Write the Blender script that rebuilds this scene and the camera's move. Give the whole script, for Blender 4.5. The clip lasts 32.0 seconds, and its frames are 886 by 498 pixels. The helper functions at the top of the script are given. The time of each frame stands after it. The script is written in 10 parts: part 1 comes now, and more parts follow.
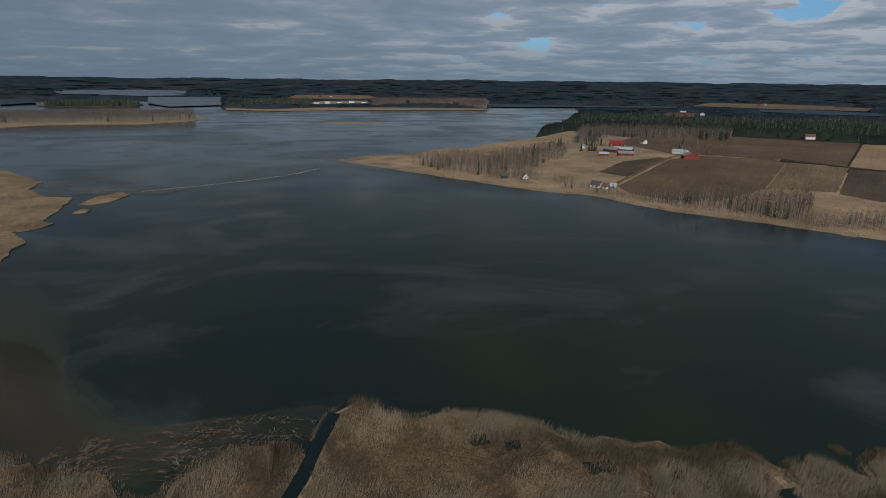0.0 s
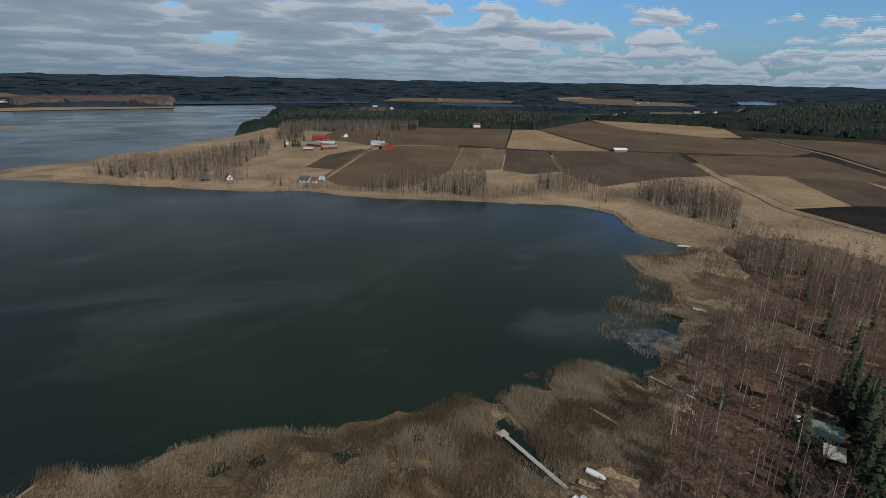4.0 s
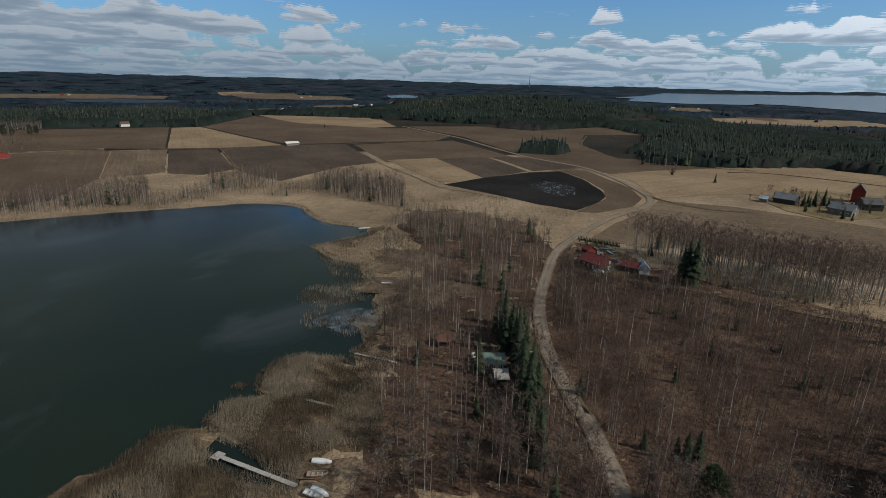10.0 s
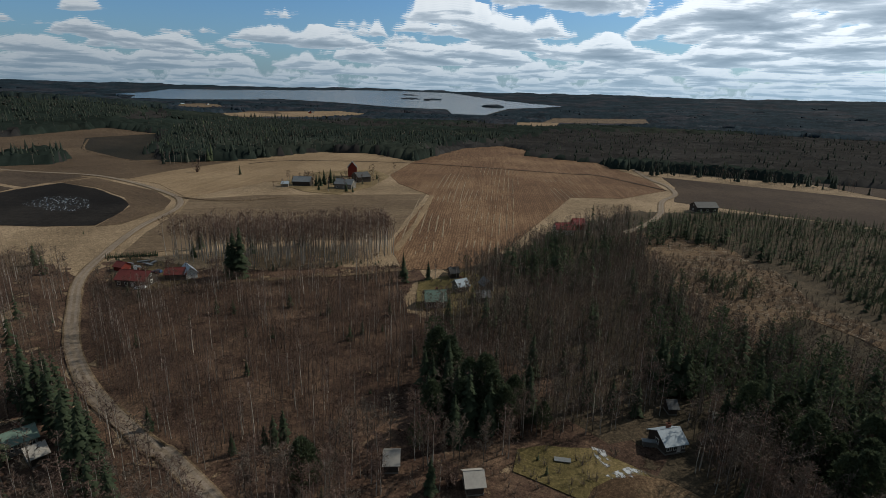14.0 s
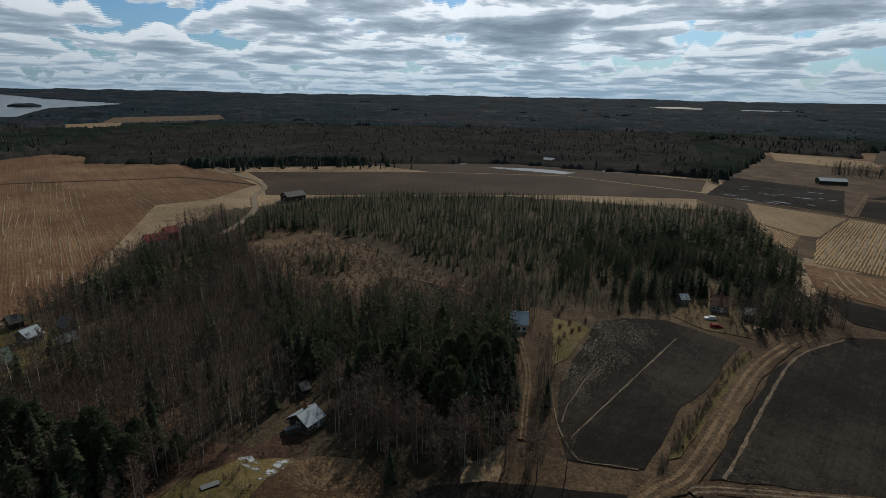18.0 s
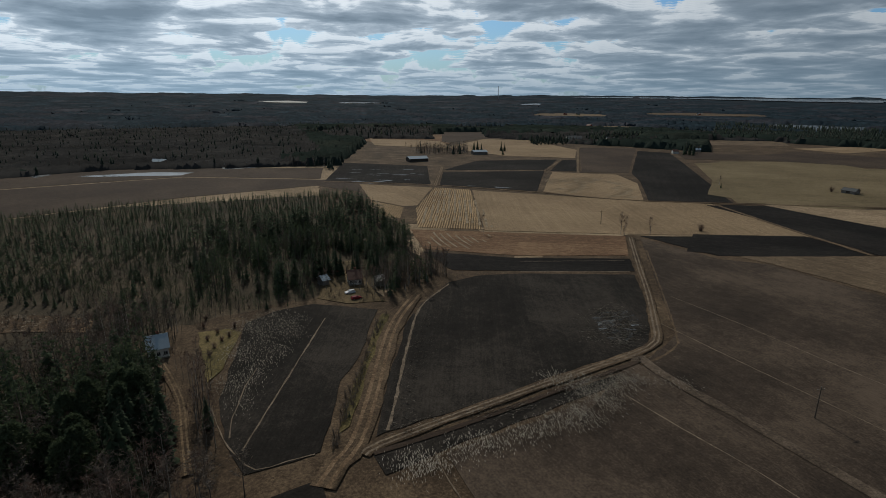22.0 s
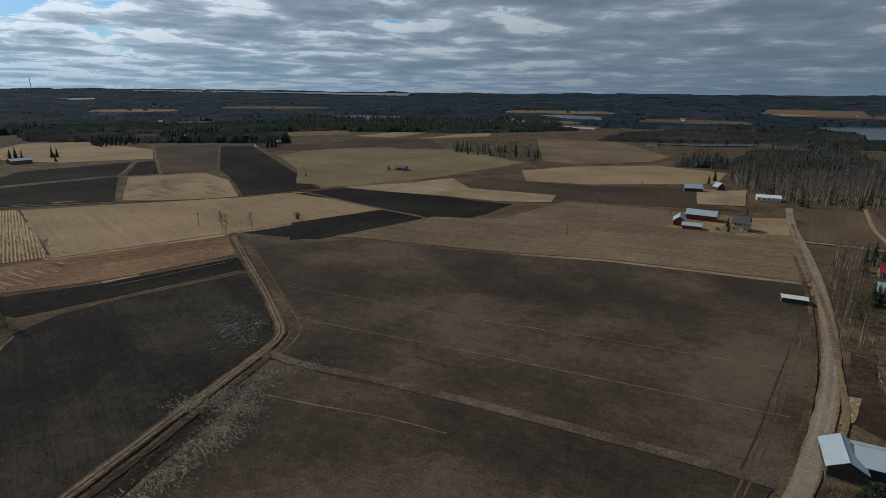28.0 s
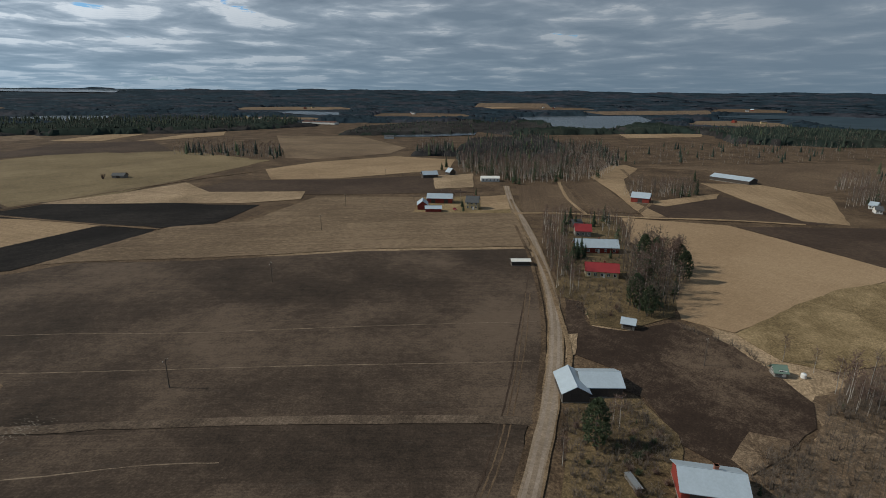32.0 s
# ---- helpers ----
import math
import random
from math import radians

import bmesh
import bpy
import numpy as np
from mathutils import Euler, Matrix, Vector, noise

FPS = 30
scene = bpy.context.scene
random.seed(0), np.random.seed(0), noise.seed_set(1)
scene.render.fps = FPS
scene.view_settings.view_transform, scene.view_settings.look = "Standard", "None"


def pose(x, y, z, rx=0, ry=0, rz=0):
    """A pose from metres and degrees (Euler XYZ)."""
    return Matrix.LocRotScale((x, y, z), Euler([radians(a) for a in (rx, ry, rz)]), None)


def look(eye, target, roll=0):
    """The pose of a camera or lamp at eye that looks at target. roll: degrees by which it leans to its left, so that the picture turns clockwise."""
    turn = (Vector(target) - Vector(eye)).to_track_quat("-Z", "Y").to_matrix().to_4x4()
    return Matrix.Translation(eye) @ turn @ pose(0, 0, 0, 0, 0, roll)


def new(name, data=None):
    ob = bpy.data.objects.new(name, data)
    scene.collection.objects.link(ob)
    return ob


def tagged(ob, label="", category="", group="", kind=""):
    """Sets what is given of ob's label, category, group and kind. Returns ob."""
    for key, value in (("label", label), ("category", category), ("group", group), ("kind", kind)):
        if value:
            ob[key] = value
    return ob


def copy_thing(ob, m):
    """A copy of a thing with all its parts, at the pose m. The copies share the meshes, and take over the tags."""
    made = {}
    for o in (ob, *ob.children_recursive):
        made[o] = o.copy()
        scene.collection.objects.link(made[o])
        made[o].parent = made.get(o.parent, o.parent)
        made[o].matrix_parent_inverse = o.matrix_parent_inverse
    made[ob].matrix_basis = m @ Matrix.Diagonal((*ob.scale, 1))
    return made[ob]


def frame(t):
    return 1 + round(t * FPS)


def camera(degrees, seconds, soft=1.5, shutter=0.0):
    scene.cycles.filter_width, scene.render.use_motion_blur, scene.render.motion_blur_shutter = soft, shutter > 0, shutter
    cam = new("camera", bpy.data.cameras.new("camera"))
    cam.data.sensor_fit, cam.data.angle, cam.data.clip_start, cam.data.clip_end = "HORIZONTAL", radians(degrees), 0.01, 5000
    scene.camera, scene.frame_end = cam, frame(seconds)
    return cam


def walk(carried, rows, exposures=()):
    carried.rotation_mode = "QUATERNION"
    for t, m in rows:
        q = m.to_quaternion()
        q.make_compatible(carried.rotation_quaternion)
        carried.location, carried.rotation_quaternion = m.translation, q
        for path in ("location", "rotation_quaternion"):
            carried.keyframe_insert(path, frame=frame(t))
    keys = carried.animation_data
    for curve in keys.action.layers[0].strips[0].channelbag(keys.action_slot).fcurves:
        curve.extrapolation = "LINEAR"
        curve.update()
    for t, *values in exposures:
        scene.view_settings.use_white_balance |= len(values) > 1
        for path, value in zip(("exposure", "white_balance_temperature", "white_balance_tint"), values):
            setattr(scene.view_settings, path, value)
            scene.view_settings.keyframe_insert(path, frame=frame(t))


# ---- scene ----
cam = camera(79.03, 32.0, soft=0.6)
# seconds, x, y, z, yaw, pitch, roll: the eye hangs some 80 m up and turns round nearly on the spot
ROWS = [
    (0, 0.00, -0.00, 81.74, 0.00, -17.42, 0.58),
    (0.5, 0.08, 0.12, 81.65, -4.53, -17.44, 0.68),
    (1, 0.19, 0.46, 81.52, -9.88, -17.43, 0.71),
    (1.5, 0.28, 0.81, 81.35, -14.25, -17.41, 0.75),
    (2, 0.47, 1.00, 81.17, -18.50, -17.41, 0.81),
    (2.5, 0.59, 1.13, 81.00, -22.29, -17.39, 0.90),
    (3, 0.70, 1.24, 80.85, -25.46, -17.40, 0.95),
    (3.5, 0.99, 1.43, 80.73, -27.96, -17.38, 0.97),
    (4, 1.38, 1.65, 80.58, -30.51, -17.36, 1.02),
    (4.5, 1.72, 1.84, 80.43, -33.04, -17.33, 0.97),
    (6.5, 1.78, 2.24, 80.20, -41.97, -17.32, 1.17),
    (7, 1.67, 2.08, 80.19, -43.40, -17.34, 1.20),
    (7.5, 1.60, 1.95, 80.20, -45.59, -17.35, 1.30),
    (8, 1.64, 2.05, 80.21, -48.29, -17.35, 1.32),
    (8.5, 1.68, 2.15, 80.18, -51.14, -17.33, 1.35),
    (9, 1.71, 2.19, 80.08, -54.80, -17.32, 1.34),
    (9.5, 1.71, 2.12, 80.01, -59.14, -17.26, 1.39),
    (10, 1.88, 1.77, 79.92, -64.17, -17.19, 1.49),
    (10.5, 2.18, 1.66, 79.79, -69.05, -17.07, 1.57),
    (11, 2.44, 1.70, 79.67, -74.20, -17.00, 1.65),
    (11.5, 2.71, 1.74, 79.63, -79.34, -16.90, 1.66),
    (12, 3.04, 1.70, 79.62, -85.17, -16.81, 1.66),
    (12.5, 3.59, 1.63, 79.61, -90.81, -16.71, 1.64),
    (13, 4.15, 1.24, 79.59, -97.41, -16.61, 1.60),
    (13.5, 4.74, 0.65, 79.54, -104.30, -16.43, 1.58),
    (14, 5.36, 0.12, 79.45, -111.73, -16.34, 1.51),
    (14.5, 5.80, -0.21, 79.28, -118.61, -16.31, 1.39),
    (15, 5.93, -0.28, 79.11, -126.78, -16.19, 1.37),
    (15.5, 5.90, -0.13, 79.01, -133.08, -16.02, 1.26),
    (17.5, 5.52, -0.04, 80.13, -149.65, -15.92, 1.11),
    (18, 5.39, -0.37, 80.17, -153.71, -15.88, 1.06),
    (18.5, 5.41, -0.65, 80.18, -157.33, -15.87, 0.95),
    (19, 5.52, -1.01, 80.15, -161.48, -15.85, 0.84),
    (19.5, 5.74, -1.43, 80.07, -165.82, -15.84, 0.87),
    (20, 5.60, -1.93, 79.94, -170.89, -15.85, 0.87),
    (20.5, 5.28, -2.40, 79.74, -175.96, -15.85, 0.68),
    (21, 5.05, -2.79, 79.52, -181.63, -15.86, 0.57),
    (21.5, 4.93, -3.14, 79.34, -186.71, -15.88, 0.53),
    (22, 4.82, -3.46, 79.19, -192.29, -15.93, 0.40),
    (22.5, 4.86, -3.94, 79.09, -196.97, -15.92, 0.43),
    (23, 4.91, -4.47, 79.00, -201.54, -15.96, 0.53),
    (23.5, 4.89, -5.15, 78.99, -205.57, -15.98, 0.48),
    (24, 4.94, -5.81, 79.08, -209.19, -15.99, 0.65),
    (24.5, 5.00, -6.50, 79.26, -212.32, -15.98, 0.97),
    (25, 5.14, -6.89, 79.45, -215.71, -15.96, 1.14),
    (25.5, 5.67, -6.88, 79.65, -218.66, -16.07, 0.96),
    (27.5, 5.74, -5.07, 80.42, -228.57, -16.24, 0.70),
    (28, 5.02, -5.26, 80.42, -234.30, -16.23, 0.55),
    (28.5, 4.59, -5.70, 80.33, -240.04, -16.28, 0.48),
    (29, 4.30, -6.05, 80.15, -244.91, -16.31, 0.45),
    (29.5, 3.97, -6.19, 79.95, -249.56, -16.31, 0.40),
    (30, 3.67, -6.27, 79.71, -255.14, -16.31, 0.38),
    (30.5, 3.49, -6.38, 79.45, -258.40, -16.31, 0.37),
    (31, 3.27, -6.55, 79.24, -259.63, -16.29, 0.35),
    (31.5, 3.10, -6.58, 79.10, -260.27, -16.32, 0.35),
    (32, 2.96, -6.56, 79.03, -260.94, -16.38, 0.43),
]

EXPOSURES = [(0, -0.34, 6120, 10), (2, -0.08, 6120, 10), (4, -0.08, 6100, 9), (9, -0.18, 6000, 8), (14, -0.38, 6300, 7), (18, -0.66, 6300, 7), (23, -0.72, 6150, 6), (28, -0.42, 6020, 6), (30, -0.18, 6120, 6), (32, -0.10, 6220, 7)]
walk(cam, [(t, pose(x, y, z, 90 + p, 0, w) @ pose(0, 0, 0, 0, 0, r)) for t, x, y, z, w, p, r in ROWS], EXPOSURES)

# ---- sun and sky ----
SUN_AZ, SUN_EL = radians(187), radians(38)      # turn from +y, and height
TO_SUN = Vector((-math.sin(SUN_AZ) * math.cos(SUN_EL), math.cos(SUN_AZ) * math.cos(SUN_EL), math.sin(SUN_EL)))
sun = new("sun", bpy.data.lights.new("sun", "SUN"))
sun.data.energy, sun.data.angle, sun.data.color = 3.4, radians(1.0), (1.0, 0.91, 0.78)
sun.matrix_world = look(TO_SUN * 100, (0, 0, 0))


class Nodes:
    """A short way to write node trees."""

    def __init__(self, tree):
        self.tree = tree

    def add(self, kind, **values):
        n = self.tree.nodes.new(kind)
        for key, v in values.items():
            n.inputs[key.replace("_", " ")].default_value = v
        return n

    def link(self, a, b):
        self.tree.links.new(a, b)

    def math(self, op, a, b=None, clamp=False):
        n = self.tree.nodes.new("ShaderNodeMath")
        n.operation, n.use_clamp = op, clamp
        for i, v in enumerate((a, b)):
            if v is None:
                continue
            if isinstance(v, (int, float)):
                n.inputs[i].default_value = v
            else:
                self.link(v, n.inputs[i])
        return n.outputs[0]

    def ramp(self, fac, stops, ease="LINEAR"):
        n = self.tree.nodes.new("ShaderNodeValToRGB")
        n.color_ramp.interpolation = ease
        while len(n.color_ramp.elements) < len(stops):
            n.color_ramp.elements.new(0.5)
        for e, (p, c) in zip(n.color_ramp.elements, stops):
            e.position, e.color = p, ((c, c, c, 1) if isinstance(c, (int, float)) else (*c, 1))
        self.link(fac, n.inputs[0])
        return n.outputs[0]

    def mix(self, fac, a, b, how="MIX"):
        n = self.tree.nodes.new("ShaderNodeMix")
        n.data_type, n.blend_type = "RGBA", how
        for i, v in ((0, fac), (6, a), (7, b)):
            if isinstance(v, (int, float)):
                n.inputs[i].default_value = v
            elif isinstance(v, tuple):
                n.inputs[i].default_value = (*v, 1)
            else:
                self.link(v, n.inputs[i])
        return n.outputs[2]

    def noise(self, where, scale, detail=4.0, rough=0.55, stretch=None, distort=0.0):
        if stretch:
            m = self.add("ShaderNodeMapping")
            m.inputs["Scale"].default_value = stretch
            self.link(where, m.inputs[0])
            where = m.outputs[0]
        n = self.add("ShaderNodeTexNoise", Scale=scale, Detail=detail, Roughness=rough, Distortion=distort)
        self.link(where, n.inputs["Vector"])
        return n.outputs[0]


def sky():
    """A blue sky with a broken deck of flat cloud, brighter towards the sun."""
    w = bpy.data.worlds.new("sky")
    w.use_nodes = True
    scene.world = w
    t = w.node_tree
    t.nodes.clear()
    n = Nodes(t)
    blue = n.add("ShaderNodeTexSky")
    blue.sky_type, blue.sun_disc = "NISHITA", False
    blue.sun_elevation, blue.sun_rotation = SUN_EL, -SUN_AZ
    where = n.add("ShaderNodeTexCoord").outputs["Generated"]
    part = n.add("ShaderNodeSeparateXYZ")
    n.link(where, part.inputs[0])
    up = n.math("MAXIMUM", part.outputs[2], 0.0)

    def toward(way):
        d = n.add("ShaderNodeVectorMath")
        d.operation = "DOT_PRODUCT"
        d.inputs[1].default_value = way
        n.link(where, d.inputs[0])
        return n.math("ADD", n.math("MULTIPLY", d.outputs["Value"], 0.5), 0.5)
    sunward = toward(TO_SUN.normalized())
    clear = n.math("POWER", toward(Vector((math.sin(radians(58)), math.cos(radians(58)), 0))), 3.0)
    closed = n.math("POWER", toward(Vector((-0.77, 0.64, 0))), 2.5)
    heavy = n.math("POWER", toward(Vector((-math.sin(radians(132)), math.cos(radians(132)), 0))), 3.0)
    back = n.math("SUBTRACT", 1.0, sunward)
    glow = n.math("ADD", n.math("MULTIPLY", n.math("POWER", sunward, 3.2), 1.68), 0.66)
    glow = n.math("MULTIPLY", glow, n.math("SUBTRACT", 1.0, n.math("MULTIPLY", heavy, 0.26)))
    glow = n.math("MULTIPLY", glow, n.math("SUBTRACT", 1.0, n.math("MULTIPLY", closed, 0.24)))
    glow = n.math("MULTIPLY", glow, n.ramp(up, [(0.13, 1.0), (0.30, 0.64), (0.60, 0.62), (1.0, 0.76)]))

    # the flat base of the cloud deck and ten slices of the heaped tops over it
    high = n.math("ADD", up, CLOUD_LIFT)
    px, py = n.math("DIVIDE", part.outputs[0], high), n.math("DIVIDE", part.outputs[1], high)

    def slice_at(h):
        deck = n.add("ShaderNodeCombineXYZ")
        n.link(n.math("MULTIPLY", px, h), deck.inputs[0])
        n.link(n.math("MULTIPLY", py, h), deck.inputs[1])
        deck.inputs[2].default_value = 3.7
        return deck.outputs[0]
    base = slice_at(1.0)
    big = n.noise(base, 0.24, 2.0, 0.5)
    want = n.math("ADD", n.math("MULTIPLY", n.math("SUBTRACT", big, 0.5), 0.30), CLOUD_SHARE)
    low = n.math("MINIMUM", up, 0.13)
    want = n.math("SUBTRACT", want, n.math("MULTIPLY", clear, n.math("ADD", n.math("MULTIPLY", low, 0.85), 0.005)))
    want = n.math("ADD", want, n.math("MULTIPLY", closed, 0.15))
    want = n.math("ADD", want, n.math("MULTIPLY", n.math("SUBTRACT", up, low), 1.4))
    air = n.mix(1.0, blue.outputs[0], (SKY_BLUE * 0.60, SKY_BLUE * 0.90, SKY_BLUE * 1.24), "MULTIPLY")
    colour = air
    flat = n.math("MULTIPLY", closed, 0.25)
    for k in range(10, -1, -1):
        body = n.noise(slice_at(1.0 + 0.019 * k), 1.30, 7.0, 0.56, distort=0.25)
        amount = n.math("SUBTRACT", n.math("ADD", body, want), 0.50 + 0.012 * k)
        cover = n.ramp(amount, [(0.0, 0.0), (0.045 if k == 0 else 0.03, 1.0)], "EASE")
        if k == 0:                                   # grey below, thin edges let the light through
            bright = n.ramp(amount, [(0.0, 0.90), (0.05, 0.54), (0.12, 0.30), (0.26, 0.10)])
        else:
            bright = n.ramp(amount, [(0.0, 1.0), (0.10, 0.72 + 0.02 * k)])
        bright = n.math("ADD", n.math("MULTIPLY", bright, n.math("SUBTRACT", 1.0, flat)), n.math("MULTIPLY", flat, 0.40))
        level = n.math("MULTIPLY", n.math("ADD", n.math("MULTIPLY", bright, n.math("SUBTRACT", 1.0, n.math("MULTIPLY", back, 0.5))), n.math("ADD", n.math("MULTIPLY", back, 0.62), 0.22)), glow)
        cloud = n.mix(bright, (0.60, 0.79, 1.01), (0.96, 0.99, 1.03))
        colour = n.mix(cover, colour, n.mix(1.0, cloud, level, "MULTIPLY"))
    haze = n.ramp(up, [(0.0, 0.70), (0.03, 0.45), (0.07, 0.18), (0.14, 0.0)])
    hazy = n.mix(1.0, (0.50, 0.73, 0.95), n.math("MULTIPLY", glow, 0.74), "MULTIPLY")
    colour = n.mix(haze, colour, hazy)
    back = n.add("ShaderNodeBackground", Strength=SKY_POWER)
    n.link(colour, back.inputs[0])
    n.link(back.outputs[0], n.add("ShaderNodeOutputWorld").inputs[0])


CLOUD_LIFT, CLOUD_SHARE, SKY_BLUE, SKY_POWER = 0.075, 0.035, 0.132, 0.72
sky()


# ---- materials ----
def material(name):
    m = bpy.data.materials.new(name)
    m.use_nodes = True
    t = m.node_tree
    return m, Nodes(t), t.nodes["Principled BSDF"]


def earth(name, dark, mid, pale, rows=0.0, gap=3.0, patch=0.012, rough=0.95, streak=0.0, fleck=None, lumps=0.3, drilled=0.12, contrast=0.55, blotch=0.62, holes=0.0, shine=0.12):
    """Soil, stubble or grass: patches of damp and dry, clods, and drill rows along the object's own x."""
    m, n, out = material(name)
    where = n.add("ShaderNodeTexCoord").outputs["Object"]
    wide = n.noise(where, patch, 4.0, 0.6)
    fine = n.noise(where, 0.35, 6.0, 0.7)
    clod = n.noise(where, 1.5, 5.0, 0.75)
    amount = n.math("ADD", n.math("ADD", n.math("MULTIPLY", wide, blotch), 0.31 - 0.5 * blotch), n.math("MULTIPLY", fine, 0.42))
    amount = n.math("ADD", amount, n.math("MULTIPLY", n.math("SUBTRACT", clod, 0.40), 0.66))
    if rows:
        wave = n.add("ShaderNodeTexWave", Scale=0.314 / gap * 3.18, Distortion=1.6, Detail=3.0, Detail_Scale=0.6)
        wave.bands_direction = "Y"
        n.link(where, wave.inputs[0])
        broad = n.noise(where, 1.4 / gap, 3.0, 0.7, (0.02, 1, 1))
        narrow = n.noise(where, 4.5 / gap, 3.0, 0.7, (0.03, 1, 1))
        lines = n.math("ADD", n.math("MULTIPLY", broad, 0.7), n.math("MULTIPLY", narrow, 0.6))
        lines = n.math("ADD", n.math("MULTIPLY", n.math("SUBTRACT", lines, 0.65), 2.2), 0.5)
        both = n.mix(drilled, lines, wave.outputs[1])
        amount = n.math("ADD", amount, n.math("MULTIPLY", n.math("SUBTRACT", both, 0.5), rows))
    if streak:
        s = n.noise(where, 0.05, 5.0, 0.65, (0.35, 1.6, 1))
        amount = n.math("ADD", amount, n.math("MULTIPLY", n.math("SUBTRACT", s, 0.5), streak))
    dark, mid, pale = [(r * 1.01, g * 0.905, b * 0.83) for r, g, b in (dark, mid, pale)]
    grit = n.noise(where, 1.3, 5.0, 0.85, (0.22, 1, 1) if rows else None)
    colour = n.ramp(amount, [(0.36, dark), (0.56, mid), (0.78, pale)])
    if rows:
        thin = n.ramp(n.noise(where, 0.9, 3.0, 0.75, (0.007, 1, 1)), [(0.63, 0.0), (0.70, 1.0)])
        some = n.ramp(n.noise(where, 0.025, 3.0, 0.6), [(0.45, 0.0), (0.62, 0.75)])
        colour = n.mix(n.math("MULTIPLY", thin, some), colour, tuple(0.5 * (a + 1.25 * b) for a, b in zip(mid, pale)))
    if fleck:
        spot = n.ramp(n.noise(where, 0.22, 7.0, 0.75, (0.4, 1.6, 1) if rows else None), [(0.60, 0.0), (0.70, 1.0)])
        colour = n.mix(n.math("MULTIPLY", spot, 0.65), colour, fleck)
    colour = n.mix(1.0, colour, n.ramp(grit, [(0.30, 1 - contrast), (0.50, 1.0), (0.70, 1 + contrast * 1.25)]), "MULTIPLY")
    n.link(colour, out.inputs["Base Color"])
    if holes:                                    # ragged gaps through which the ground below shows
        n.link(n.ramp(n.noise(where, 0.10, 7.0, 0.68), [(holes - 0.03, 0.0), (holes + 0.03, 1.0)]), out.inputs["Alpha"])
    out.inputs["Roughness"].default_value = rough
    out.inputs["Specular IOR Level"].default_value = shine
    bump = n.add("ShaderNodeBump", Strength=lumps, Distance=0.5)
    n.link(amount, bump.inputs["Height"])
    n.link(bump.outputs[0], out.inputs["Normal"])
    return m


M_GROUND = earth("dry_grassland", (0.105, 0.082, 0.055), (0.24, 0.194, 0.132), (0.41, 0.338, 0.238), patch=0.02, fleck=(0.10, 0.07, 0.045))
M_SOIL = earth("ploughed_soil", (0.028, 0.022, 0.018), (0.050, 0.038, 0.030), (0.094, 0.074, 0.057), rows=0.07, gap=2.4, contrast=0.30, drilled=0.08)
M_BLACK = earth("black_soil", (0.011, 0.0105, 0.010), (0.021, 0.020, 0.0185), (0.054, 0.050, 0.045), rows=0.13, gap=2.6, streak=0.18, fleck=(0.060, 0.054, 0.047), drilled=0.10, contrast=0.22, patch=0.018, blotch=1.0, shine=0.08)
M_PEAT = earth("wet_peat_soil", (0.009, 0.009, 0.0095), (0.016, 0.016, 0.0165), (0.036, 0.035, 0.034), rows=0.2, gap=3.0, contrast=0.4, blotch=0.8, shine=0.05)
M_DUSKY = earth("dusky_soil", (0.040, 0.032, 0.025), (0.072, 0.058, 0.045), (0.125, 0.102, 0.079), rows=0.16, gap=3.2, streak=0.15)
M_OLIVE = earth("olive_sward", (0.092, 0.078, 0.047), (0.155, 0.132, 0.080), (0.23, 0.197, 0.125), rows=0.14, gap=4.0, contrast=0.3, streak=0.2)
M_BROWN = earth("brown_soil", (0.055, 0.042, 0.030), (0.098, 0.075, 0.053), (0.16, 0.125, 0.085), rows=0.16, gap=4.0)
M_BROWNWIDE = earth("harrowed_soil", (0.026, 0.022, 0.018), (0.052, 0.042, 0.034), (0.115, 0.094, 0.074), rows=0.09, gap=2.6, patch=0.014, streak=0.10, fleck=(0.075, 0.062, 0.050), contrast=0.17, drilled=0.08, blotch=1.15)
M_TAN = earth("tan_soil", (0.080, 0.063, 0.045), (0.14, 0.111, 0.077), (0.22, 0.178, 0.125), rows=0.26, gap=4.0, streak=0.2)
M_STRAW = earth("straw_stubble", (0.145, 0.110, 0.069), (0.24, 0.187, 0.121), (0.35, 0.283, 0.188), contrast=0.27, rows=0.20, gap=5.0)
M_HAY = earth("mown_hay_stubble", (0.205, 0.155, 0.098), (0.275, 0.212, 0.138), (0.34, 0.272, 0.182), contrast=0.16, rows=0.07, gap=5.0, lumps=0.15)
M_GARDEN = earth("garden_soil", (0.027, 0.020, 0.016), (0.040, 0.030, 0.024), (0.125, 0.100, 0.076), patch=0.022, rows=0.05, gap=2.4, contrast=0.14, blotch=1.0, drilled=0.05, lumps=0.2)
M_STRAWROW = earth("straw_rows", (0.085, 0.060, 0.035), (0.23, 0.172, 0.10), (0.40, 0.31, 0.19), rows=0.50, gap=5.0, drilled=0.75)
M_REDSTUB = earth("rusty_stubble", (0.085, 0.053, 0.034), (0.145, 0.092, 0.057), (0.27, 0.190, 0.118), rows=0.28, gap=4.6, streak=0.2, drilled=0.35)
M_REEDBED = earth("reed_litter", (0.068, 0.053, 0.036), (0.185, 0.148, 0.099), (0.33, 0.268, 0.178), patch=0.03, streak=0.15)
M_MEADOW = earth("rough_meadow", (0.085, 0.069, 0.038), (0.175, 0.142, 0.080), (0.31, 0.255, 0.155), patch=0.05, fleck=(0.055, 0.052, 0.026), streak=0.3)
M_LAWN = earth("mossy_lawn", (0.052, 0.050, 0.022), (0.118, 0.104, 0.046), (0.21, 0.175, 0.09), patch=0.04)
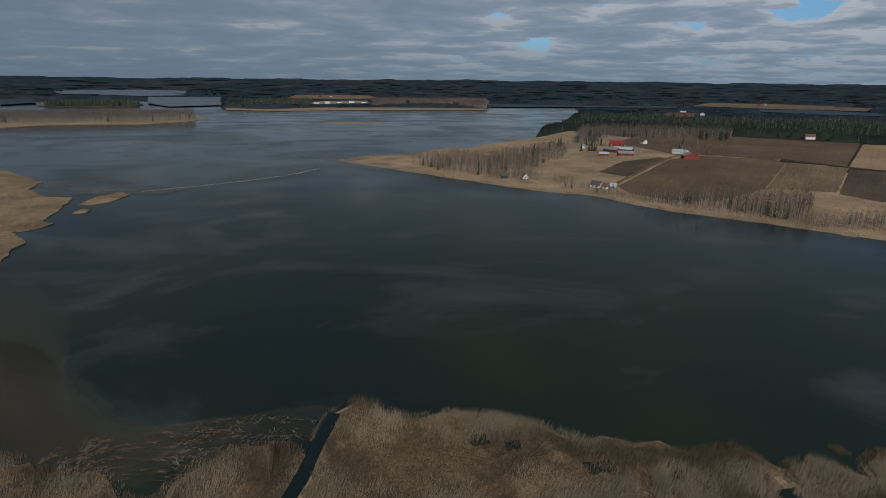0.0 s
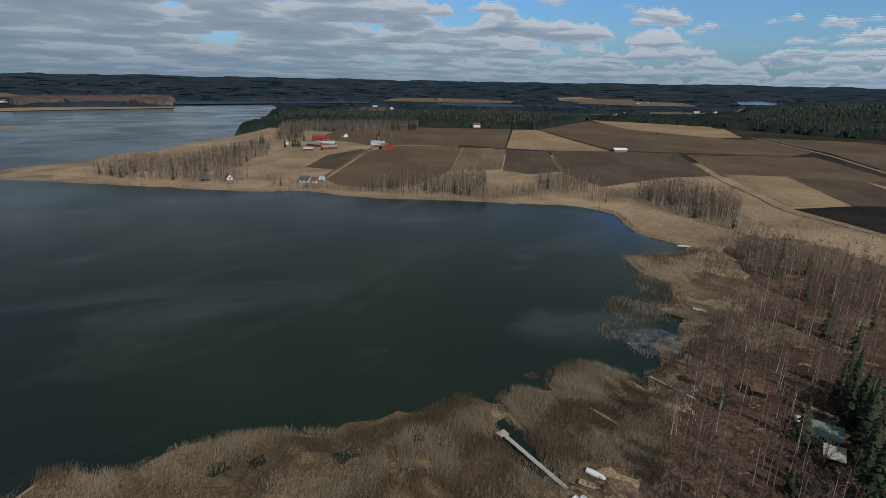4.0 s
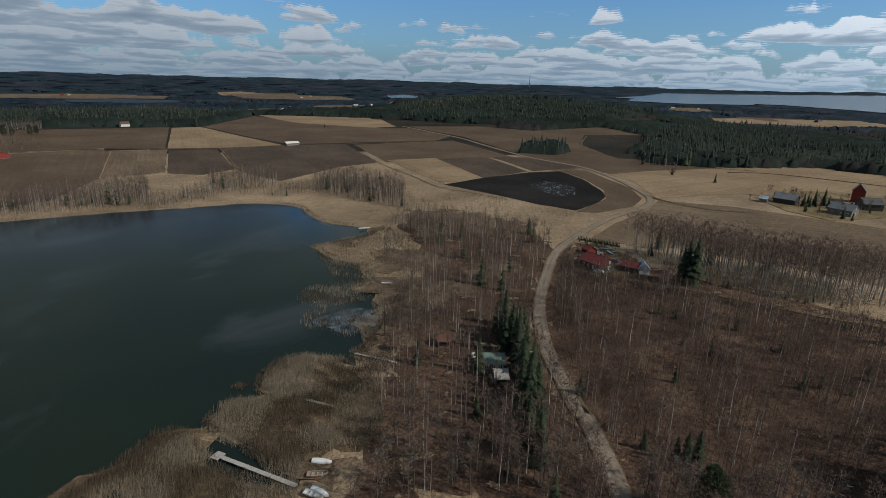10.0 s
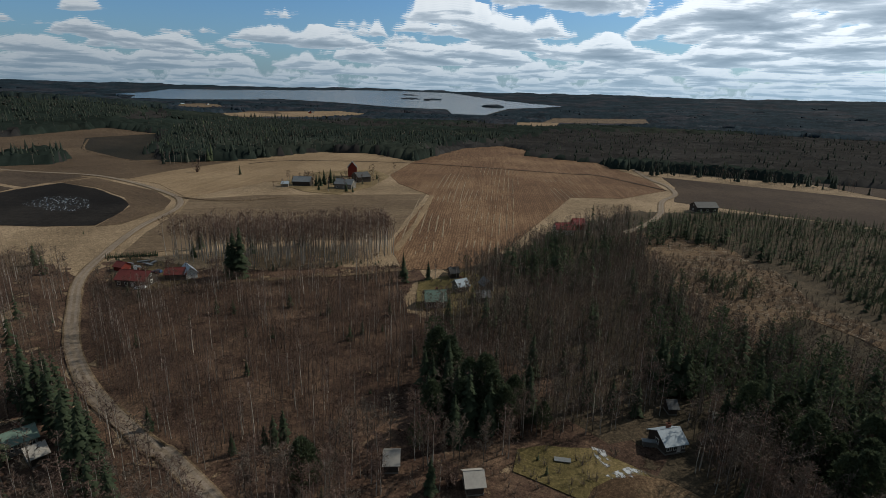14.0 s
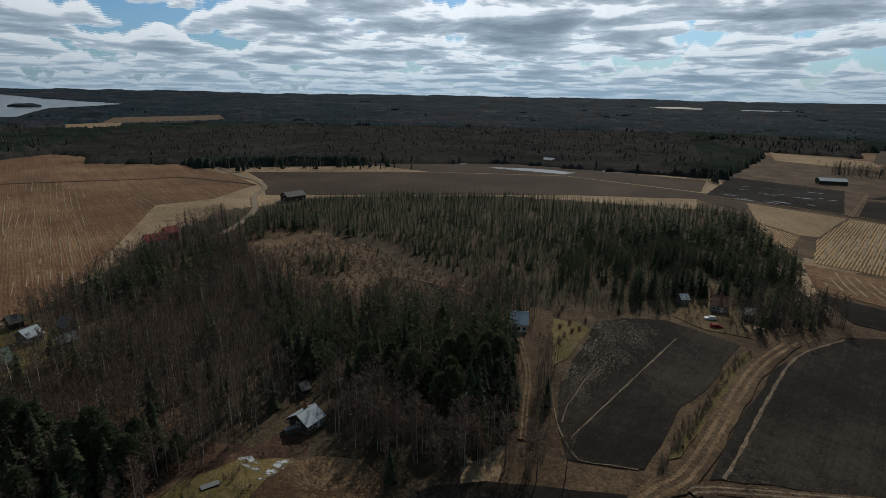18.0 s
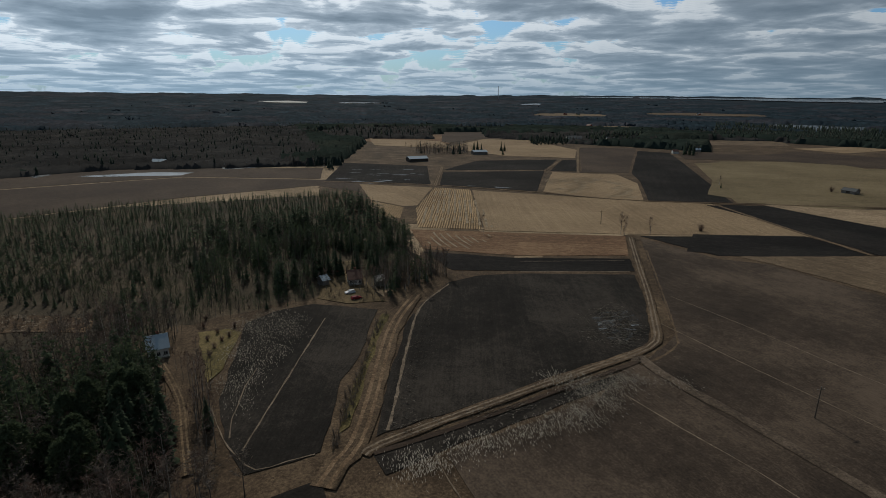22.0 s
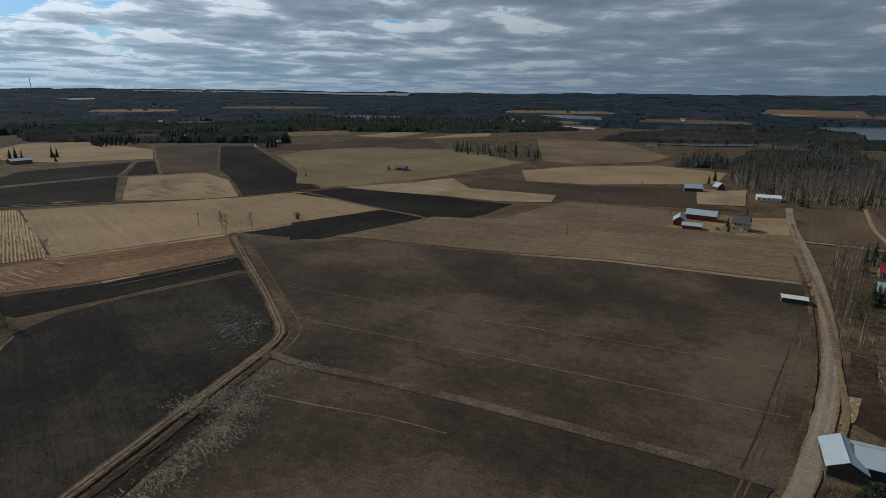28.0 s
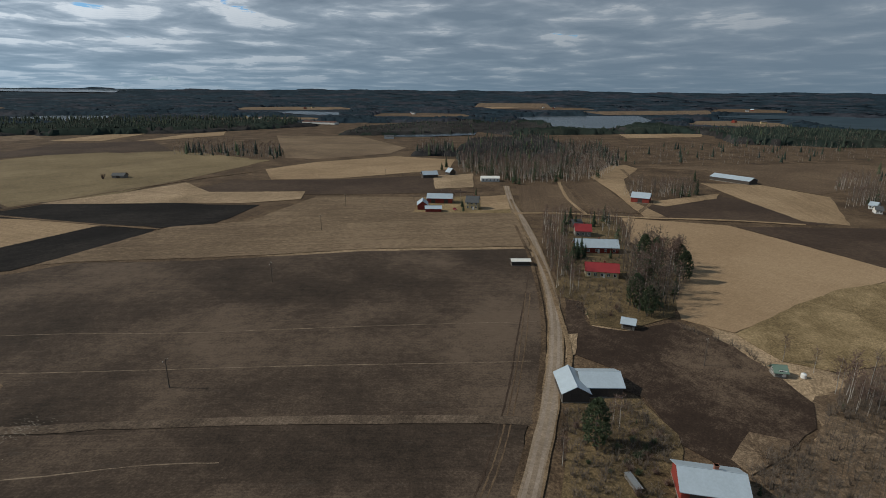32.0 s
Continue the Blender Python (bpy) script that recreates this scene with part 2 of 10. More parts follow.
M_FOREST_FLOOR = earth("leaf_litter", (0.025, 0.023, 0.016), (0.054, 0.047, 0.033), (0.125, 0.102, 0.072), patch=0.03, fleck=(0.045, 0.038, 0.028))
M_CLEARCUT = earth("felled_brush", (0.034, 0.024, 0.016), (0.080, 0.056, 0.036), (0.24, 0.18, 0.115), patch=0.03, fleck=(0.05, 0.052, 0.026))
M_WETREED = earth("wet_reed_mud", (0.034, 0.028, 0.019), (0.100, 0.078, 0.051), (0.22, 0.172, 0.11), patch=0.05, streak=0.2)
# very dark ground between the sparse trees beyond 640 m
M_FARFLOOR = earth("dark_far_floor", (0.009, 0.011, 0.009), (0.022, 0.022, 0.017), (0.055, 0.046, 0.036), patch=0.01)
M_MARGIN = earth("weedy_field_margin", (0.032, 0.025, 0.017), (0.072, 0.054, 0.037), (0.165, 0.128, 0.086), patch=0.04, fleck=(0.105, 0.082, 0.055))
M_FURROW = earth("grey_straw_furrow", (0.070, 0.058, 0.045), (0.155, 0.132, 0.104), (0.27, 0.235, 0.186), patch=0.2)
M_HEADLAND = earth("trodden_headland", (0.042, 0.035, 0.028), (0.088, 0.073, 0.058), (0.155, 0.130, 0.104), patch=0.05)
M_GRAVEL = earth("gravel", (0.16, 0.142, 0.120), (0.235, 0.210, 0.178), (0.31, 0.282, 0.243), patch=0.05, lumps=0.1, contrast=0.2)
M_SHOULDER = earth("gravel_shoulder", (0.135, 0.114, 0.090), (0.21, 0.182, 0.145), (0.29, 0.255, 0.205), patch=0.06, contrast=0.25)
M_BRUSHLAND = earth("brushland", (0.055, 0.042, 0.030), (0.120, 0.094, 0.067), (0.23, 0.187, 0.134), patch=0.05, fleck=(0.07, 0.054, 0.040))
M_YARD = earth("yard_grass", (0.040, 0.034, 0.019), (0.095, 0.077, 0.045), (0.21, 0.168, 0.10), patch=0.06, fleck=(0.045, 0.038, 0.026))
M_LITTER = earth("birch_litter", (0.034, 0.023, 0.018), (0.078, 0.053, 0.041), (0.165, 0.118, 0.084), patch=0.05, fleck=(0.21, 0.165, 0.105), contrast=0.7, blotch=0.9, holes=0.40)
M_TRACK = earth("sandy_track", (0.075, 0.056, 0.036), (0.155, 0.120, 0.078), (0.27, 0.215, 0.145), patch=0.05)
M_MUD = earth("muddy_track", (0.060, 0.043, 0.029), (0.150, 0.110, 0.072), (0.27, 0.205, 0.14), patch=0.06)


def plain(name, colour, rough=0.6, spot=0.25, scale=2.0, metal=0.0, spec=0.3):
    """Paint, timber, sheet metal: a colour with weathering at two scales, differing from thing to thing."""
    m, n, out = material(name)
    where = n.add("ShaderNodeTexCoord").outputs["Object"]
    a, b = n.noise(where, scale, 5.0, 0.6), n.noise(where, scale * 0.18, 3.0, 0.6)
    tone = n.math("ADD", n.math("MULTIPLY", a, 0.5), n.math("MULTIPLY", b, 0.5))
    rnd = n.add("ShaderNodeObjectInfo").outputs["Random"]
    tone = n.math("ADD", tone, n.math("MULTIPLY", n.math("SUBTRACT", rnd, 0.5), 0.18))
    lo, hi = [tuple(c * k for c in colour) for k in (1 - spot, 1 + spot)]
    n.link(n.ramp(tone, [(0.3, lo), (0.7, hi)]), out.inputs["Base Color"])
    out.inputs["Roughness"].default_value, out.inputs["Metallic"].default_value = rough, metal
    out.inputs["Specular IOR Level"].default_value = spec
    return m


def lets_through(n, out, colour, share):
    """Thin needles and twigs pass on part of the light that falls on their far side."""
    thin = n.add("ShaderNodeBsdfTranslucent")
    n.link(colour, thin.inputs[0])
    both = n.add("ShaderNodeMixShader", Fac=share)
    n.link(out.outputs[0], both.inputs[1]), n.link(thin.outputs[0], both.inputs[2])
    end = [q for q in n.tree.nodes if q.type == "OUTPUT_MATERIAL"][0]
    n.link(both.outputs[0], end.inputs[0])


def leafage(name, lo, hi, rough=0.9, patch=0.03, thin=0.0):
    """Bark, twigs, needles: a colour that differs from piece to piece and from tree to tree."""
    m, n, out = material(name)
    isle_random = n.add("ShaderNodeNewGeometry").outputs["Random Per Island"]
    rnd = n.add("ShaderNodeObjectInfo").outputs["Random"]
    where = n.add("ShaderNodeNewGeometry").outputs["Position"]
    patch = n.noise(where, patch, 4.0, 0.65)
    tone = n.math("ADD", n.math("MULTIPLY", isle_random, 0.4), n.math("MULTIPLY", rnd, 0.2))
    tone = n.math("ADD", tone, n.math("MULTIPLY", patch, 0.5))
    colour = n.ramp(tone, [(0.25, lo), (0.85, hi)])
    n.link(colour, out.inputs["Base Color"])
    out.inputs["Roughness"].default_value = rough
    out.inputs["Specular IOR Level"].default_value = 0.1
    if thin:
        lets_through(n, out, colour, thin)
    return m


M_STEM = leafage("sapling_bark", (0.060, 0.046, 0.039), (0.16, 0.130, 0.112))
M_BIRCH_BARK = leafage("birch_bark", (0.20, 0.178, 0.155), (0.50, 0.465, 0.42))
M_GREY_BARK = leafage("grey_bark", (0.065, 0.055, 0.045), (0.155, 0.134, 0.114))
M_GREYTWIG = leafage("grey_twigs", (0.090, 0.073, 0.060), (0.210, 0.172, 0.140), thin=0.15)
M_TWIG = leafage("bare_twigs", (0.088, 0.060, 0.049), (0.205, 0.142, 0.116), thin=0.15)
M_REDTWIG = leafage("young_birch_twigs", (0.056, 0.036, 0.029), (0.128, 0.084, 0.066), thin=0.15)
M_NEEDLE = leafage("spruce_needles", (0.034, 0.049, 0.030), (0.082, 0.105, 0.060), thin=0.34)
# darker copy of the spruce needles: far trees' shade is put into the colour
M_SHADEDNEEDLE = leafage("shaded_far_needles", (0.026, 0.036, 0.030), (0.052, 0.066, 0.050), thin=0.2)
M_PINE = leafage("pine_needles", (0.046, 0.063, 0.037), (0.108, 0.132, 0.074), thin=0.34)
M_REEDPALE = leafage("pale_reed_heads", (0.17, 0.140, 0.102), (0.43, 0.355, 0.262), patch=0.09, thin=0.15)
M_REED = leafage("dry_reed", (0.044, 0.034, 0.024), (0.24, 0.188, 0.129), thin=0.15, patch=0.05)


def treetops(name, needles, twigs, share):
    """Crowns seen from far off: stands of conifers and of leafless trees, single crowns, fine speckle."""
    m, n, out = material(name)
    where = n.add("ShaderNodeNewGeometry").outputs["Position"]
    stands = n.noise(where, 0.0042, 9.0, 0.68, distort=0.6)
    speck = n.noise(where, 0.07, 5.0, 0.8)
    kind = n.ramp(n.math("ADD", stands, share - 0.5), [(0.46, 0.0), (0.56, 1.0)])
    age = n.ramp(n.math("ADD", n.math("MULTIPLY", n.noise(where, 0.011, 4.0, 0.6), 0.6), n.math("MULTIPLY", speck, 0.5)), [(0.38, 0.55), (0.72, 1.55)])
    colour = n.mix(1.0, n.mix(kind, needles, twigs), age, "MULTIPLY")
    n.link(colour, out.inputs["Base Color"])
    out.inputs["Roughness"].default_value = 1.0
    out.inputs["Specular IOR Level"].default_value = 0.05
    lets_through(n, out, colour, 0.15)
    return m


# the first two lean blue: the distance's haze is put into their colour
M_CANOPY = treetops("haze_tinted_canopy", (0.022, 0.036, 0.048), (0.044, 0.047, 0.058), 0.47)
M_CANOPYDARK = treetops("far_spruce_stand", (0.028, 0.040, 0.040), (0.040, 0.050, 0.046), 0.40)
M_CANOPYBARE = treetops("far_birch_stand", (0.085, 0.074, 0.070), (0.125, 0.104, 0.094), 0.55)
# both darkened: cloud shade over these woods is put into the crown colours
M_NEARTOPS = treetops("spruce_crowns", (0.024, 0.034, 0.029), (0.038, 0.046, 0.037), 0.45)
M_BARETOPS = treetops("leafless_crowns", (0.030, 0.030, 0.031), (0.043, 0.041, 0.040), 0.55)
M_RED = plain("falu_red_boards", (0.20, 0.035, 0.025), 0.8)
M_REDROOF = plain("red_sheet_roof", (0.24, 0.030, 0.032), 0.45, 0.15)
M_GREYROOF = plain("grey_sheet_roof", (0.36, 0.42, 0.47), 0.40, 0.12)
M_DULLROOF = plain("worn_grey_roof", (0.19, 0.20, 0.205), 0.5, 0.2)
M_RUSTROOF = plain("faded_red_roof", (0.15, 0.035, 0.030), 0.6, 0.25)
M_DARKROOF = plain("dark_felt_roof", (0.075, 0.078, 0.080), 0.7)
M_GREENROOF = plain("green_sheet_roof", (0.14, 0.20, 0.16), 0.5, 0.15)
M_BROWNROOF = plain("brown_tile_roof", (0.13, 0.065, 0.045), 0.7)
M_WHITE = plain("white_boards", (0.66, 0.65, 0.61), 0.7, 0.12)
M_YELLOW = plain("ochre_boards", (0.45, 0.36, 0.20), 0.7, 0.12)
M_GREYWOOD = plain("weathered_grey_boards", (0.20, 0.185, 0.165), 0.85)
M_DARKWOOD = plain("tarred_boards", (0.060, 0.050, 0.042), 0.8)
M_BRICK = plain("red_brick", (0.22, 0.095, 0.065), 0.85)
M_PANE = plain("window_pane", (0.03, 0.036, 0.042), 0.08, 0.1, spec=0.6)
M_TYRE = plain("black_rubber", (0.02, 0.02, 0.02), 0.8)
M_POLE = plain("creosoted_pole", (0.10, 0.080, 0.062), 0.85)
M_PLANK = plain("silvery_planks", (0.40, 0.37, 0.33), 0.8, 0.2)
M_HULL = plain("white_gelcoat", (0.72, 0.72, 0.70), 0.3, 0.06)
M_HULLBROWN = plain("brown_varnished_hull", (0.30, 0.20, 0.13), 0.5)
M_CARWHITE = plain("white_car_paint", (0.70, 0.71, 0.72), 0.2, 0.04)
M_CARRED = plain("dark_red_car_paint", (0.20, 0.02, 0.025), 0.2, 0.05)
M_CARBLUE = plain("blue_car_paint", (0.05, 0.09, 0.18), 0.2, 0.05)


def water():
    """Peaty lake water: green over the shallows, dark over the deep, ruffled by the wind in drifting patches."""
    m, n, out = material("lake_water")
    where = n.add("ShaderNodeTexCoord").outputs["Object"]
    wind = n.noise(where, 0.0075, 6.0, 0.62, (0.8, 1.1, 1), 1.2)
    cloudy = n.noise(where, 0.005, 3.0, 0.5)
    # pale lanes in the base colour stand in for the sheen of wind-ruffled water
    sheen_lanes = n.ramp(n.noise(where, 0.0085, 6.0, 0.6, (0.7, 1.2, 1), 2.2), [(0.50, 0.0), (0.70, 0.75)])
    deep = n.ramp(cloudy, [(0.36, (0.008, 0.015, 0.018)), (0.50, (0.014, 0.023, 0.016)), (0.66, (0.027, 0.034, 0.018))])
    n.link(n.mix(sheen_lanes, deep, (0.052, 0.062, 0.064)), out.inputs["Base Color"])
    n.link(n.ramp(wind, [(0.40, 0.10), (0.62, 0.24)]), out.inputs["Roughness"])
    out.inputs["IOR"].default_value = 1.21
    bump = n.add("ShaderNodeBump", Distance=0.30)
    n.link(n.ramp(wind, [(0.40, 0.02), (0.62, 0.10)]), bump.inputs["Strength"])
    n.link(n.noise(where, 0.9, 3.0, 0.6), bump.inputs["Height"])
    n.link(bump.outputs[0], out.inputs["Normal"])
    return m


def wet_patches(name, colour, low, high, scale, stretch=(1, 2.2, 1), most=0.85, rough=0.35):
    """Ice, snow or flood water lying in ragged pieces, with the ground between them."""
    m, n, out = material(name)
    where = n.add("ShaderNodeTexCoord").outputs["Object"]
    a = n.noise(where, scale, 7.0, 0.7, stretch)
    n.link(n.ramp(a, [(low, tuple(c * 0.5 for c in colour)), (high, colour)]), out.inputs["Base Color"])
    n.link(n.ramp(a, [(low - 0.02, 0.0), (high, most)]), out.inputs["Alpha"])
    out.inputs["Roughness"].default_value = rough
    return m


def ruffled(name, rough, ior, lo, hi):
    """Wind-ruffled far water, which shows little of the low sky."""
    m, n, out = material(name)
    where = n.add("ShaderNodeTexCoord").outputs["Object"]
    n.link(n.ramp(n.noise(where, 0.01, 4.0), [(0.35, lo), (0.65, hi)]), out.inputs["Base Color"])
    out.inputs["Roughness"].default_value, out.inputs["IOR"].default_value = rough, ior
    return m


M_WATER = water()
M_RUFFLED = ruffled("ruffled_water", 0.55, 1.2, (0.016, 0.030, 0.040), (0.035, 0.055, 0.068))
M_PALEWATER = ruffled("glaring_water", 0.24, 1.33, (0.030, 0.038, 0.042), (0.050, 0.060, 0.065))
M_SHALLOW = wet_patches("muddy_shallows", (0.125, 0.112, 0.080), 0.30, 0.75, 0.022, (1, 1, 1), 0.26, 0.3)
M_SILT = wet_patches("pale_silt", (0.17, 0.150, 0.112), 0.38, 0.72, 0.02, (0.6, 1.4, 1), 0.6, 0.3)
M_REEDSTUB = wet_patches("broken_reeds", (0.15, 0.112, 0.076), 0.52, 0.64, 0.8, (0.35, 1.3, 1), 0.8, 0.95)
M_ICE = wet_patches("thin_ice", (0.24, 0.275, 0.295), 0.40, 0.70, 0.16, (1, 1.5, 1), 0.75)
M_STRAWLINE = leafage("straw_windrow", (0.16, 0.120, 0.077), (0.34, 0.270, 0.185), patch=0.2)
M_WINDSTRAW = leafage("grey_windblown_straw", (0.20, 0.178, 0.148), (0.46, 0.41, 0.345), patch=0.2)
M_REEDLYING = leafage("lying_reeds", (0.16, 0.125, 0.09), (0.40, 0.33, 0.25), patch=0.2)
M_FLOOD = ruffled("flood_water", 0.22, 1.45, (0.16, 0.17, 0.175), (0.34, 0.35, 0.36))
M_SNOW = wet_patches("old_snow", (0.60, 0.62, 0.64), 0.50, 0.58, 0.30)
M_MELT = wet_patches("meltwater", (0.36, 0.385, 0.41), 0.53, 0.66, 0.55, (0.35, 2.0, 1), 0.85)

# ---- shapes ----
EYE_Z, FLAT, FADE = 80.0, 1500.0, 3500.0


def terrain(x, y):
    """Level land round the eye; beyond 1.5 km it climbs, so that 12 km of country fit into 5."""
    r = np.hypot(x, y)
    s = np.clip((r - FLAT) / FADE, 0, 0.985)
    far = FLAT - FADE * np.log(1 - s)
    z = np.where(r > FLAT, EYE_Z * (1 - np.clip(r, 1, None) / np.maximum(far, 1)), 0.0)
    a = np.arctan2(x, y)
    k = np.clip((r - 3700) / 900, 0, 1)
    hills = 24 + 3 * np.sin(a * 7 + 1) + 2 * np.sin(a * 17 + 2) + 1 * np.sin(a * 41)
    knoll = 40 * np.exp(-((x - 1430) ** 2 + (y - 460) ** 2) / (2 * 250.0 ** 2))
    return z + 0.5 + k * k * (3 - 2 * k) * np.maximum(hills, 0) + np.where(knoll > 0.8, knoll - 0.8, 0.0)


def mesh_of(name, verts, faces, mats, which=None, smooth=False):
    """A mesh from arrays; faces all of one length, or a list."""
    me = bpy.data.meshes.new(name)
    verts = np.asarray(verts, dtype=np.float32).reshape(-1, 3)
    if isinstance(faces, np.ndarray):
        k = faces.shape[1]
        me.vertices.add(len(verts)), me.loops.add(faces.size), me.polygons.add(len(faces))
        me.vertices.foreach_set("co", verts.ravel())
        me.loops.foreach_set("vertex_index", faces.ravel().astype(np.int32))
        me.polygons.foreach_set("loop_start", np.arange(0, faces.size, k, dtype=np.int32))
        me.update(calc_edges=True)
    else:
        me.from_pydata(verts.tolist(), [], faces)
    for m in mats if isinstance(mats, (list, tuple)) else [mats]:
        me.materials.append(m)
    if which is not None:
        me.polygons.foreach_set("material_index", np.asarray(which, dtype=np.int32))
    if smooth:
        me.polygons.foreach_set("use_smooth", np.ones(len(me.polygons), dtype=bool))
    me.validate()
    me.update()
    return me


def part(name, bm, mat, parent, label=""):
    me = bpy.data.meshes.new(name)
    bm.normal_update()
    bm.to_mesh(me)
    bm.free()
    me.materials.append(mat)
    ob = new(name, me)
    ob.parent = parent
    return tagged(ob, label)


def inside(x, y, poly):
    """Which points lie in a polygon."""
    x, y = np.asarray(x, float), np.asarray(y, float)
    hit = np.zeros(x.shape, bool)
    p = np.asarray(poly, float)
    for (ax, ay), (bx, by) in zip(p, np.roll(p, -1, 0)):
        if ay == by:
            continue
        hit ^= ((ay > y) != (by > y)) & (x < (bx - ax) * (y - ay) / (by - ay) + ax)
    return hit


def ragged(poly, step, jitter, seed):
    """The polygon's outline cut into short steps and shaken a little, as field edges are."""
    rng = np.random.default_rng(seed)
    p = np.asarray(poly, float)
    out = []
    for a, b in zip(p, np.roll(p, -1, 0)):
        d = np.linalg.norm(b - a)
        k = max(1, min(60, int(d / step)))
        for i in range(k):
            c = a + (b - a) * i / k
            if i:
                c = c + rng.normal(0, jitter, 2)
            out.append(c)
    return np.array(out)


LAYER = [0]


def slab(q, h, skirt):
    """Vertices and triangles of a flat piece with the outline q, at the heights h, with a skirt round it."""
    from mathutils.geometry import delaunay_2d_cdt
    k = len(q)
    verts, _, faces, back, *_ = delaunay_2d_cdt([Vector(v) for v in q], [(i, (i + 1) % k) for i in range(k)], [], 0, 1e-5)
    flat = np.array([tuple(v) for v in verts])
    tall = np.array([h[b[0]] if b else np.mean(h) for b in back])
    tri = np.array([f for f in faces if len(f) == 3])
    mid = flat[tri].mean(1)
    tri = tri[inside(mid[:, 0], mid[:, 1], q)]
    a, b, c = flat[tri[:, 0]], flat[tri[:, 1]], flat[tri[:, 2]]
    turn = (b[:, 0] - a[:, 0]) * (c[:, 1] - a[:, 1]) - (b[:, 1] - a[:, 1]) * (c[:, 0] - a[:, 0])
    tri[turn < 0] = tri[turn < 0][:, ::-1]
    n = len(flat)
    i, j = np.arange(k), (np.arange(k) + 1) % k
    v = np.concatenate([np.c_[flat, tall], np.c_[q, h], np.c_[q, h - skirt]])
    wall = np.concatenate([np.c_[n + i, n + k + i, n + k + j], np.c_[n + i, n + k + j, n + j]])
    area = np.sum(q[:, 0] * np.roll(q[:, 1], -1) - q[:, 1] * np.roll(q[:, 0], -1))
    return v, np.concatenate([tri, wall if area > 0 else wall[:, ::-1]])


def sheet(name, label, mat, poly, z, category, rows=0.0, step=5.0, jitter=0.25, skirt=0.12, kind="structure", lift=0.0012):
    """A thin flat piece of land, with a skirt, that lies on the terrain; its own x runs along the rows."""
    LAYER[0] += 1
    far = np.hypot(*np.mean(poly, 0)) / 300
    p = ragged(poly, step * max(1, far), jitter * max(1, far * 0.35), LAYER[0])
    c = p.mean(0)
    a = radians(rows)
    q = (p - c) @ np.array([[math.cos(a), -math.sin(a)], [math.sin(a), math.cos(a)]])
    h = terrain(p[:, 0], p[:, 1]) + z + lift * LAYER[0] + np.maximum(np.hypot(p[:, 0], p[:, 1]) - 1400, 0) * 0.0012
    me = mesh_of(name, *slab(q, h, skirt), mat)
    ob = new(name, me)
    ob.matrix_basis = pose(c[0], c[1], 0, 0, 0, rows)
    return tagged(ob, label, category, kind=kind)


FIELDS = []


def field(name, label, mat, poly, rows=0.0):
    FIELDS.append(np.array(poly))
    return sheet(name, label, mat, poly, 0.07, name.split("_")[-1], rows)


POOLS = []


def floor_patch(name, label, mat, poly):
    if name == "pool":
        POOLS.append(np.array(poly))
    pool = name == "pool"
    return sheet(name, label, mat, poly, 0.004, name.replace("_", " "), lift=0.0002, step=0.8 if pool else 3.5, jitter=0.45 if pool else 2.4 if name in ("grass_clearing", "forest_floor") else 1.3)


def isle(name, label, mat, poly):
    return sheet(name, label, mat, poly, -0.15, name.replace("_", " "), step=3.0, jitter=0.7, skirt=1.2)


def ice(name, label, mat, poly, rows=0.0):
    lake = name in ("ice_sheet", "shallows", "reed_stubble")
    return sheet(name, label, mat, poly, -0.44 if lake else 0.10, name.replace("_", " "), rows, step=3.0, jitter=0.6, skirt=0.02)


def smooth_line(points, step=6.0):
    """A line through the points, rounded (Catmull-Rom)."""
    p = np.asarray(points, float)
    e = np.vstack([2 * p[0] - p[1], p, 2 * p[-1] - p[-2]])
    out = []
    for i in range(len(p) - 1):
        a, b, c, d = e[i:i + 4]
        k = max(2, min(40, int(np.linalg.norm(c - b) / step)))
        for t in np.arange(k) / k:
            out.append(0.5 * (2 * b + (c - a) * t + (2 * a - 5 * b + 4 * c - d) * t * t + (3 * b - a - 3 * c + d) * t ** 3))
    return np.array(out + [p[-1]])


ROADS = []


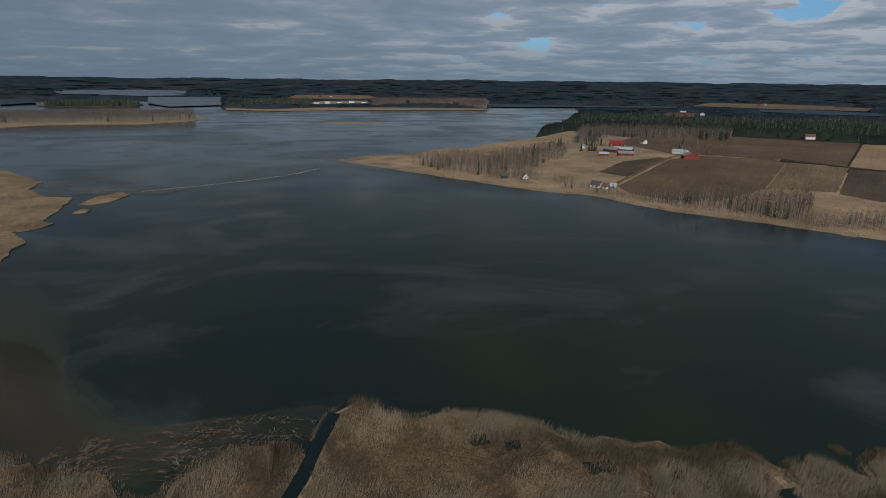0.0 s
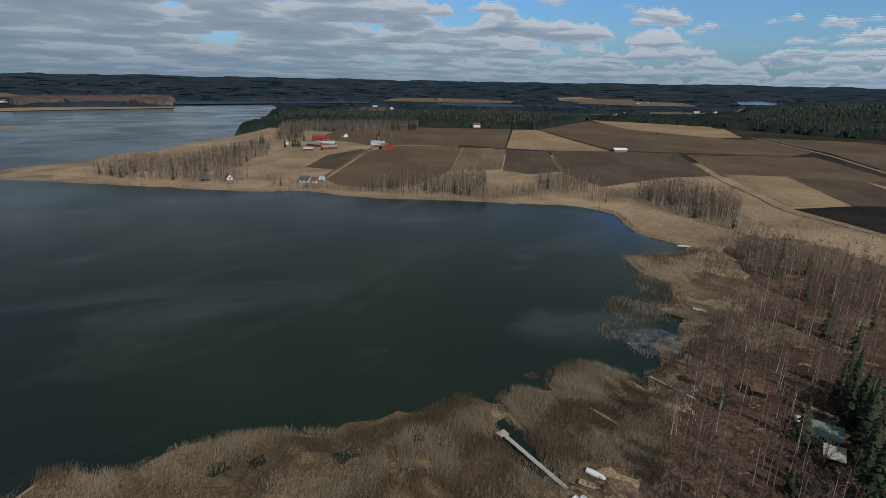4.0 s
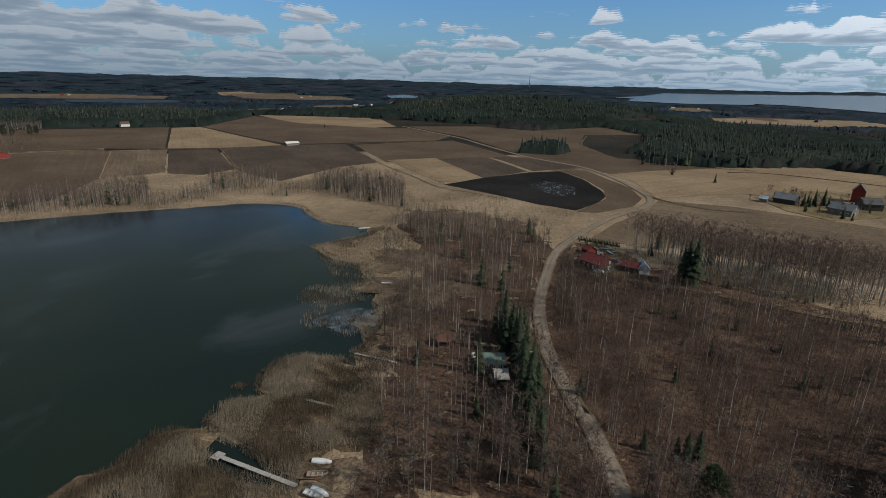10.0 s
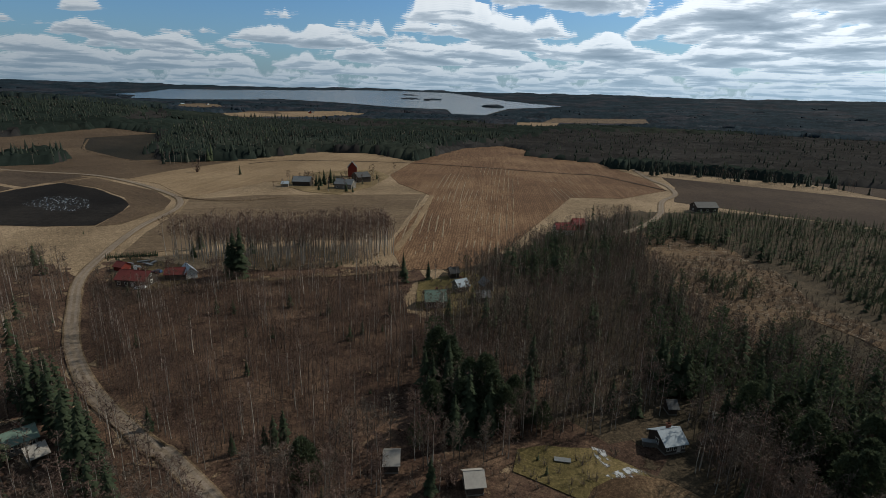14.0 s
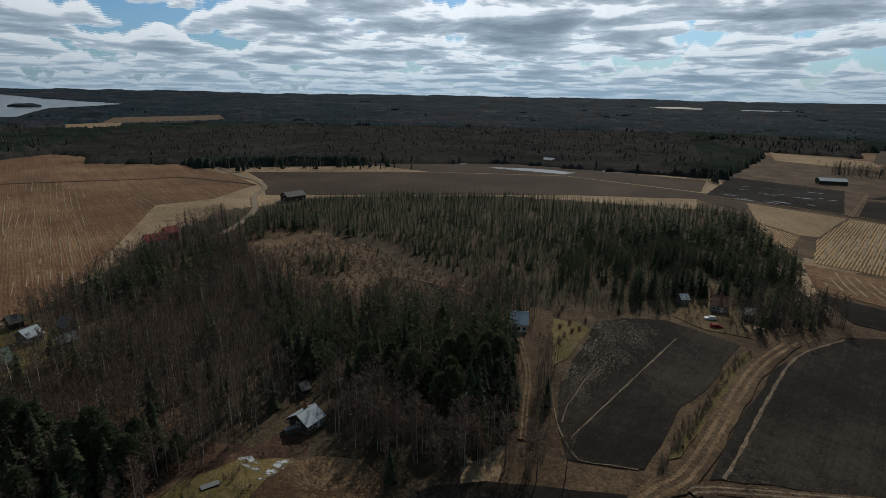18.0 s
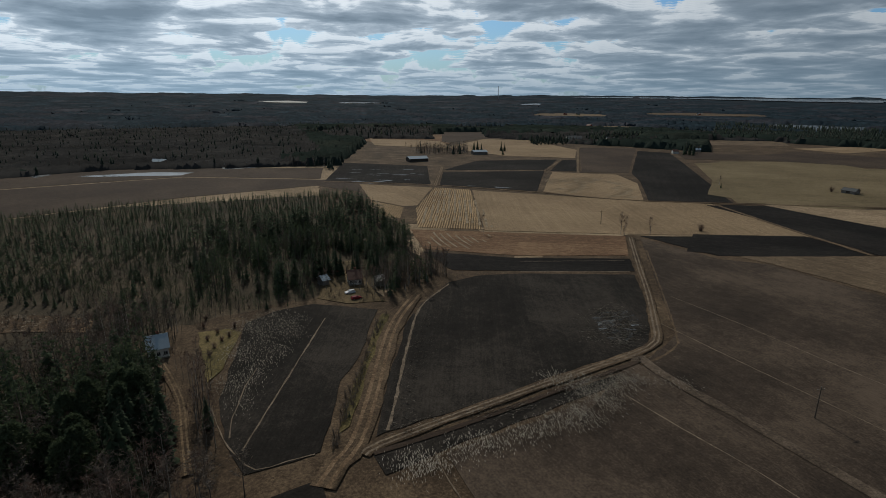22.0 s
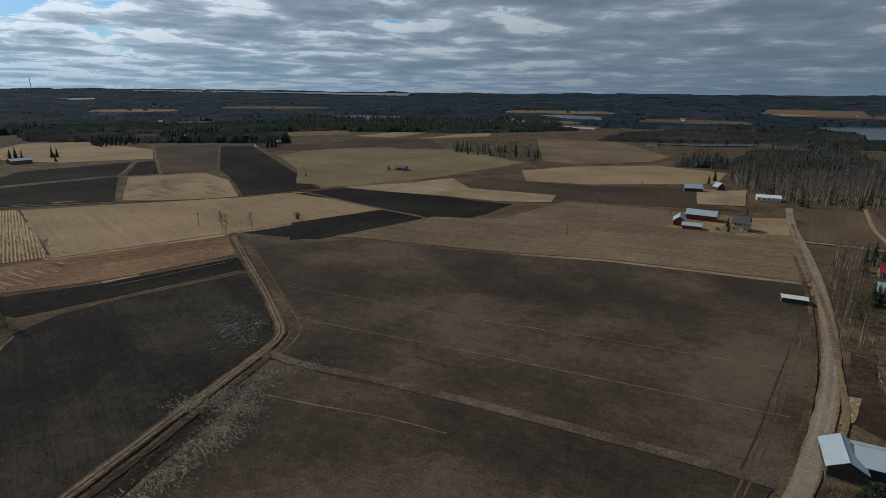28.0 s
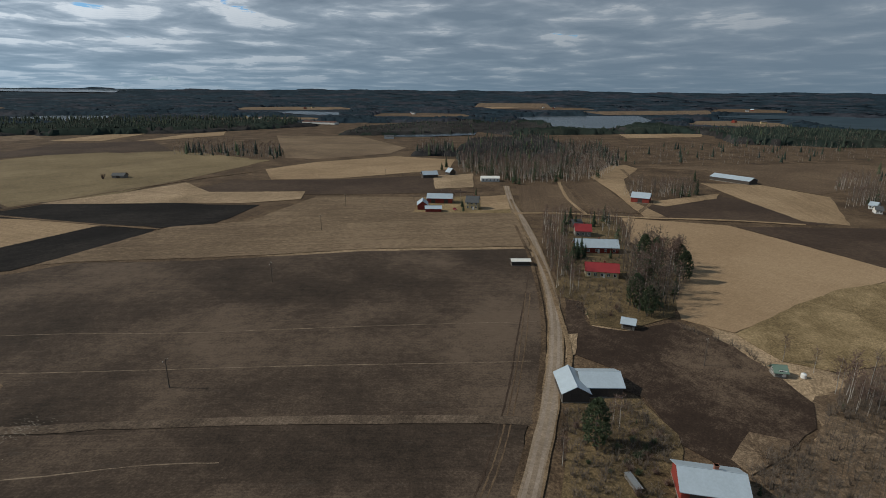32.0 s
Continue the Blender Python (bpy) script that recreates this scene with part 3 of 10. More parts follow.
def ribbon(name, label, mat, width, points, kind="structure", afloat=False):
    """A road, track, ditch or furrow: a cambered strip with worn, uneven edges and two wheel ruts."""
    LAYER[0] += 1
    rng = np.random.default_rng(LAYER[0])
    p = smooth_line(points, 6.0 if width >= 2 else 2.5)
    ROADS.append((p, width))
    d = np.gradient(p, axis=0)
    side = np.stack([-d[:, 1], d[:, 0]], 1) / np.maximum(np.linalg.norm(d, axis=1), 1e-6)[:, None]
    road = width > 2
    cross = [(-0.62, -0.04), (-0.5, 0.05), (-0.34, 0.03), (-0.13, 0.07), (0.13, 0.07), (0.34, 0.03), (0.5, 0.05), (0.62, -0.04)] if road else [(-0.5, 0.0), (0.0, 0.03), (0.5, 0.0)]
    verts, k = [], len(cross)
    base = terrain(p[:, 0], p[:, 1]) + (0.16 + 0.0012 * LAYER[0] if width >= 1 else 0.24 + 0.0001 * LAYER[0])
    if afloat:
        base = base * 0 + 0.02
    for i, (s, h) in enumerate(cross):
        w = width * s * (1 + rng.normal(0, (0.05 if abs(s) > 0.4 else 0.01) if mat == M_GRAVEL else 0.30 if width < 1 else 0.10 if abs(s) > 0.4 else 0.05, len(p)))
        v = p + side * w[:, None]
        verts.append(np.c_[v, base + h])
    verts = np.stack(verts, 1).reshape(-1, 3)
    i = np.arange(len(p) - 1)[:, None] * k + np.arange(k - 1)[None]
    faces = np.stack([i, i + 1, i + k + 1, i + k], -1).reshape(-1, 4)
    which = None
    if road and mat in (M_GRAVEL, M_TRACK, M_MUD, M_FURROW):
        bands = {M_GRAVEL: [M_TRACK, M_SHOULDER, M_GRAVEL], M_TRACK: [M_MARGIN, M_MARGIN, M_TRACK], M_FURROW: [M_MARGIN, M_FURROW, M_MARGIN], M_MUD: [M_MARGIN, M_MUD, M_MARGIN]}[mat]
        which = np.tile([0, 1, 2, 1, 2, 1, 0] if mat in (M_GRAVEL, M_TRACK) else [0, 0, 1, 0, 1, 0, 0], len(p) - 1)
    else:
        bands = mat
    ob = new(name, mesh_of(name, verts, faces[:, ::-1], bands, which, smooth=True))
    return tagged(ob, label, name.replace("_", " "), kind="structure")


def far_isle(x, y, wide, deep):
    """A distant wooded island: a ragged mound of crowns."""
    LAYER[0] += 1
    r = np.random.default_rng(LAYER[0])
    a = np.arange(28) / 28 * 2 * math.pi
    turn = math.atan2(x, y)
    rings = []
    for k, h in ((1.0, 0.3), (0.94, 7.0), (0.6, 11.0), (0.2, 12.0)):
        u, v = np.cos(a) * wide * k, np.sin(a) * deep * k
        px, py = x + u * math.cos(turn) + v * math.sin(turn), y - u * math.sin(turn) + v * math.cos(turn)
        rings.append(np.c_[px, py, terrain(px, py) + 1.5 + h * r.uniform(0.65, 1.25, 28) * (1 if h > 1 else 0)])
    v = np.concatenate(rings)
    i = (np.arange(3)[:, None] * 28 + np.arange(28)[None]).ravel()
    j = (np.arange(3)[:, None] * 28 + (np.arange(28)[None] + 1) % 28).ravel()
    tri = np.concatenate([np.c_[i, j, j + 28], np.c_[i, j + 28, i + 28], [[84 + k, 84 + (k + 1) % 28, 84] for k in range(1, 27)]])
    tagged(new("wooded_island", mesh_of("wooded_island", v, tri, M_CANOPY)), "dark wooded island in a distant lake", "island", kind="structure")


# ---- lakes ----
LAKE_NEAR = [(-152.5, 101.1), (-118.6, 101.6), (-97.5, 99.1), (-85.9, 95.1), (-70.1, 93), (-65.6, 88.2), (-60.1, 85.6), (-55.9, 88.4), (-56.1, 93.5), (-52.4, 98.8), (-48.9, 102.7), (-40.7, 105.2), (-32.3, 102.9), (-30.1, 102), (-27.6, 118.3), (-21.3, 124.8), (-13, 117.3), (-6.5, 115.8), (2.7, 119.3), (14.2, 117.8), (25, 113.3), (33.2, 107), (41.9, 105.1)]
LAKE_REEDS = [(49.9, 105.6), (58.3, 103.4), (70.2, 106.4), (71.3, 100.5), (67.6, 92.5), (65.8, 82.7), (67.8, 71.3), (70.4, 66.5), (73.5, 68.1), (72.8, 72.5), (75, 79.9), (75.7, 88), (76.2, 94.4), (76.9, 99.2), (82.4, 101.4), (86.6, 100.6), (91.7, 93.8), (94.8, 93.9), (94.1, 96.5), (95.7, 100.6), (101.3, 104.6), (109.2, 104.8), (113.5, 99.8), (116.4, 92.8), (116.8, 84.2), (117.1, 77.1), (120.7, 77.3), (122.9, 89.3), (130.7, 88.6), (137.3, 94.7), (140.5, 103.8)]
LAKE_BAY = [(153, 99.3), (168.4, 111.3), (167.1, 120.6), (178.6, 120.7), (194.3, 136.6), (194.4, 148.3), (196, 156), (203.3, 170.8), (219.3, 165.5), (234.9, 159.5), (244.2, 162.1), (248.3, 174.6), (245.6, 190.6), (253.2, 211.3), (270.1, 237.8), (269.8, 252.2), (258.6, 273), (227.4, 296.1), (196.5, 321.4)]
LAKE_FAR = [(155.5, 347.6), (127.5, 377.8), (111.8, 403.1), (93.2, 406.5), (69.1, 418.7), (35.4, 446.4), (7.3, 469.5), (-23.7, 495), (-52.3, 520.1), (-83.2, 543.9), (-111, 570.3), (-92, 603), (-43, 626), (3, 685), (46, 689), (114, 760), (140, 800), (169, 942), (236, 1073), (284, 1238), (391, 1576), (466, 1842), (808, 1971), (842, 2055), (441, 2032), (170, 2002), (115, 1778), (6, 1656), (-141, 1596), (-298, 1566), (-441, 1508), (-504, 1468), (-594, 1506), (-704, 1744), (-810, 1961), (-935, 2016), (-1102, 2061), (-1370, 1964), (-1523, 1905), (-2199, 1793)]
FAR_LAKES = [
    [(-1888, 2719), (-1726, 2910), (-1320, 2680), (-1113, 2405), (-1245, 2288), (-1436, 2335)],
    [(988, 1753), (1157, 1713), (1245, 1562), (1166, 1461), (1025, 1513), (936, 1630)],
    [(2416, 1517), (2595, 1518), (2525, 1380), (2286, 1266), (2179, 1342)],
    [(157, 1967), (489, 1934), (808, 1896), (746, 1799), (459, 1819), (142, 1789)],
    [(3456, 562), (4196, 347), (4328, -162), (4462, -849), (4412, -1303), (4215, -1723), (3340, -1777), (2631, -1754), (2465, -1508), (2304, -1227), (1759, -848), (1820, -744), (2188, -869), (2359, -696), (2809, -533), (3172, -292), (3285, 274)],
    [(3338, 440), (3815, 241), (3960, -131), (3765, -193), (3059, -161), (2975, 15), (2906, 179), (2987, 416)],
    [(443, -3958), (236, -4040), (63, -3901), (96, -3798), (354, -3845)],
    [(-73, -3869), (-253, -3927), (-399, -3846), (-365, -3768), (-138, -3769)],
    [(-1250, -3578), (-1471, -3641), (-1414, -3483), (-1286, -3435)],
    [(-1883, -4338), (-2349, -4105), (-2774, -3830), (-3241, -3444), (-3599, -2933), (-3317, -2746), (-3059, -3139), (-2676, -3693), (-2145, -4022)],
    [(-1267, -1406), (-1409, -1371), (-1444, -1230), (-1312, -1120), (-1179, -1127)],
    [(-3299, -3389), (-3479, -3204), (-3692, -2955), (-3552, -2846), (-3326, -3070), (-3224, -3229)],
    [(-1845, -913), (-1926, -831), (-1883, -686), (-1691, -617), (-1691, -731)],
    [(-1754, -71), (-1883, 102), (-1913, 342), (-1674, 339), (-1435, 264), (-1227, 185), (-1128, 127), (-1132, 83), (-1207, 47), (-1517, 7)],
    [(-1975, 572), (-2105, 779), (-2069, 964), (-1907, 1159), (-1325, 810), (-1331, 703), (-1568, 746), (-1793, 790), (-1859, 672)],
    [(-1500.6, 1876.3), (-1410.6, 1909.8), (-1254.5, 1709.7), (-1257.9, 1568.3)],
    [(-1831.0, 2596.4), (-1622.5, 2990.6), (-1357.2, 2938.7), (-1199.3, 2593.2), (-1603.7, 2338.1)],
    [(-1174.7, 2206.6), (-920.4, 2299.2), (-689.6, 1716.1), (-789.4, 1591.1), (-941.6, 1763.2)],
    [(-930, -262), (-1071, -207), (-1128, -117), (-1008, -110), (-950, -184)],
]

# ---- ground ----
def ground():
    """One sheet to the horizon; lake beds sink below the water, shores are real banks."""
    from mathutils.geometry import delaunay_2d_cdt
    lake = ragged(LAKE_NEAR + LAKE_REEDS + LAKE_BAY + LAKE_FAR, 6.0, 0.5, 5)
    rng = np.random.default_rng(3)
    pts = [tuple(v) for v in lake]
    edges = [(i, (i + 1) % len(lake)) for i in range(len(lake))]
    for r in np.geomspace(30, 4880, 74):
        for a in np.arange(96) / 96 * 2 * math.pi + r:
            pts.append((r * math.sin(a), r * math.cos(a)))
    verts, _, faces, *_ = delaunay_2d_cdt([Vector(v) for v in pts], edges, [], 0, 1e-4)
    v = np.array([tuple(q) for q in verts])
    z = terrain(v[:, 0], v[:, 1])
    shore = np.zeros(len(v), bool)
    tree = {(round(a, 2), round(b, 2)) for a, b in lake}
    for i, q in enumerate(v):
        shore[i] = (round(q[0], 2), round(q[1], 2)) in tree
    wet = inside(v[:, 0], v[:, 1], lake) & ~shore
    z[wet] = np.minimum(z[wet] - 2.5, -2.0)
    z[shore] -= 0.35
    tri = np.array([f[::-1] if np.cross(v[f[1]] - v[f[0]], v[f[2]] - v[f[0]]) < 0 else f for f in faces if len(f) == 3])
    c = v[tri].mean(1)
    far = np.hypot(c[:, 0], c[:, 1])
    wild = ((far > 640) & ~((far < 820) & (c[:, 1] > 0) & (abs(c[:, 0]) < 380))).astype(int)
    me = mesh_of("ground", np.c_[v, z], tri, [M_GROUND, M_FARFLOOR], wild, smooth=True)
    tagged(new("ground", me), "dry tan grassland with brown scrub under open sky", "ground", kind="structure")
    ring = np.arange(128) / 128 * 2 * math.pi
    rim = np.c_[2350 * np.sin(ring), 2350 * np.cos(ring), np.zeros(128)]
    bm = bmesh.new()
    bm.faces.new([bm.verts.new(q) for q in rim[::-1]])
    me = bpy.data.meshes.new("water")
    bm.to_mesh(me)
    bm.free()
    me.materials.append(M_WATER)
    tagged(new("water", me), "dark blue-green lake with faint wind patches", "lake", kind="structure")
    return lake


LAKE = ground()
for i, poly in enumerate(FAR_LAKES):
    calm = i in (0, 2, 4, 5, 7, 8, 9, 10, 12, 13, 16, 17, 18, 19)
    sheet("water", "pale distant lake between forests" if calm else "dark blue distant lake between forests", M_PALEWATER if calm else M_RUFFLED, poly, 1.2, "lake", step=30, jitter=0.8)


def far_country():
    """Clearings with fields and hamlets among the far forests, strewn at random off the lakes."""
    r = np.random.default_rng(19)
    made = []
    for _ in range(400):
        d, b = r.uniform(1480, 2700), r.uniform(0, 6.283)
        if 1.95 < b < 3.45:                       # closed forest beyond the wooded hill
            continue
        cx, cy = d * math.sin(b), d * math.cos(b)
        wx, wy = r.uniform(50, 170) * d / 1600, r.uniform(70, 150) * d / 1600
        box_xy = [(cx + math.cos(b) * wx * p + math.sin(b) * wy * q, cy - math.sin(b) * wx * p + math.cos(b) * wy * q)
                  for p, q in ((-1, -0.8), (0.2, -1), (1, -0.6), (0.8, 0.7), (-0.1, 1), (-0.9, 0.6))]
        px, py = np.array(box_xy).T
        if any(inside(px, py, w).any() or inside(cx, cy, w).any() for w in [LAKE] + [np.array(f) for f in FAR_LAKES]):
            continue
        if any(math.hypot(cx - ox, cy - oy) < 330 * d / 1600 for ox, oy in made):
            continue
        made.append((cx, cy))
        mat, word = [(M_TAN, "light brown"), (M_BROWN, "brown"), (M_TAN, "light brown")][len(made) % 3]
        field("far_field", "far " + word + " field between forests", mat, box_xy, rows=math.degrees(-b))
        if len(made) >= 22:
            break
    return made


HAMLETS = far_country()


# ---- fields, roads, shores ----
# outlines of the straw rows, broken reeds and felled brush
STUB_WEST = [(553.7, -245.1), (509.4, -285.8), (444.2, -249.3), (364.6, -201.8), (288.1, -160.5), (223.6, -113.3), (232.9, -98.2), (253.8, -103.4)]
STUB_EAST = [(428.4, -148.5), (504.8, -203.0), (495.2, -223.4), (348.2, -150.2), (250.8, -96.0), (245.8, -68.9), (297.6, -90.9)]
STUB_NORTH = [(478.3, -294.2), (471.4, -310.7), (390.0, -283.3), (356.6, -262.5), (334.6, -220.1), (381.8, -246.6)]
STUB_ROWS = [(-88.5, -459.0), (-118.1, -443.2), (-93.5, -308.7), (-59.2, -321.0), (-52.0, -334.2), (-64.0, -377.8)]
STUB_RUST = [(-48.8, -311.2), (-88.5, -297.5), (-83.1, -261.3), (-47.8, -278.7)]
STUB_CURVE = [(-29.6, -419.1), (-40.4, -389.6), (-46.6, -362.1), (-40.8, -345.4), (-32.7, -347.0), (-23.2, -388.0)]
STUB_PLOT = [(-217.7, -528.1), (-247.5, -514.4), (-272.1, -452.9), (-239.3, -385.3), (-178.2, -432.2)]
STUBBLE_SHOALS = [[(-55.7, 92.6), (-62.1, 103.3), (-59.0, 113.9), (-47.6, 117.6), (-31.3, 115.5), (-29.1, 105.8), (-39.6, 105.6), (-47.8, 99.7), (-49.1, 91.0)], [(-88.8, 97.2), (-88.4, 103.8), (-78.6, 109.2), (-73.7, 103.1), (-71.9, 95.7), (-82.1, 94.7)]]
THIN_REEDS = [(-20.0, 115.7), (-5.6, 110.3), (6.6, 107.3), (26.1, 104.6), (38.0, 96.4), (36.1, 90.3), (-9.2, 89.7), (-14.9, 98.3)]
CLEARING = [(246, -197.7), (254.4, -225.6), (239.6, -248), (204.9, -248.5), (178.3, -234.5), (174.3, -239.6), (136.2, -213.5), (118.6, -215.4), (90.2, -206.8), (86.8, -192.9), (109.6, -198.4), (129.6, -197.7), (124.2, -175.7), (110.7, -150), (118.5, -148.6), (134.4, -162.6), (148.5, -162.1), (168.9, -171), (190.4, -177.4), (207.6, -188.9)]
isle("peninsula", "low wooded spit with a pale reed edge", M_STRAW, [(-920, 819), (-732, 903), (-692, 980), (-551, 998), (-504, 1076), (-493, 1159), (-548, 1225), (-654, 1189), (-796, 1131), (-876, 1085), (-1122, 1003)])
isle("sand_bar", "thin pale sand bar in the lake", M_STRAW, [(-255, 1058), (-211, 1101), (-154, 1101), (-116, 1062), (-160, 1064), (-203, 1058)])
isle("reed_marsh", "flat tan reed marsh reaching into the lake", M_REEDBED, [(-257.1, 211), (-200, 228.7), (-213, 252.2), (-213.2, 261.9), (-236.3, 282.5), (-228.4, 288.7), (-226.1, 301.3), (-235.2, 304.8), (-250.4, 344.2), (-260.3, 370.5), (-285.4, 375.1), (-312.9, 398.6), (-323.8, 428.7), (-371.3, 464.3), (-404, 487), (-583, 510)])
isle("reed_islet", "small tan reed islet in shallow water", M_REEDBED, [(-231.7, 326.1), (-233.7, 338.4), (-226.4, 335.6), (-225.1, 327.9)])
isle("reed_islet", "long tan reed islet in shallow water", M_REEDBED, [(-242.8, 349.6), (-247.2, 375), (-238.7, 391.7), (-228, 383.9), (-227.9, 362.7), (-235.4, 350)])
isle("wooded_island", "dark wooded island in the lake", M_FOREST_FLOOR, [(-1155, 1558), (-1194, 1760), (-1073, 1797), (-949, 1754), (-896, 1608), (-1055, 1552)])
ice("ice_sheet", "thin pale grey melting ice on the water", M_ICE, [(143.4, 113.8), (152.5, 109), (153.6, 100.9), (146.4, 94.4), (140.7, 95.7), (138.1, 103.4)])
ice("ice_sheet", "thin pale grey melting ice on the water", M_ICE, [(114.6, 88.9), (120.4, 83.7), (121.5, 77.4), (116.9, 76.3), (115.5, 82.3)])
ice("ice_sheet", "thin pale grey melting ice on the water", M_ICE, [(254, 208.3), (249.6, 195.9), (245.4, 184.3), (240.2, 186.4), (241.4, 197.1)])
floor_patch("reed_bed", "wet matted reed litter under standing reeds", M_WETREED, [(-109.9, 98.9), (-97.5, 99.1), (-85.9, 95.1), (-70.1, 93), (-64.5, 85.5), (-97.6, 85.1)])
floor_patch("reed_bed", "wet matted reed litter under standing reeds", M_WETREED, [(-54.8, 88.4), (-52.4, 98.8), (-48.9, 102.7), (-40.7, 105.2), (-32.3, 102.9), (-29.9, 100.1), (-30.8, 87.5), (-32.6, 83.1), (-53.2, 82.8)])
floor_patch("reed_bed", "wet matted reed litter under standing reeds", M_WETREED, [(-26.1, 118.3), (-21.3, 124.8), (-13, 117.3), (-6.5, 115.8), (2.7, 119.3), (14.2, 117.8), (25, 113.3), (33.2, 107), (41.9, 105.1), (54.9, 104.9), (68.3, 105.5), (72.5, 103.6), (69.4, 95.3), (62.9, 84.3), (2.3, 83.6), (-28.3, 83.2)])
floor_patch("reed_bed", "wet matted reed litter under standing reeds", M_WETREED, [(42.3, 109), (58.3, 103.4), (70.2, 106.4), (71.3, 100.5), (67.6, 92.5), (65.8, 82.7), (67.8, 71.3), (70.4, 66.5), (65.5, 63.6), (23.9, 86.8), (11.7, 100.6)])
floor_patch("reed_bed", "wet matted reed litter under standing reeds", M_WETREED, [(77, 99.1), (82.4, 101.4), (86.6, 100.6), (91.7, 93.8), (94.6, 84.3), (97, 76.3), (96.6, 69.1), (86.6, 66.9), (80.9, 68), (74.1, 67.8), (72.8, 72.5), (75.7, 88)])
ribbon("channel", "narrow dark channel cut through the reeds", M_WATER, 2.6, [(-31.2, 86), (-29.9, 93.9), (-28.9, 105), (-27.2, 117.8)])
floor_patch("pool", "small dark pool among the reeds", M_WATER, [(6.7, 109.7), (10.8, 110.2), (11.6, 106.6), (7.8, 105.5)])
floor_patch("pool", "small dark pool among the reeds", M_WATER, [(14.6, 107.7), (18.7, 108.2), (18.9, 104.7), (15, 104.6)])
floor_patch("pool", "small dark pool among the reeds", M_WATER, [(31.5, 100.1), (38.3, 101.7), (38.9, 97.5), (33, 96.2)])
floor_patch("pool", "small dark pool among the reeds", M_WATER, [(49.1, 96.7), (53.1, 97.7), (52.6, 95.1), (49.3, 94.2)])
field("ploughed_field", "deep brown ploughed field of bare damp soil", M_DUSKY, [(145.7, 506.5), (192, 579), (247, 617), (249, 604), (165.2, 482.9)], rows=47)
field("harrowed_field", "brown harrowed field of bare dry soil", M_BROWN, [(142, 434.4), (250, 598), (300, 634), (369, 607), (368, 580), (261.7, 432.5), (197.7, 380.4), (162.6, 383.8), (143.1, 405.9)], rows=56)
field("harrowed_field", "light brown harrowed field of dry soil", M_TAN, [(262.7, 432), (369, 580), (413, 549), (310.1, 418.2)], rows=54)
field("ploughed_field", "deep brown ploughed field of bare damp soil", M_DUSKY, [(307.5, 411.9), (407, 539), (448, 511), (354.7, 383.5), (317.8, 382.6)], rows=52)
field("ploughed_field", "deep brown ploughed field of bare damp soil", M_DUSKY, [(349.1, 371.8), (454, 508), (519, 481), (581, 426), (467, 304.6), (419.9, 316.1), (331.8, 309.6)], rows=53)
field("stubble_field", "pale straw-coloured stubble field", M_STRAW, [(417, 554), (596, 775), (638, 761), (581, 626), (523, 480), (454, 517)], rows=51)
field("harrowed_field", "brown harrowed field of bare dry soil", M_BROWN, [(235, 756), (362, 954), (458, 871), (600, 786), (419, 560), (386, 607), (320, 640), (274, 644), (261, 691)], rows=-27)
field("harrowed_field", "brown harrowed field of bare dry soil", M_BROWN, [(643, 759), (897, 898), (816, 688), (815, 511), (843, 483), (770, 365), (697, 355), (621, 415), (534, 481), (586, 624)], rows=-38)
field("stubble_field", "pale straw-coloured stubble field", M_STRAW, [(932, 924), (960, 811), (977, 632), (853, 514), (795, 546), (804, 717)], rows=-81)
field("harrowed_field", "brown harrowed field of bare dry soil", M_BROWN, [(582, 415), (716, 337), (571.6, 177.2), (546.9, 115.2), (520.4, 134.1), (574, 228), (527.4, 263.5), (475.4, 298.8)], rows=-30)
field("stubble_field", "pale straw-coloured stubble field", M_STRAW, [(486.8, 304.7), (532.3, 270.8), (442.9, 178.7), (404.5, 193.2), (402.7, 202.7)], rows=-37)
field("ploughed_field", "deep brown ploughed field of bare damp soil", M_DUSKY, [(526.1, 264.9), (575, 227), (500.6, 155.2), (441.5, 176.1)], rows=-134)
field("ploughed_field", "deep brown ploughed field of bare damp soil", M_DUSKY, [(580, 223), (605, 179), (556, 119.9), (505.1, 150.4)], rows=-136)
field("ploughed_field", "almost black ploughed field with pale meltwater", M_PEAT, [(392.7, 191.5), (440.2, 177.6), (494.9, 152.3), (520.8, 129.1), (486.9, 99.2), (440.7, 74.7), (417, 66.4), (388.4, 67.5), (356.6, 75.8), (361.1, 101.4), (376, 138.6)], rows=-107)
ice("meltwater", "broken pale patches of meltwater on black soil", M_MELT, [(434, 131.7), (456, 125.6), (456.9, 110), (437.4, 94.3), (409.9, 88.6), (401.3, 95.5), (405.2, 108.6)])
field("harrowed_field", "brown harrowed field of bare dry soil", M_BROWN, [(524.2, 130), (543.6, 109.4), (463.9, 55), (424.5, 41.5), (392.6, 43.1), (357.1, 61.9), (353.8, 74.5), (408.7, 64.9), (442.3, 73), (490.5, 99.1)], rows=-150)
field("harrowed_field", "brown harrowed field of bare dry soil", M_BROWN, [(868, 499), (933, 386), (927, 283), (1068, 186), (991, 106), (921, 192), (793, 171), (659, 99), (686, -48), (642, -46), (591.8, 26.2), (528.5, 77.7), (607, 189), (775, 346)], rows=-57)
field("stubble_field", "tan stubble field with faint tractor rows", M_STRAW, [(528.1, 84.9), (573.2, 54.7), (692, -60), (726, -135), (701, -167), (608, -195), (514.1, -144.5), (483, -123.8), (491.4, -26.7), (432.1, 32.1), (501.1, 57.3)], rows=-31)
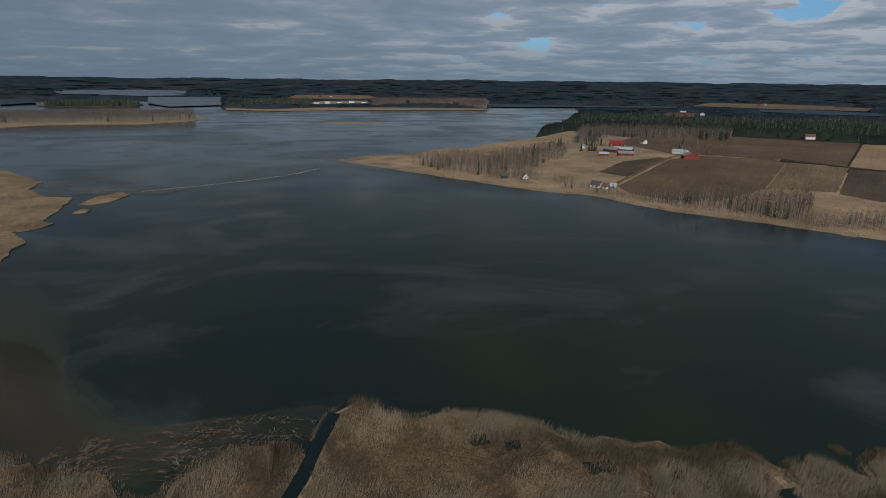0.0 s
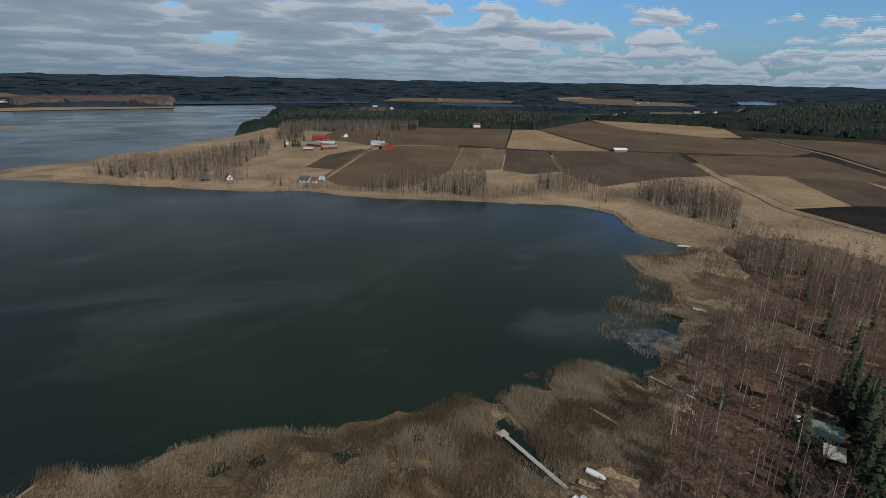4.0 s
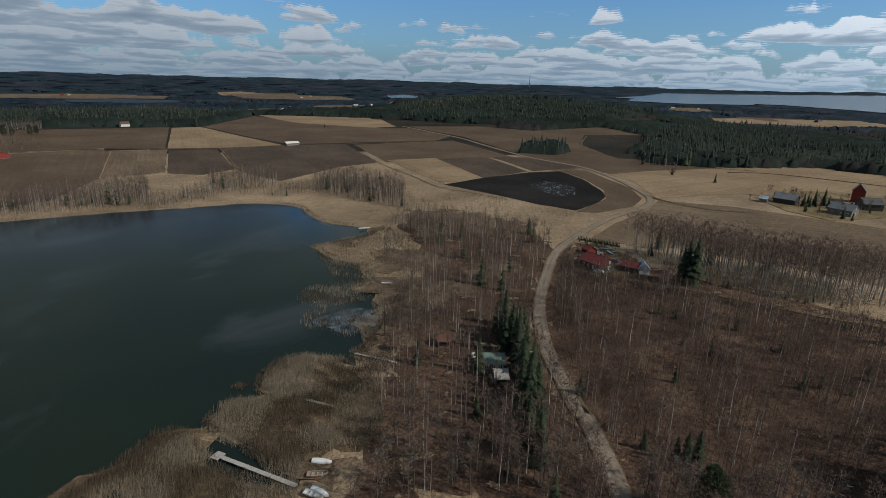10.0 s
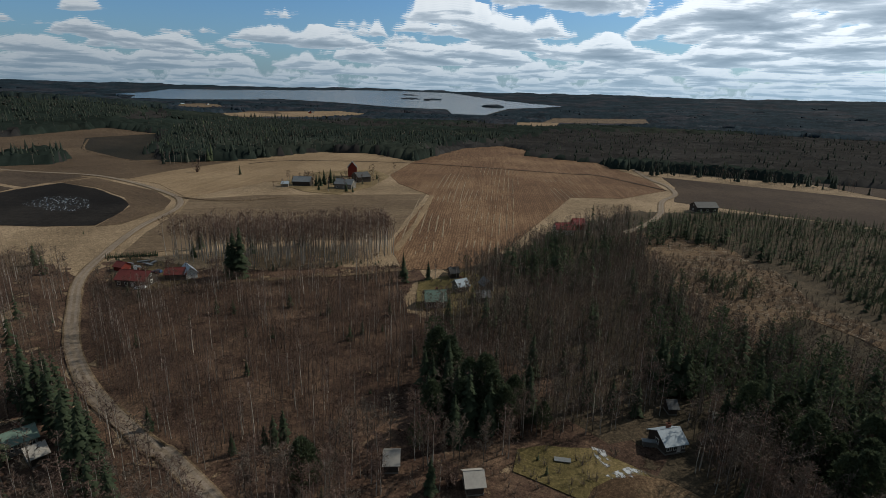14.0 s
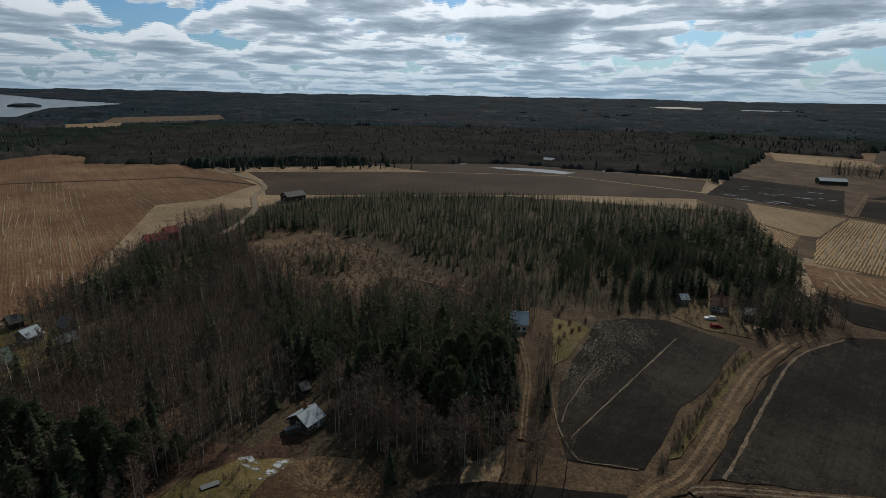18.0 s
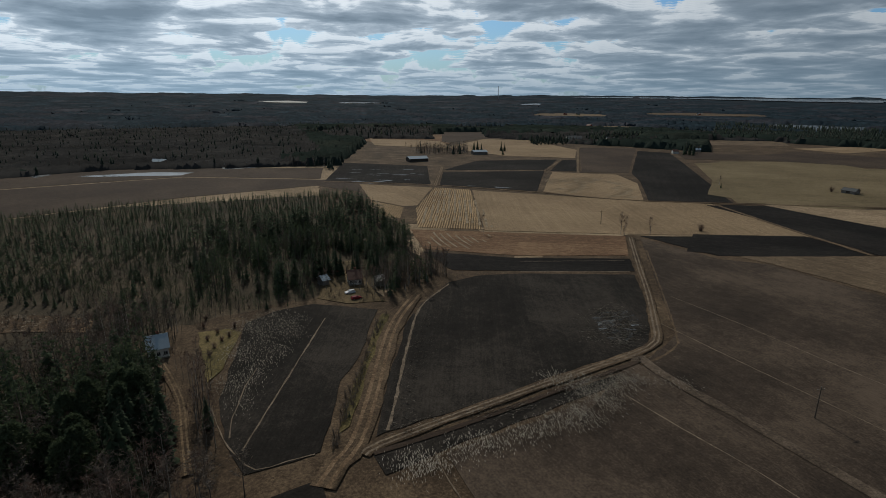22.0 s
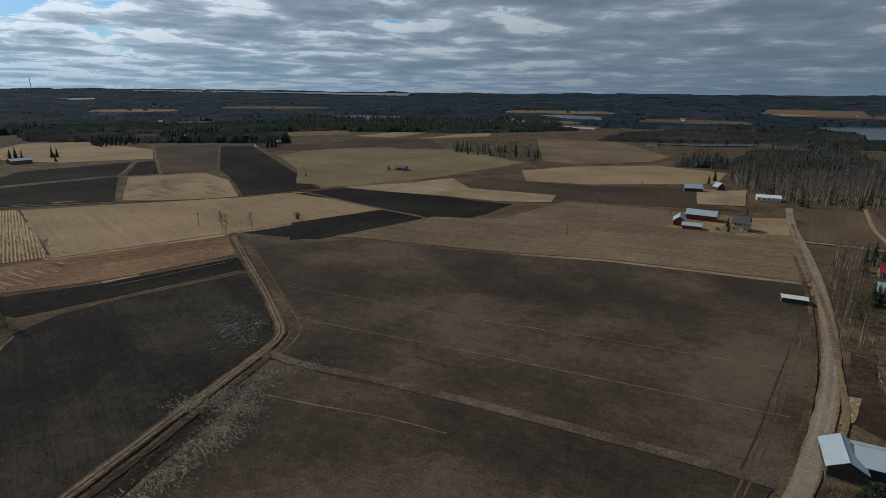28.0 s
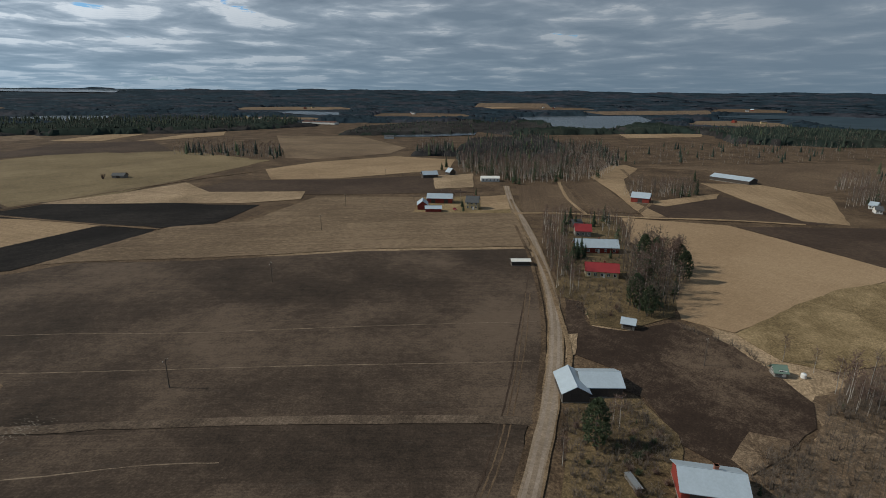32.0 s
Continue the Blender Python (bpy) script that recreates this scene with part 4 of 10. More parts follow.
field("harrowed_field", "light brown stubble field along the grove", M_TAN, [(425, 29.9), (430.2, -22.7), (417.3, -76.1), (403.5, -143.3), (279.9, -77.8), (290.8, -39.8), (298.1, 5.7), (290.4, 34.2), (286.2, 53), (334.1, 46.6), (383, 32.7)], rows=-97)
field("stubble_field", "wide red-brown stubble field with straw rows", M_REDSTUB, [(228.8, -69.2), (258.7, -73), (284.7, -82.5), (395.8, -144.8), (457.9, -136.2), (507, -142.5), (597, -195), (732, -317), (756, -394), (683, -402), (543, -414), (426.6, -384.2), (369, -355.2), (348.2, -289.4), (362.5, -251), (299.1, -186.2), (248.3, -134.3), (222.1, -99.6)], rows=-26)
field("harrowed_field", "grey-brown harrowed field beyond the wooded hill", M_SOIL, [(326.2, -322.6), (381.4, -376.5), (435, -410.5), (278.3, -516.2), (143.5, -570.1), (6.3, -531.1), (-28.9, -524.1), (-22.3, -457.5), (14.2, -497.2), (114.6, -456.1), (237.2, -378.7)], rows=-146)
field("ploughed_field", "dark wet field with strips of water", M_SOIL, [(381, -536), (232, -640), (127, -635), (8, -621), (11.1, -538.5), (144.6, -574.4), (280.5, -520.2)], rows=-145)
ice("flood_water", "long pale strip of flood water on a field", M_FLOOD, [(244.0, -594.0), (225.1, -600.5), (180.7, -612.3), (139.7, -605.4), (147.2, -584.5), (186.0, -585.9), (227.0, -586.8)])
ice("flood_water", "long pale strip of flood water on a field", M_FLOOD, [(297.9, -610.3), (290.2, -622.4), (271.9, -607.4), (278.5, -588.9)])
ice("flood_water", "long pale strip of flood water on a field", M_FLOOD, [(117.9, -637.3), (105.4, -657.7), (72.0, -668.3), (83.0, -632.8), (112.2, -624.0)])
field("ploughed_field", "dark ploughed field with pale wet streaks", M_PEAT, [(6.8, -525.3), (-16, -666), (-110, -620), (-88.3, -487.2)], rows=-99)
r_melt = random.Random(8)
for x0, y0, x1, y1, count in ((-3, -528, -84, -500, 10), (-8, -566, -97, -545, 8), (-20, -600, -100, -590, 5), (-110, -478, -170, -447, 6)):
    for _ in range(count):                       # broken meltwater between the furrows
        k, half, wide = r_melt.uniform(0.05, 0.95), r_melt.uniform(2.5, 9), r_melt.uniform(0.5, 1.3)
        cx, cy, a = x0 + (x1 - x0) * k, y0 + (y1 - y0) * k + r_melt.uniform(-16, 16) * (count > 6), math.atan2(y1 - y0, x1 - x0) + r_melt.uniform(-0.05, 0.05)
        ice("meltwater", "pale streak of meltwater between dark furrows", M_FLOOD, [(cx + u * half * math.cos(a) - v * wide * math.sin(a), cy + u * half * math.sin(a) + v * wide * math.cos(a))
                                                                                    for u, v in ((-1, 0), (-0.4, -0.8), (0.3, -1), (1, -0.1), (0.5, 0.7), (-0.5, 1))])
field("ploughed_field", "black ploughed field of wet peaty soil", M_PEAT, [(-95.2, -478.3), (-116.8, -563.9), (-229, -557), (-171.5, -433.8)], rows=150)
field("ploughed_field", "black ploughed field of wet peaty soil", M_PEAT, [(-120.7, -581.3), (-182, -662), (-288, -657), (-234, -566)], rows=172)
field("ploughed_field", "black ploughed field of wet peaty soil", M_PEAT, [(-235, -555), (-291, -649), (-311, -650), (-264, -546)], rows=-121)
field("stubble_field", "pale straw-coloured stubble field", M_STRAW, [(-176.2, -432.3), (-233.2, -545.6), (-293.2, -516.9), (-281.3, -456.4), (-238.8, -379.3), (-196.5, -404.7)], rows=-144)
field("ploughed_field", "deep brown ploughed field of bare damp soil", M_SOIL, [(-393, -808), (-478, -784), (-312, -525), (-265, -540)], rows=64)
field("ploughed_field", "black ploughed field of wet peaty soil", M_PEAT, [(-459, -748), (-488, -711), (-434, -606), (-400, -541), (-302.6, -357.8), (-242.8, -377.9), (-289.6, -465.6), (-315, -524)], rows=-120)
field("stubble_field", "olive-tan stubble field with a lone hut", M_OLIVE, [(-440, -590), (-487, -597), (-619, -564), (-599, -515), (-659, -490), (-598, -338), (-541, -305), (-427.7, -315.7), (-305.4, -356.9)], rows=161)
field("ploughed_field", "deep brown ploughed field of bare damp soil", M_SOIL, [(-509, -733), (-459, -635), (-627, -577), (-605, -520), (-685, -502), (-737, -576), (-629, -642)], rows=127)
field("stubble_field", "pale straw-coloured stubble field", M_STRAW, [(-24.1, -498.5), (-86.5, -468.3), (-59.6, -391.2), (-49.4, -390.4), (-27.9, -420.2)], rows=103)
field("stubble_field", "straw stubble field with dark drill rows", M_STRAWROW, [(-88.4, -467.7), (-116.6, -452.1), (-86.9, -310.6), (-48.8, -323.9), (-56.8, -379.5)], rows=-106)
field("stubble_field", "pale straw-coloured stubble field", M_STRAW, [(-117.7, -448.7), (-239.9, -373.5), (-282.6, -356.4), (-271.8, -257), (-170.9, -282.6), (-87.4, -307.4)], rows=78)
field("stubble_field", "pale straw-coloured stubble field", M_STRAWROW, [(-27.5, -415.6), (-48.8, -386.4), (-41.6, -350.8), (-30, -358.3)], rows=102)
field("stubble_field", "rust-brown stubble field", M_REDSTUB, [(-43.4, -318.4), (-164.6, -278.7), (-144.7, -242), (-88.8, -253), (-43.5, -274.7)], rows=162)
field("ploughed_field", "black ploughed field of wet peaty soil", M_PEAT, [(-42.5, -269.6), (-87.4, -249.2), (-142.4, -237.1), (-134, -218.2), (-79.9, -229.3), (-50.5, -236.3)], rows=162)
field("ploughed_field", "large near-black ploughed field with a wet pale patch", M_BLACK, [(-28.5, -196.8), (-45.2, -220.1), (-59.7, -226.1), (-81.2, -225.2), (-131.1, -213.6), (-119.3, -187), (-104.9, -159.9), (-95.5, -146.7), (-85.4, -141.2), (-5.9, -116.8), (-9.3, -131.5), (-17.8, -162.8)], rows=-105)
ice("meltwater", "broken pale patches of wet straw on black soil", M_MELT, [(-88.2, -171.9), (-97.3, -177.1), (-107, -176.2), (-102.4, -160.8), (-89.1, -149), (-85.2, -153.9)])
field("ploughed_field", "small dark ploughed field with a pale furrow", M_BLACK, [(25.5, -107.6), (31.6, -120.6), (36.1, -140.3), (35.9, -160.4), (35.8, -191.3), (26.1, -200.9), (12.5, -205.4), (-11.6, -194.8), (-2.1, -157.3), (3.9, -144.2), (7, -123.3), (9.5, -112.3)], rows=-104)
ribbon("furrow", "pale straw furrow across dark soil", M_FURROW, 0.45, [(27, -116.1), (20.5, -141.8), (8.1, -190)])
ribbon("furrow", "pale thin straw furrow across dark soil", M_FURROW, 0.35, [(30.6, -121.7), (31.3, -130.2), (30.6, -136.3), (30.1, -145.4), (28, -156.2)])
field("ploughed_field", "deep brown ploughed field of bare damp soil", M_BLACK, [(-3.6, -115.5), (-10.4, -145.8), (-19.6, -178), (-24.6, -189), (-25.3, -183), (-10, -132.3), (-7.4, -117.6)], rows=-104)
field("ploughed_field", "dark strip of ploughed soil below the track", M_BLACK, [(-4.3, -101.4), (-2.3, -108.6), (-78.7, -132.1), (-79.2, -128.1), (-17.6, -106.9)], rows=-158)
field("harrowed_field", "wide brown field with pale windblown streaks", M_BROWNWIDE, [(-18.6, -105.7), (-79.8, -126), (-93.4, -93.9), (-97.9, -72), (-101.8, -58.7), (-89.1, -48.4), (-53.3, -50.9), (-24.4, -73.1)], rows=107)
field("ploughed_field", "black ploughed field of wet peaty soil", M_PEAT, [(-173.5, -277.1), (-270.5, -255.7), (-264.9, -214), (-190.6, -232.9)], rows=168)
field("ploughed_field", "black ploughed field of wet peaty soil", M_PEAT, [(-286.7, -352.4), (-340.9, -334), (-340.8, -290.5), (-340.6, -238), (-337.6, -194.8), (-288.8, -194.2), (-275.1, -214.3), (-274.2, -256.1)], rows=91)
field("harrowed_field", "huge brown harrowed field beside the gravel road", M_BROWNWIDE, [(-86.6, -136.4), (-96.1, -142.6), (-110.1, -152.5), (-123.3, -178.4), (-171.2, -273.4), (-186.8, -228.2), (-205.2, -214.7), (-213.7, -180), (-204.1, -213.4), (-219.2, -160.2), (-233.4, -124), (-248.8, -88.6), (-268.7, -4.7), (-217.8, -0.9), (-181.5, 1.3), (-146.6, 0), (-112.6, -2.5), (-106.5, -35.3), (-95.6, -87.8), (-90.6, -101.7), (-96.9, -74), (-92.9, -91.5), (-84, -111.2)], rows=100)
field("harrowed_field", "brown harrowed field below the headland", M_BROWNWIDE, [(-84.9, -138.2), (-92.1, -102.9), (-97.4, -89.1), (-108, -35.7), (-113.6, -3.6), (-93.1, -5.7), (-76.3, -7.8), (-57, -60.6), (-53.9, -111.5)], rows=100)
field("harrowed_field", "light brown field sloping to the farm", M_TAN, [(-199.4, -229.7), (-276.4, -215.3), (-298.4, -176.9), (-384, -167.1), (-397.1, -90.1), (-410, -25.7), (-341.8, -10.4), (-274.1, -4.4), (-252.8, -89.8), (-236.9, -125.7), (-223.3, -162.9), (-207.1, -216.1)], rows=109)
field("ploughed_field", "black ploughed field of wet peaty soil", M_PEAT, [(-275, -355), (-326.6, -312.4), (-346, -194), (-300, -193), (-285.9, -210.7), (-278.9, -262.6)], rows=109)
field("ploughed_field", "black ploughed field of wet peaty soil", M_PEAT, [(-207.1, -275.4), (-269.5, -258.3), (-274.5, -217.7), (-202.3, -232.6), (-179.5, -243)], rows=152)
field("ploughed_field", "deep brown ploughed field of bare damp soil", M_SOIL, [(-379.2, -275.6), (-440.5, -268.7), (-465.9, -178.3), (-507.2, -99), (-442.3, -83.8), (-425.1, -48.4), (-390.6, -169.8)], rows=132)
field("stubble_field", "pale straw-coloured stubble field", M_STRAW, [(-453.3, -238.3), (-513.4, -274.1), (-580, -246), (-654, -172), (-636, -95), (-553.2, -89.3), (-510.6, -136.3), (-472.2, -180.6)], rows=119)
field("harrowed_field", "brown harrowed field of bare dry soil", M_TAN, [(-918, -457), (-932, -303), (-758, -182), (-683, -187), (-605, -256), (-608, -296)], rows=95)
field("stubble_field", "pale straw-coloured stubble field", M_OLIVE, [(-308.4, -394.2), (-487, -604), (-620, -579), (-595, -432), (-584, -303), (-542, -308), (-359.9, -322.1), (-329, -342)], rows=159)
field("ploughed_field", "deep brown ploughed field of bare damp soil", M_SOIL, [(-519, -641), (-696, -693), (-769, -592), (-645, -468), (-615, -541)], rows=169)
field("ploughed_field", "brown ploughed field with straight rows", M_BROWN, [(-458.8, -17.2), (-479.4, 25.2), (-369.5, 32.9), (-357.7, -8.8)], rows=-178)
field("ploughed_field", "brown ploughed field with straight rows", M_BROWN, [(-480, 28.2), (-501.4, 55.7), (-368.9, 67.1), (-368.4, 36.6)], rows=-176)
field("ploughed_field", "deep brown ploughed field of bare damp soil", M_SOIL, [(-388.8, 73.3), (-418.6, 97.1), (-450.3, 138.6), (-438.5, 151.7), (-393.7, 166.1), (-357.3, 184), (-353.5, 156.4), (-355.9, 70.8)], rows=88)
field("ploughed_field", "brown harrowed field of bare dry soil", M_BROWN, [(-607, 98), (-699, 362), (-658, 398), (-549, 334), (-488.7, 252.2), (-470.5, 226.5), (-520.8, 195.7), (-602, 178)], rows=118)
field("stubble_field", "pale straw-coloured stubble field", M_STRAW, [(-510.7, 146.9), (-514.5, 195.8), (-458.8, 229.3), (-357.3, 192), (-365, 167.9), (-439.4, 156)], rows=-4)
field("ploughed_field", "deep brown ploughed field of bare damp soil", M_SOIL, [(-340.8, 120.8), (-355.3, 226.8), (-256, 167), (-294.6, 145.4)], rows=98)
field("stubble_field", "dry tan meadow beside a row of trees", M_HAY, [(-352.7, 54.3), (-342.9, 116.7), (-307.5, 137.2), (-256, 167), (-246, 149.6), (-219.3, 110.7), (-178.3, 65.3), (-187.1, 50.2), (-227.9, 54.4), (-291.3, 51.1)], rows=139)
field("meadow", "rough olive-tan meadow with tussocks", M_MEADOW, [(-177.9, 65.6), (-206.4, 94.8), (-232.4, 125.4), (-251.7, 164.5), (-166.5, 113.2), (-154.7, 85.4), (-159.4, 72.8)])
field("ploughed_field", "dark brown garden field beside the barn", M_GARDEN, [(-199.9, 10), (-198.1, 16.3), (-175.8, 16.8), (-173.3, 29.3), (-184.9, 48.6), (-167, 61.6), (-151.5, 67.3), (-135.5, 70.7), (-123.4, 65.8), (-112.8, 54.5), (-103.5, 39.4), (-111, 32), (-130.7, 26.9), (-134.1, 21.6), (-145.2, 21.7), (-155.5, 7.6)], rows=160)
field("clearing", "felled clearing littered with pale brush", M_CLEARCUT, CLEARING)
field("lawn", "mossy yellow-green lawn in a clearing", M_LAWN, [(97.1, -56.3), (96.2, -62.9), (91.7, -72.6), (83.2, -77.7), (75.4, -80.1), (66.5, -69.2), (90.7, -51.6)])
field("sandy_yard", "bare reddish sand beside the lawn", M_CLEARCUT, [(80.5, -65.1), (81.4, -75.8), (76.9, -81.9), (67, -85.6), (59, -82.5), (53.9, -72.5), (77.1, -60.3)])
ice("snow_patch", "melting heap of dirty snow on grass", M_SNOW, [(92.1, -73), (89.9, -75.1), (85.1, -73.8), (84.6, -71.4), (89.1, -71.8)])
ice("snow_patch", "melting heap of dirty snow on grass", M_SNOW, [(82.7, -69.6), (83.4, -76.3), (80.9, -78.9), (78.5, -78), (80.5, -74.8), (81.4, -70.7)])
field("garden", "small yellow-green garden beside the field", M_LAWN, [(40.8, -150.1), (50.6, -186.1), (41.1, -187.2), (36.4, -183.5), (37.9, -157.2)])
field("grass_strip", "yellow-green grass strip along the track", M_LAWN, [(5.3, -118.3), (4, -124.9), (-1, -145.3), (-7.2, -171.3), (-12.9, -190.7), (-15.4, -189.3), (-7.9, -160.5), (-1.3, -134.1), (2.5, -120.9)])
field("yard", "farmyard with dry grass and sheds", M_YARD, [(10.9, -211.2), (4.9, -259.3), (-6.7, -261.4), (-10.5, -223), (-15.4, -202.8), (-1, -203)])
field("yard", "cluttered farmyard of bare earth and grass", M_YARD, [(273.2, 54.3), (284.8, 48.1), (263.6, 22.6), (238.5, 18), (232.9, 33.1), (239.5, 47.8)])
field("yard", "small green-brown yard round cottages", M_LAWN, [(184.5, -60.6), (210.9, -70.7), (218.3, -97.9), (200.7, -103.5), (173.1, -87.1), (172.8, -70.9)])
field("yard", "grassy farmyard with old trees", M_MEADOW, [(480.5, -35.2), (539.2, -77.3), (547.7, -136), (500.2, -140.5), (448.7, -110.9), (417.3, -76.1), (435.3, -52.8)])
field("yard", "bare yard of the farmhouse", M_MEADOW, [(-343.2, -82.8), (-395.3, -87.5), (-408, -47.5), (-403.5, -23.2), (-352.5, -17)])
field("yard", "dry-grass yard with shrubs by the road", M_YARD, [(-86.5, 2.7), (-98.4, 4.4), (-125.9, 7.4), (-130.4, 25.4), (-115.3, 31.8), (-108.9, 31.5), (-90.2, 24.7)])
field("yard", "dry-grass yard round the red-roofed houses", M_YARD, [(-202.4, 6.8), (-252.3, 8.8), (-322.7, 11.6), (-348, 21.7), (-345.3, 49.7), (-269.1, 47.3), (-244.9, 63.2), (-188.9, 48.6), (-174.3, 29.5), (-176.8, 17.5), (-199.3, 16.9)])
field("stubble_field", "pale far field between forests", M_STRAW, [(-477, 2007), (-398, 2099), (-285, 2056), (-277, 1926), (-426, 1850)])
field("stubble_field", "pale far field between forests", M_STRAW, [(1873, 2105), (2073, 2155), (2003, 1925), (1779, 1779), (1675, 1847)])
field("stubble_field", "pale far field between forests", M_STRAW, [(1808, -47), (1996, -377), (1774, -436), (1582, -235), (1536, 95)])
field("stubble_field", "pale far field between forests", M_STRAW, [(1118, -604), (1333, -763), (1364, -892), (1118, -717)])
field("stubble_field", "pale far field between forests", M_STRAW, [(1165, -636), (1387, -766), (1364, -867), (1119, -703)])
field("stubble_field", "pale far field between forests", M_STRAW, [(1497, 102), (1536, 11), (1791, -46), (1745, -99), (1498, -87), (1407, 59)])
field("stubble_field", "pale far field between forests", M_STRAW, [(45, -1297), (-14, -1263), (-12, -1158), (29, -1169)])
field("stubble_field", "pale far field between forests", M_STRAW, [(-2626, -251), (-2980, -133), (-2842, -56), (-2546, -76), (-2445, -185)])
field("stubble_field", "pale far field between forests", M_STRAW, [(-1107, 162), (-1154, 283), (-1151, 330), (-1074, 304), (-1013, 163)])
for CLEAR in (
        [(995, 1951), (1289, 1700), (1457, 1890), (1200, 2050)], [(-2603, -282), (-2579, 81), (-3193, 70), (-3170, -310)],
        [(-1990, 250), (-2143, 645), (-2502, 730), (-2258, 181)], [(1370, -838), (1302, -1171), (1553, -1368), (1608, -1029)], [(1638, 1717), (1743, 1486), (2158, 1877), (1810, 1995)],
        [(-569, -855), (-760, -777), (-836, -870), (-637, -936)]):
    field("far_clearing", "pale clearing among far woods", M_BRUSHLAND, CLEAR)
field("stubble_field", "pale far field between forests", M_STRAW, [(-731, -742), (-868, -754), (-896, -698), (-750, -665)])
field("stubble_field", "pale far field between forests", M_STRAW, [(-762, -616), (-902, -623), (-983, -593), (-895, -547), (-802, -586)])
field("stubble_field", "reddish far stubble field", M_REDSTUB, [(41, -1315), (-28, -1176), (-160, -1153), (-246, -1112), (-200, -898), (-128, -908), (-83, -945), (-18, -1096)])
field("stubble_field", "pale straw-coloured stubble field", M_STRAW, [(-77, -1038), (-196, -967), (-193, -864), (-288, -996), (-366, -962), (-371, -773), (-319, -669), (-235, -709), (-184, -826), (-74, -897)])
field("ploughed_field", "deep brown ploughed field of bare damp soil", M_SOIL, [(-253, -1206), (-350, -1203), (-302, -1022), (-207, -927), (-198, -953)])
field("shore_strip", "pale reed shore of the far woods", M_STRAW, [(-617.4, 1566.1), (-479.8, 1534.1), (-380.6, 1648.4), (-149.5, 1696.1), (126.0, 1683.2), (121.4, 1619.6), (-138.6, 1571.1), (-455.2, 1454.2), (-585.7, 1484.5)])
field("village_green", "bright far clearing with houses above the lake", M_STRAW, [(-449.2, 1850.5), (-259.0, 1935.9), (-299.1, 2155.9), (-474.6, 2061.5)])
ribbon("gravel_road", "pale winding gravel road with wheel tracks", M_GRAVEL, 4, [(861, 505), (804, 415), (749, 337), (685, 274), (603, 187), (561.8, 118.6), (512.8, 78.7), (454.7, 46.8), (424.7, 36), (390.5, 36.3), (344.8, 51.5), (284.5, 60.8), (254.1, 62.2), (224.1, 57.8), (191.6, 51.5), (168.3, 44.2), (150.9, 36.8), (136.6, 28.6), (123.2, 20.4), (122.8, 19.2), (104.2, 9.4), (90.4, 3.5)], kind="structure")
ribbon("gravel_road", "pale grey gravel road with wheel tracks", M_GRAVEL, 4.3, [(-460, -25.5), (-391.2, -18.5), (-319.1, -7.1), (-260.4, 0.2), (-211.7, 4.2), (-177.1, 5.2), (-147.4, 4.1), (-122.3, 1.7), (-103.3, -0.9), (-88.2, -3.3), (-71.6, -6.6)], kind="structure")
ribbon("farm_track", "narrow pale farm track", M_TRACK, 3.2, [(135.3, 431.6), (173.4, 490.4), (257, 613), (374, 748)])
ribbon("farm_track", "narrow pale farm track", M_TRACK, 2.6, [(303, 639), (369, 607), (452, 515), (515, 477), (581, 426), (692, 352)])
ribbon("farm_track", "narrow pale farm track", M_TRACK, 2.2, [(452, 509), (352.6, 377.2)])
ribbon("ditch", "weedy ditch between fields", M_MARGIN, 0.9, [(585, 425), (466, 301.6), (415.1, 234.7), (382.5, 193.4), (372.9, 159), (363.1, 126.1)])
ribbon("farm_track", "grassy farm track round the black field", M_TRACK, 2.5, [(439.7, 40.6), (426.6, 28.7), (410.9, -1), (416.2, -34.7)])
ribbon("farm_track", "narrow farm track on stubble", M_TRACK, 2.5, [(905, 185), (781, 165), (697, 124), (638, 64), (642, -46)])
ribbon("farm_track", "pale farm track crossing stubble", M_STRAW, 3, [(258.2, -74.6), (320.3, -107.9), (395.7, -145.2)])
ribbon("farm_track", "muddy dark farm track on stubble", M_SOIL, 2.5, [(614, -18), (630, -66), (596, -174), (538.3, -253.7), (477.7, -322.4), (456.5, -348.9), (369, -355.2)])
ribbon("gravel_road", "winding pale lane past the wooded hill", M_GRAVEL, 4, [(492, -422), (426, -387.1), (388.6, -373.7), (351.5, -348), (328.3, -312.5), (292.1, -277.1), (267.8, -241.9), (254.1, -213.1)])
ribbon("forest_track", "pale lane through thicket to the cottages", M_TRACK, 3.2, [(234.7, 5.9), (232.2, -16.6), (228.8, -45.2), (228.9, -63.3), (228.2, -71.1)])
ribbon("forest_track", "muddy pale forest track", M_TRACK, 2.2, [(37, -109.8), (41.1, -124.3), (46.2, -142.4), (56.1, -163.7), (58.4, -167.6)])
ribbon("farm_track", "muddy rutted farm track with puddles", M_MUD, 5, [(9, -100), (5.4, -107.3), (1.4, -113.7), (-3.6, -130.9), (-11.6, -165.1), (-18.4, -186.3), (-28.1, -206.4)])
ribbon("farm_track", "sandy farm track with twin ruts", M_FURROW, 3, [(0, -109.1), (-4.6, -112.4), (-28.6, -121.5), (-68.9, -135.7), (-88, -142), (-99.7, -148.5), (-107.9, -161.7), (-124.5, -192.8), (-139.4, -223.2), (-165.7, -275.3)])
ribbon("ditch", "shallow ditch beside the farm track", M_SOIL, 1.6, [(-2.4, -109), (-27, -116.3), (-61.3, -128.3), (-85.7, -136.8)])
ribbon("headland", "pale grassy headland between fields", M_HEADLAND, 2.8, [(-85.7, -136.8), (-88.4, -139.6), (-88.7, -128.8), (-96.4, -99.2), (-104.7, -62.1), (-112.5, -21.1), (-114.7, -2.6)])
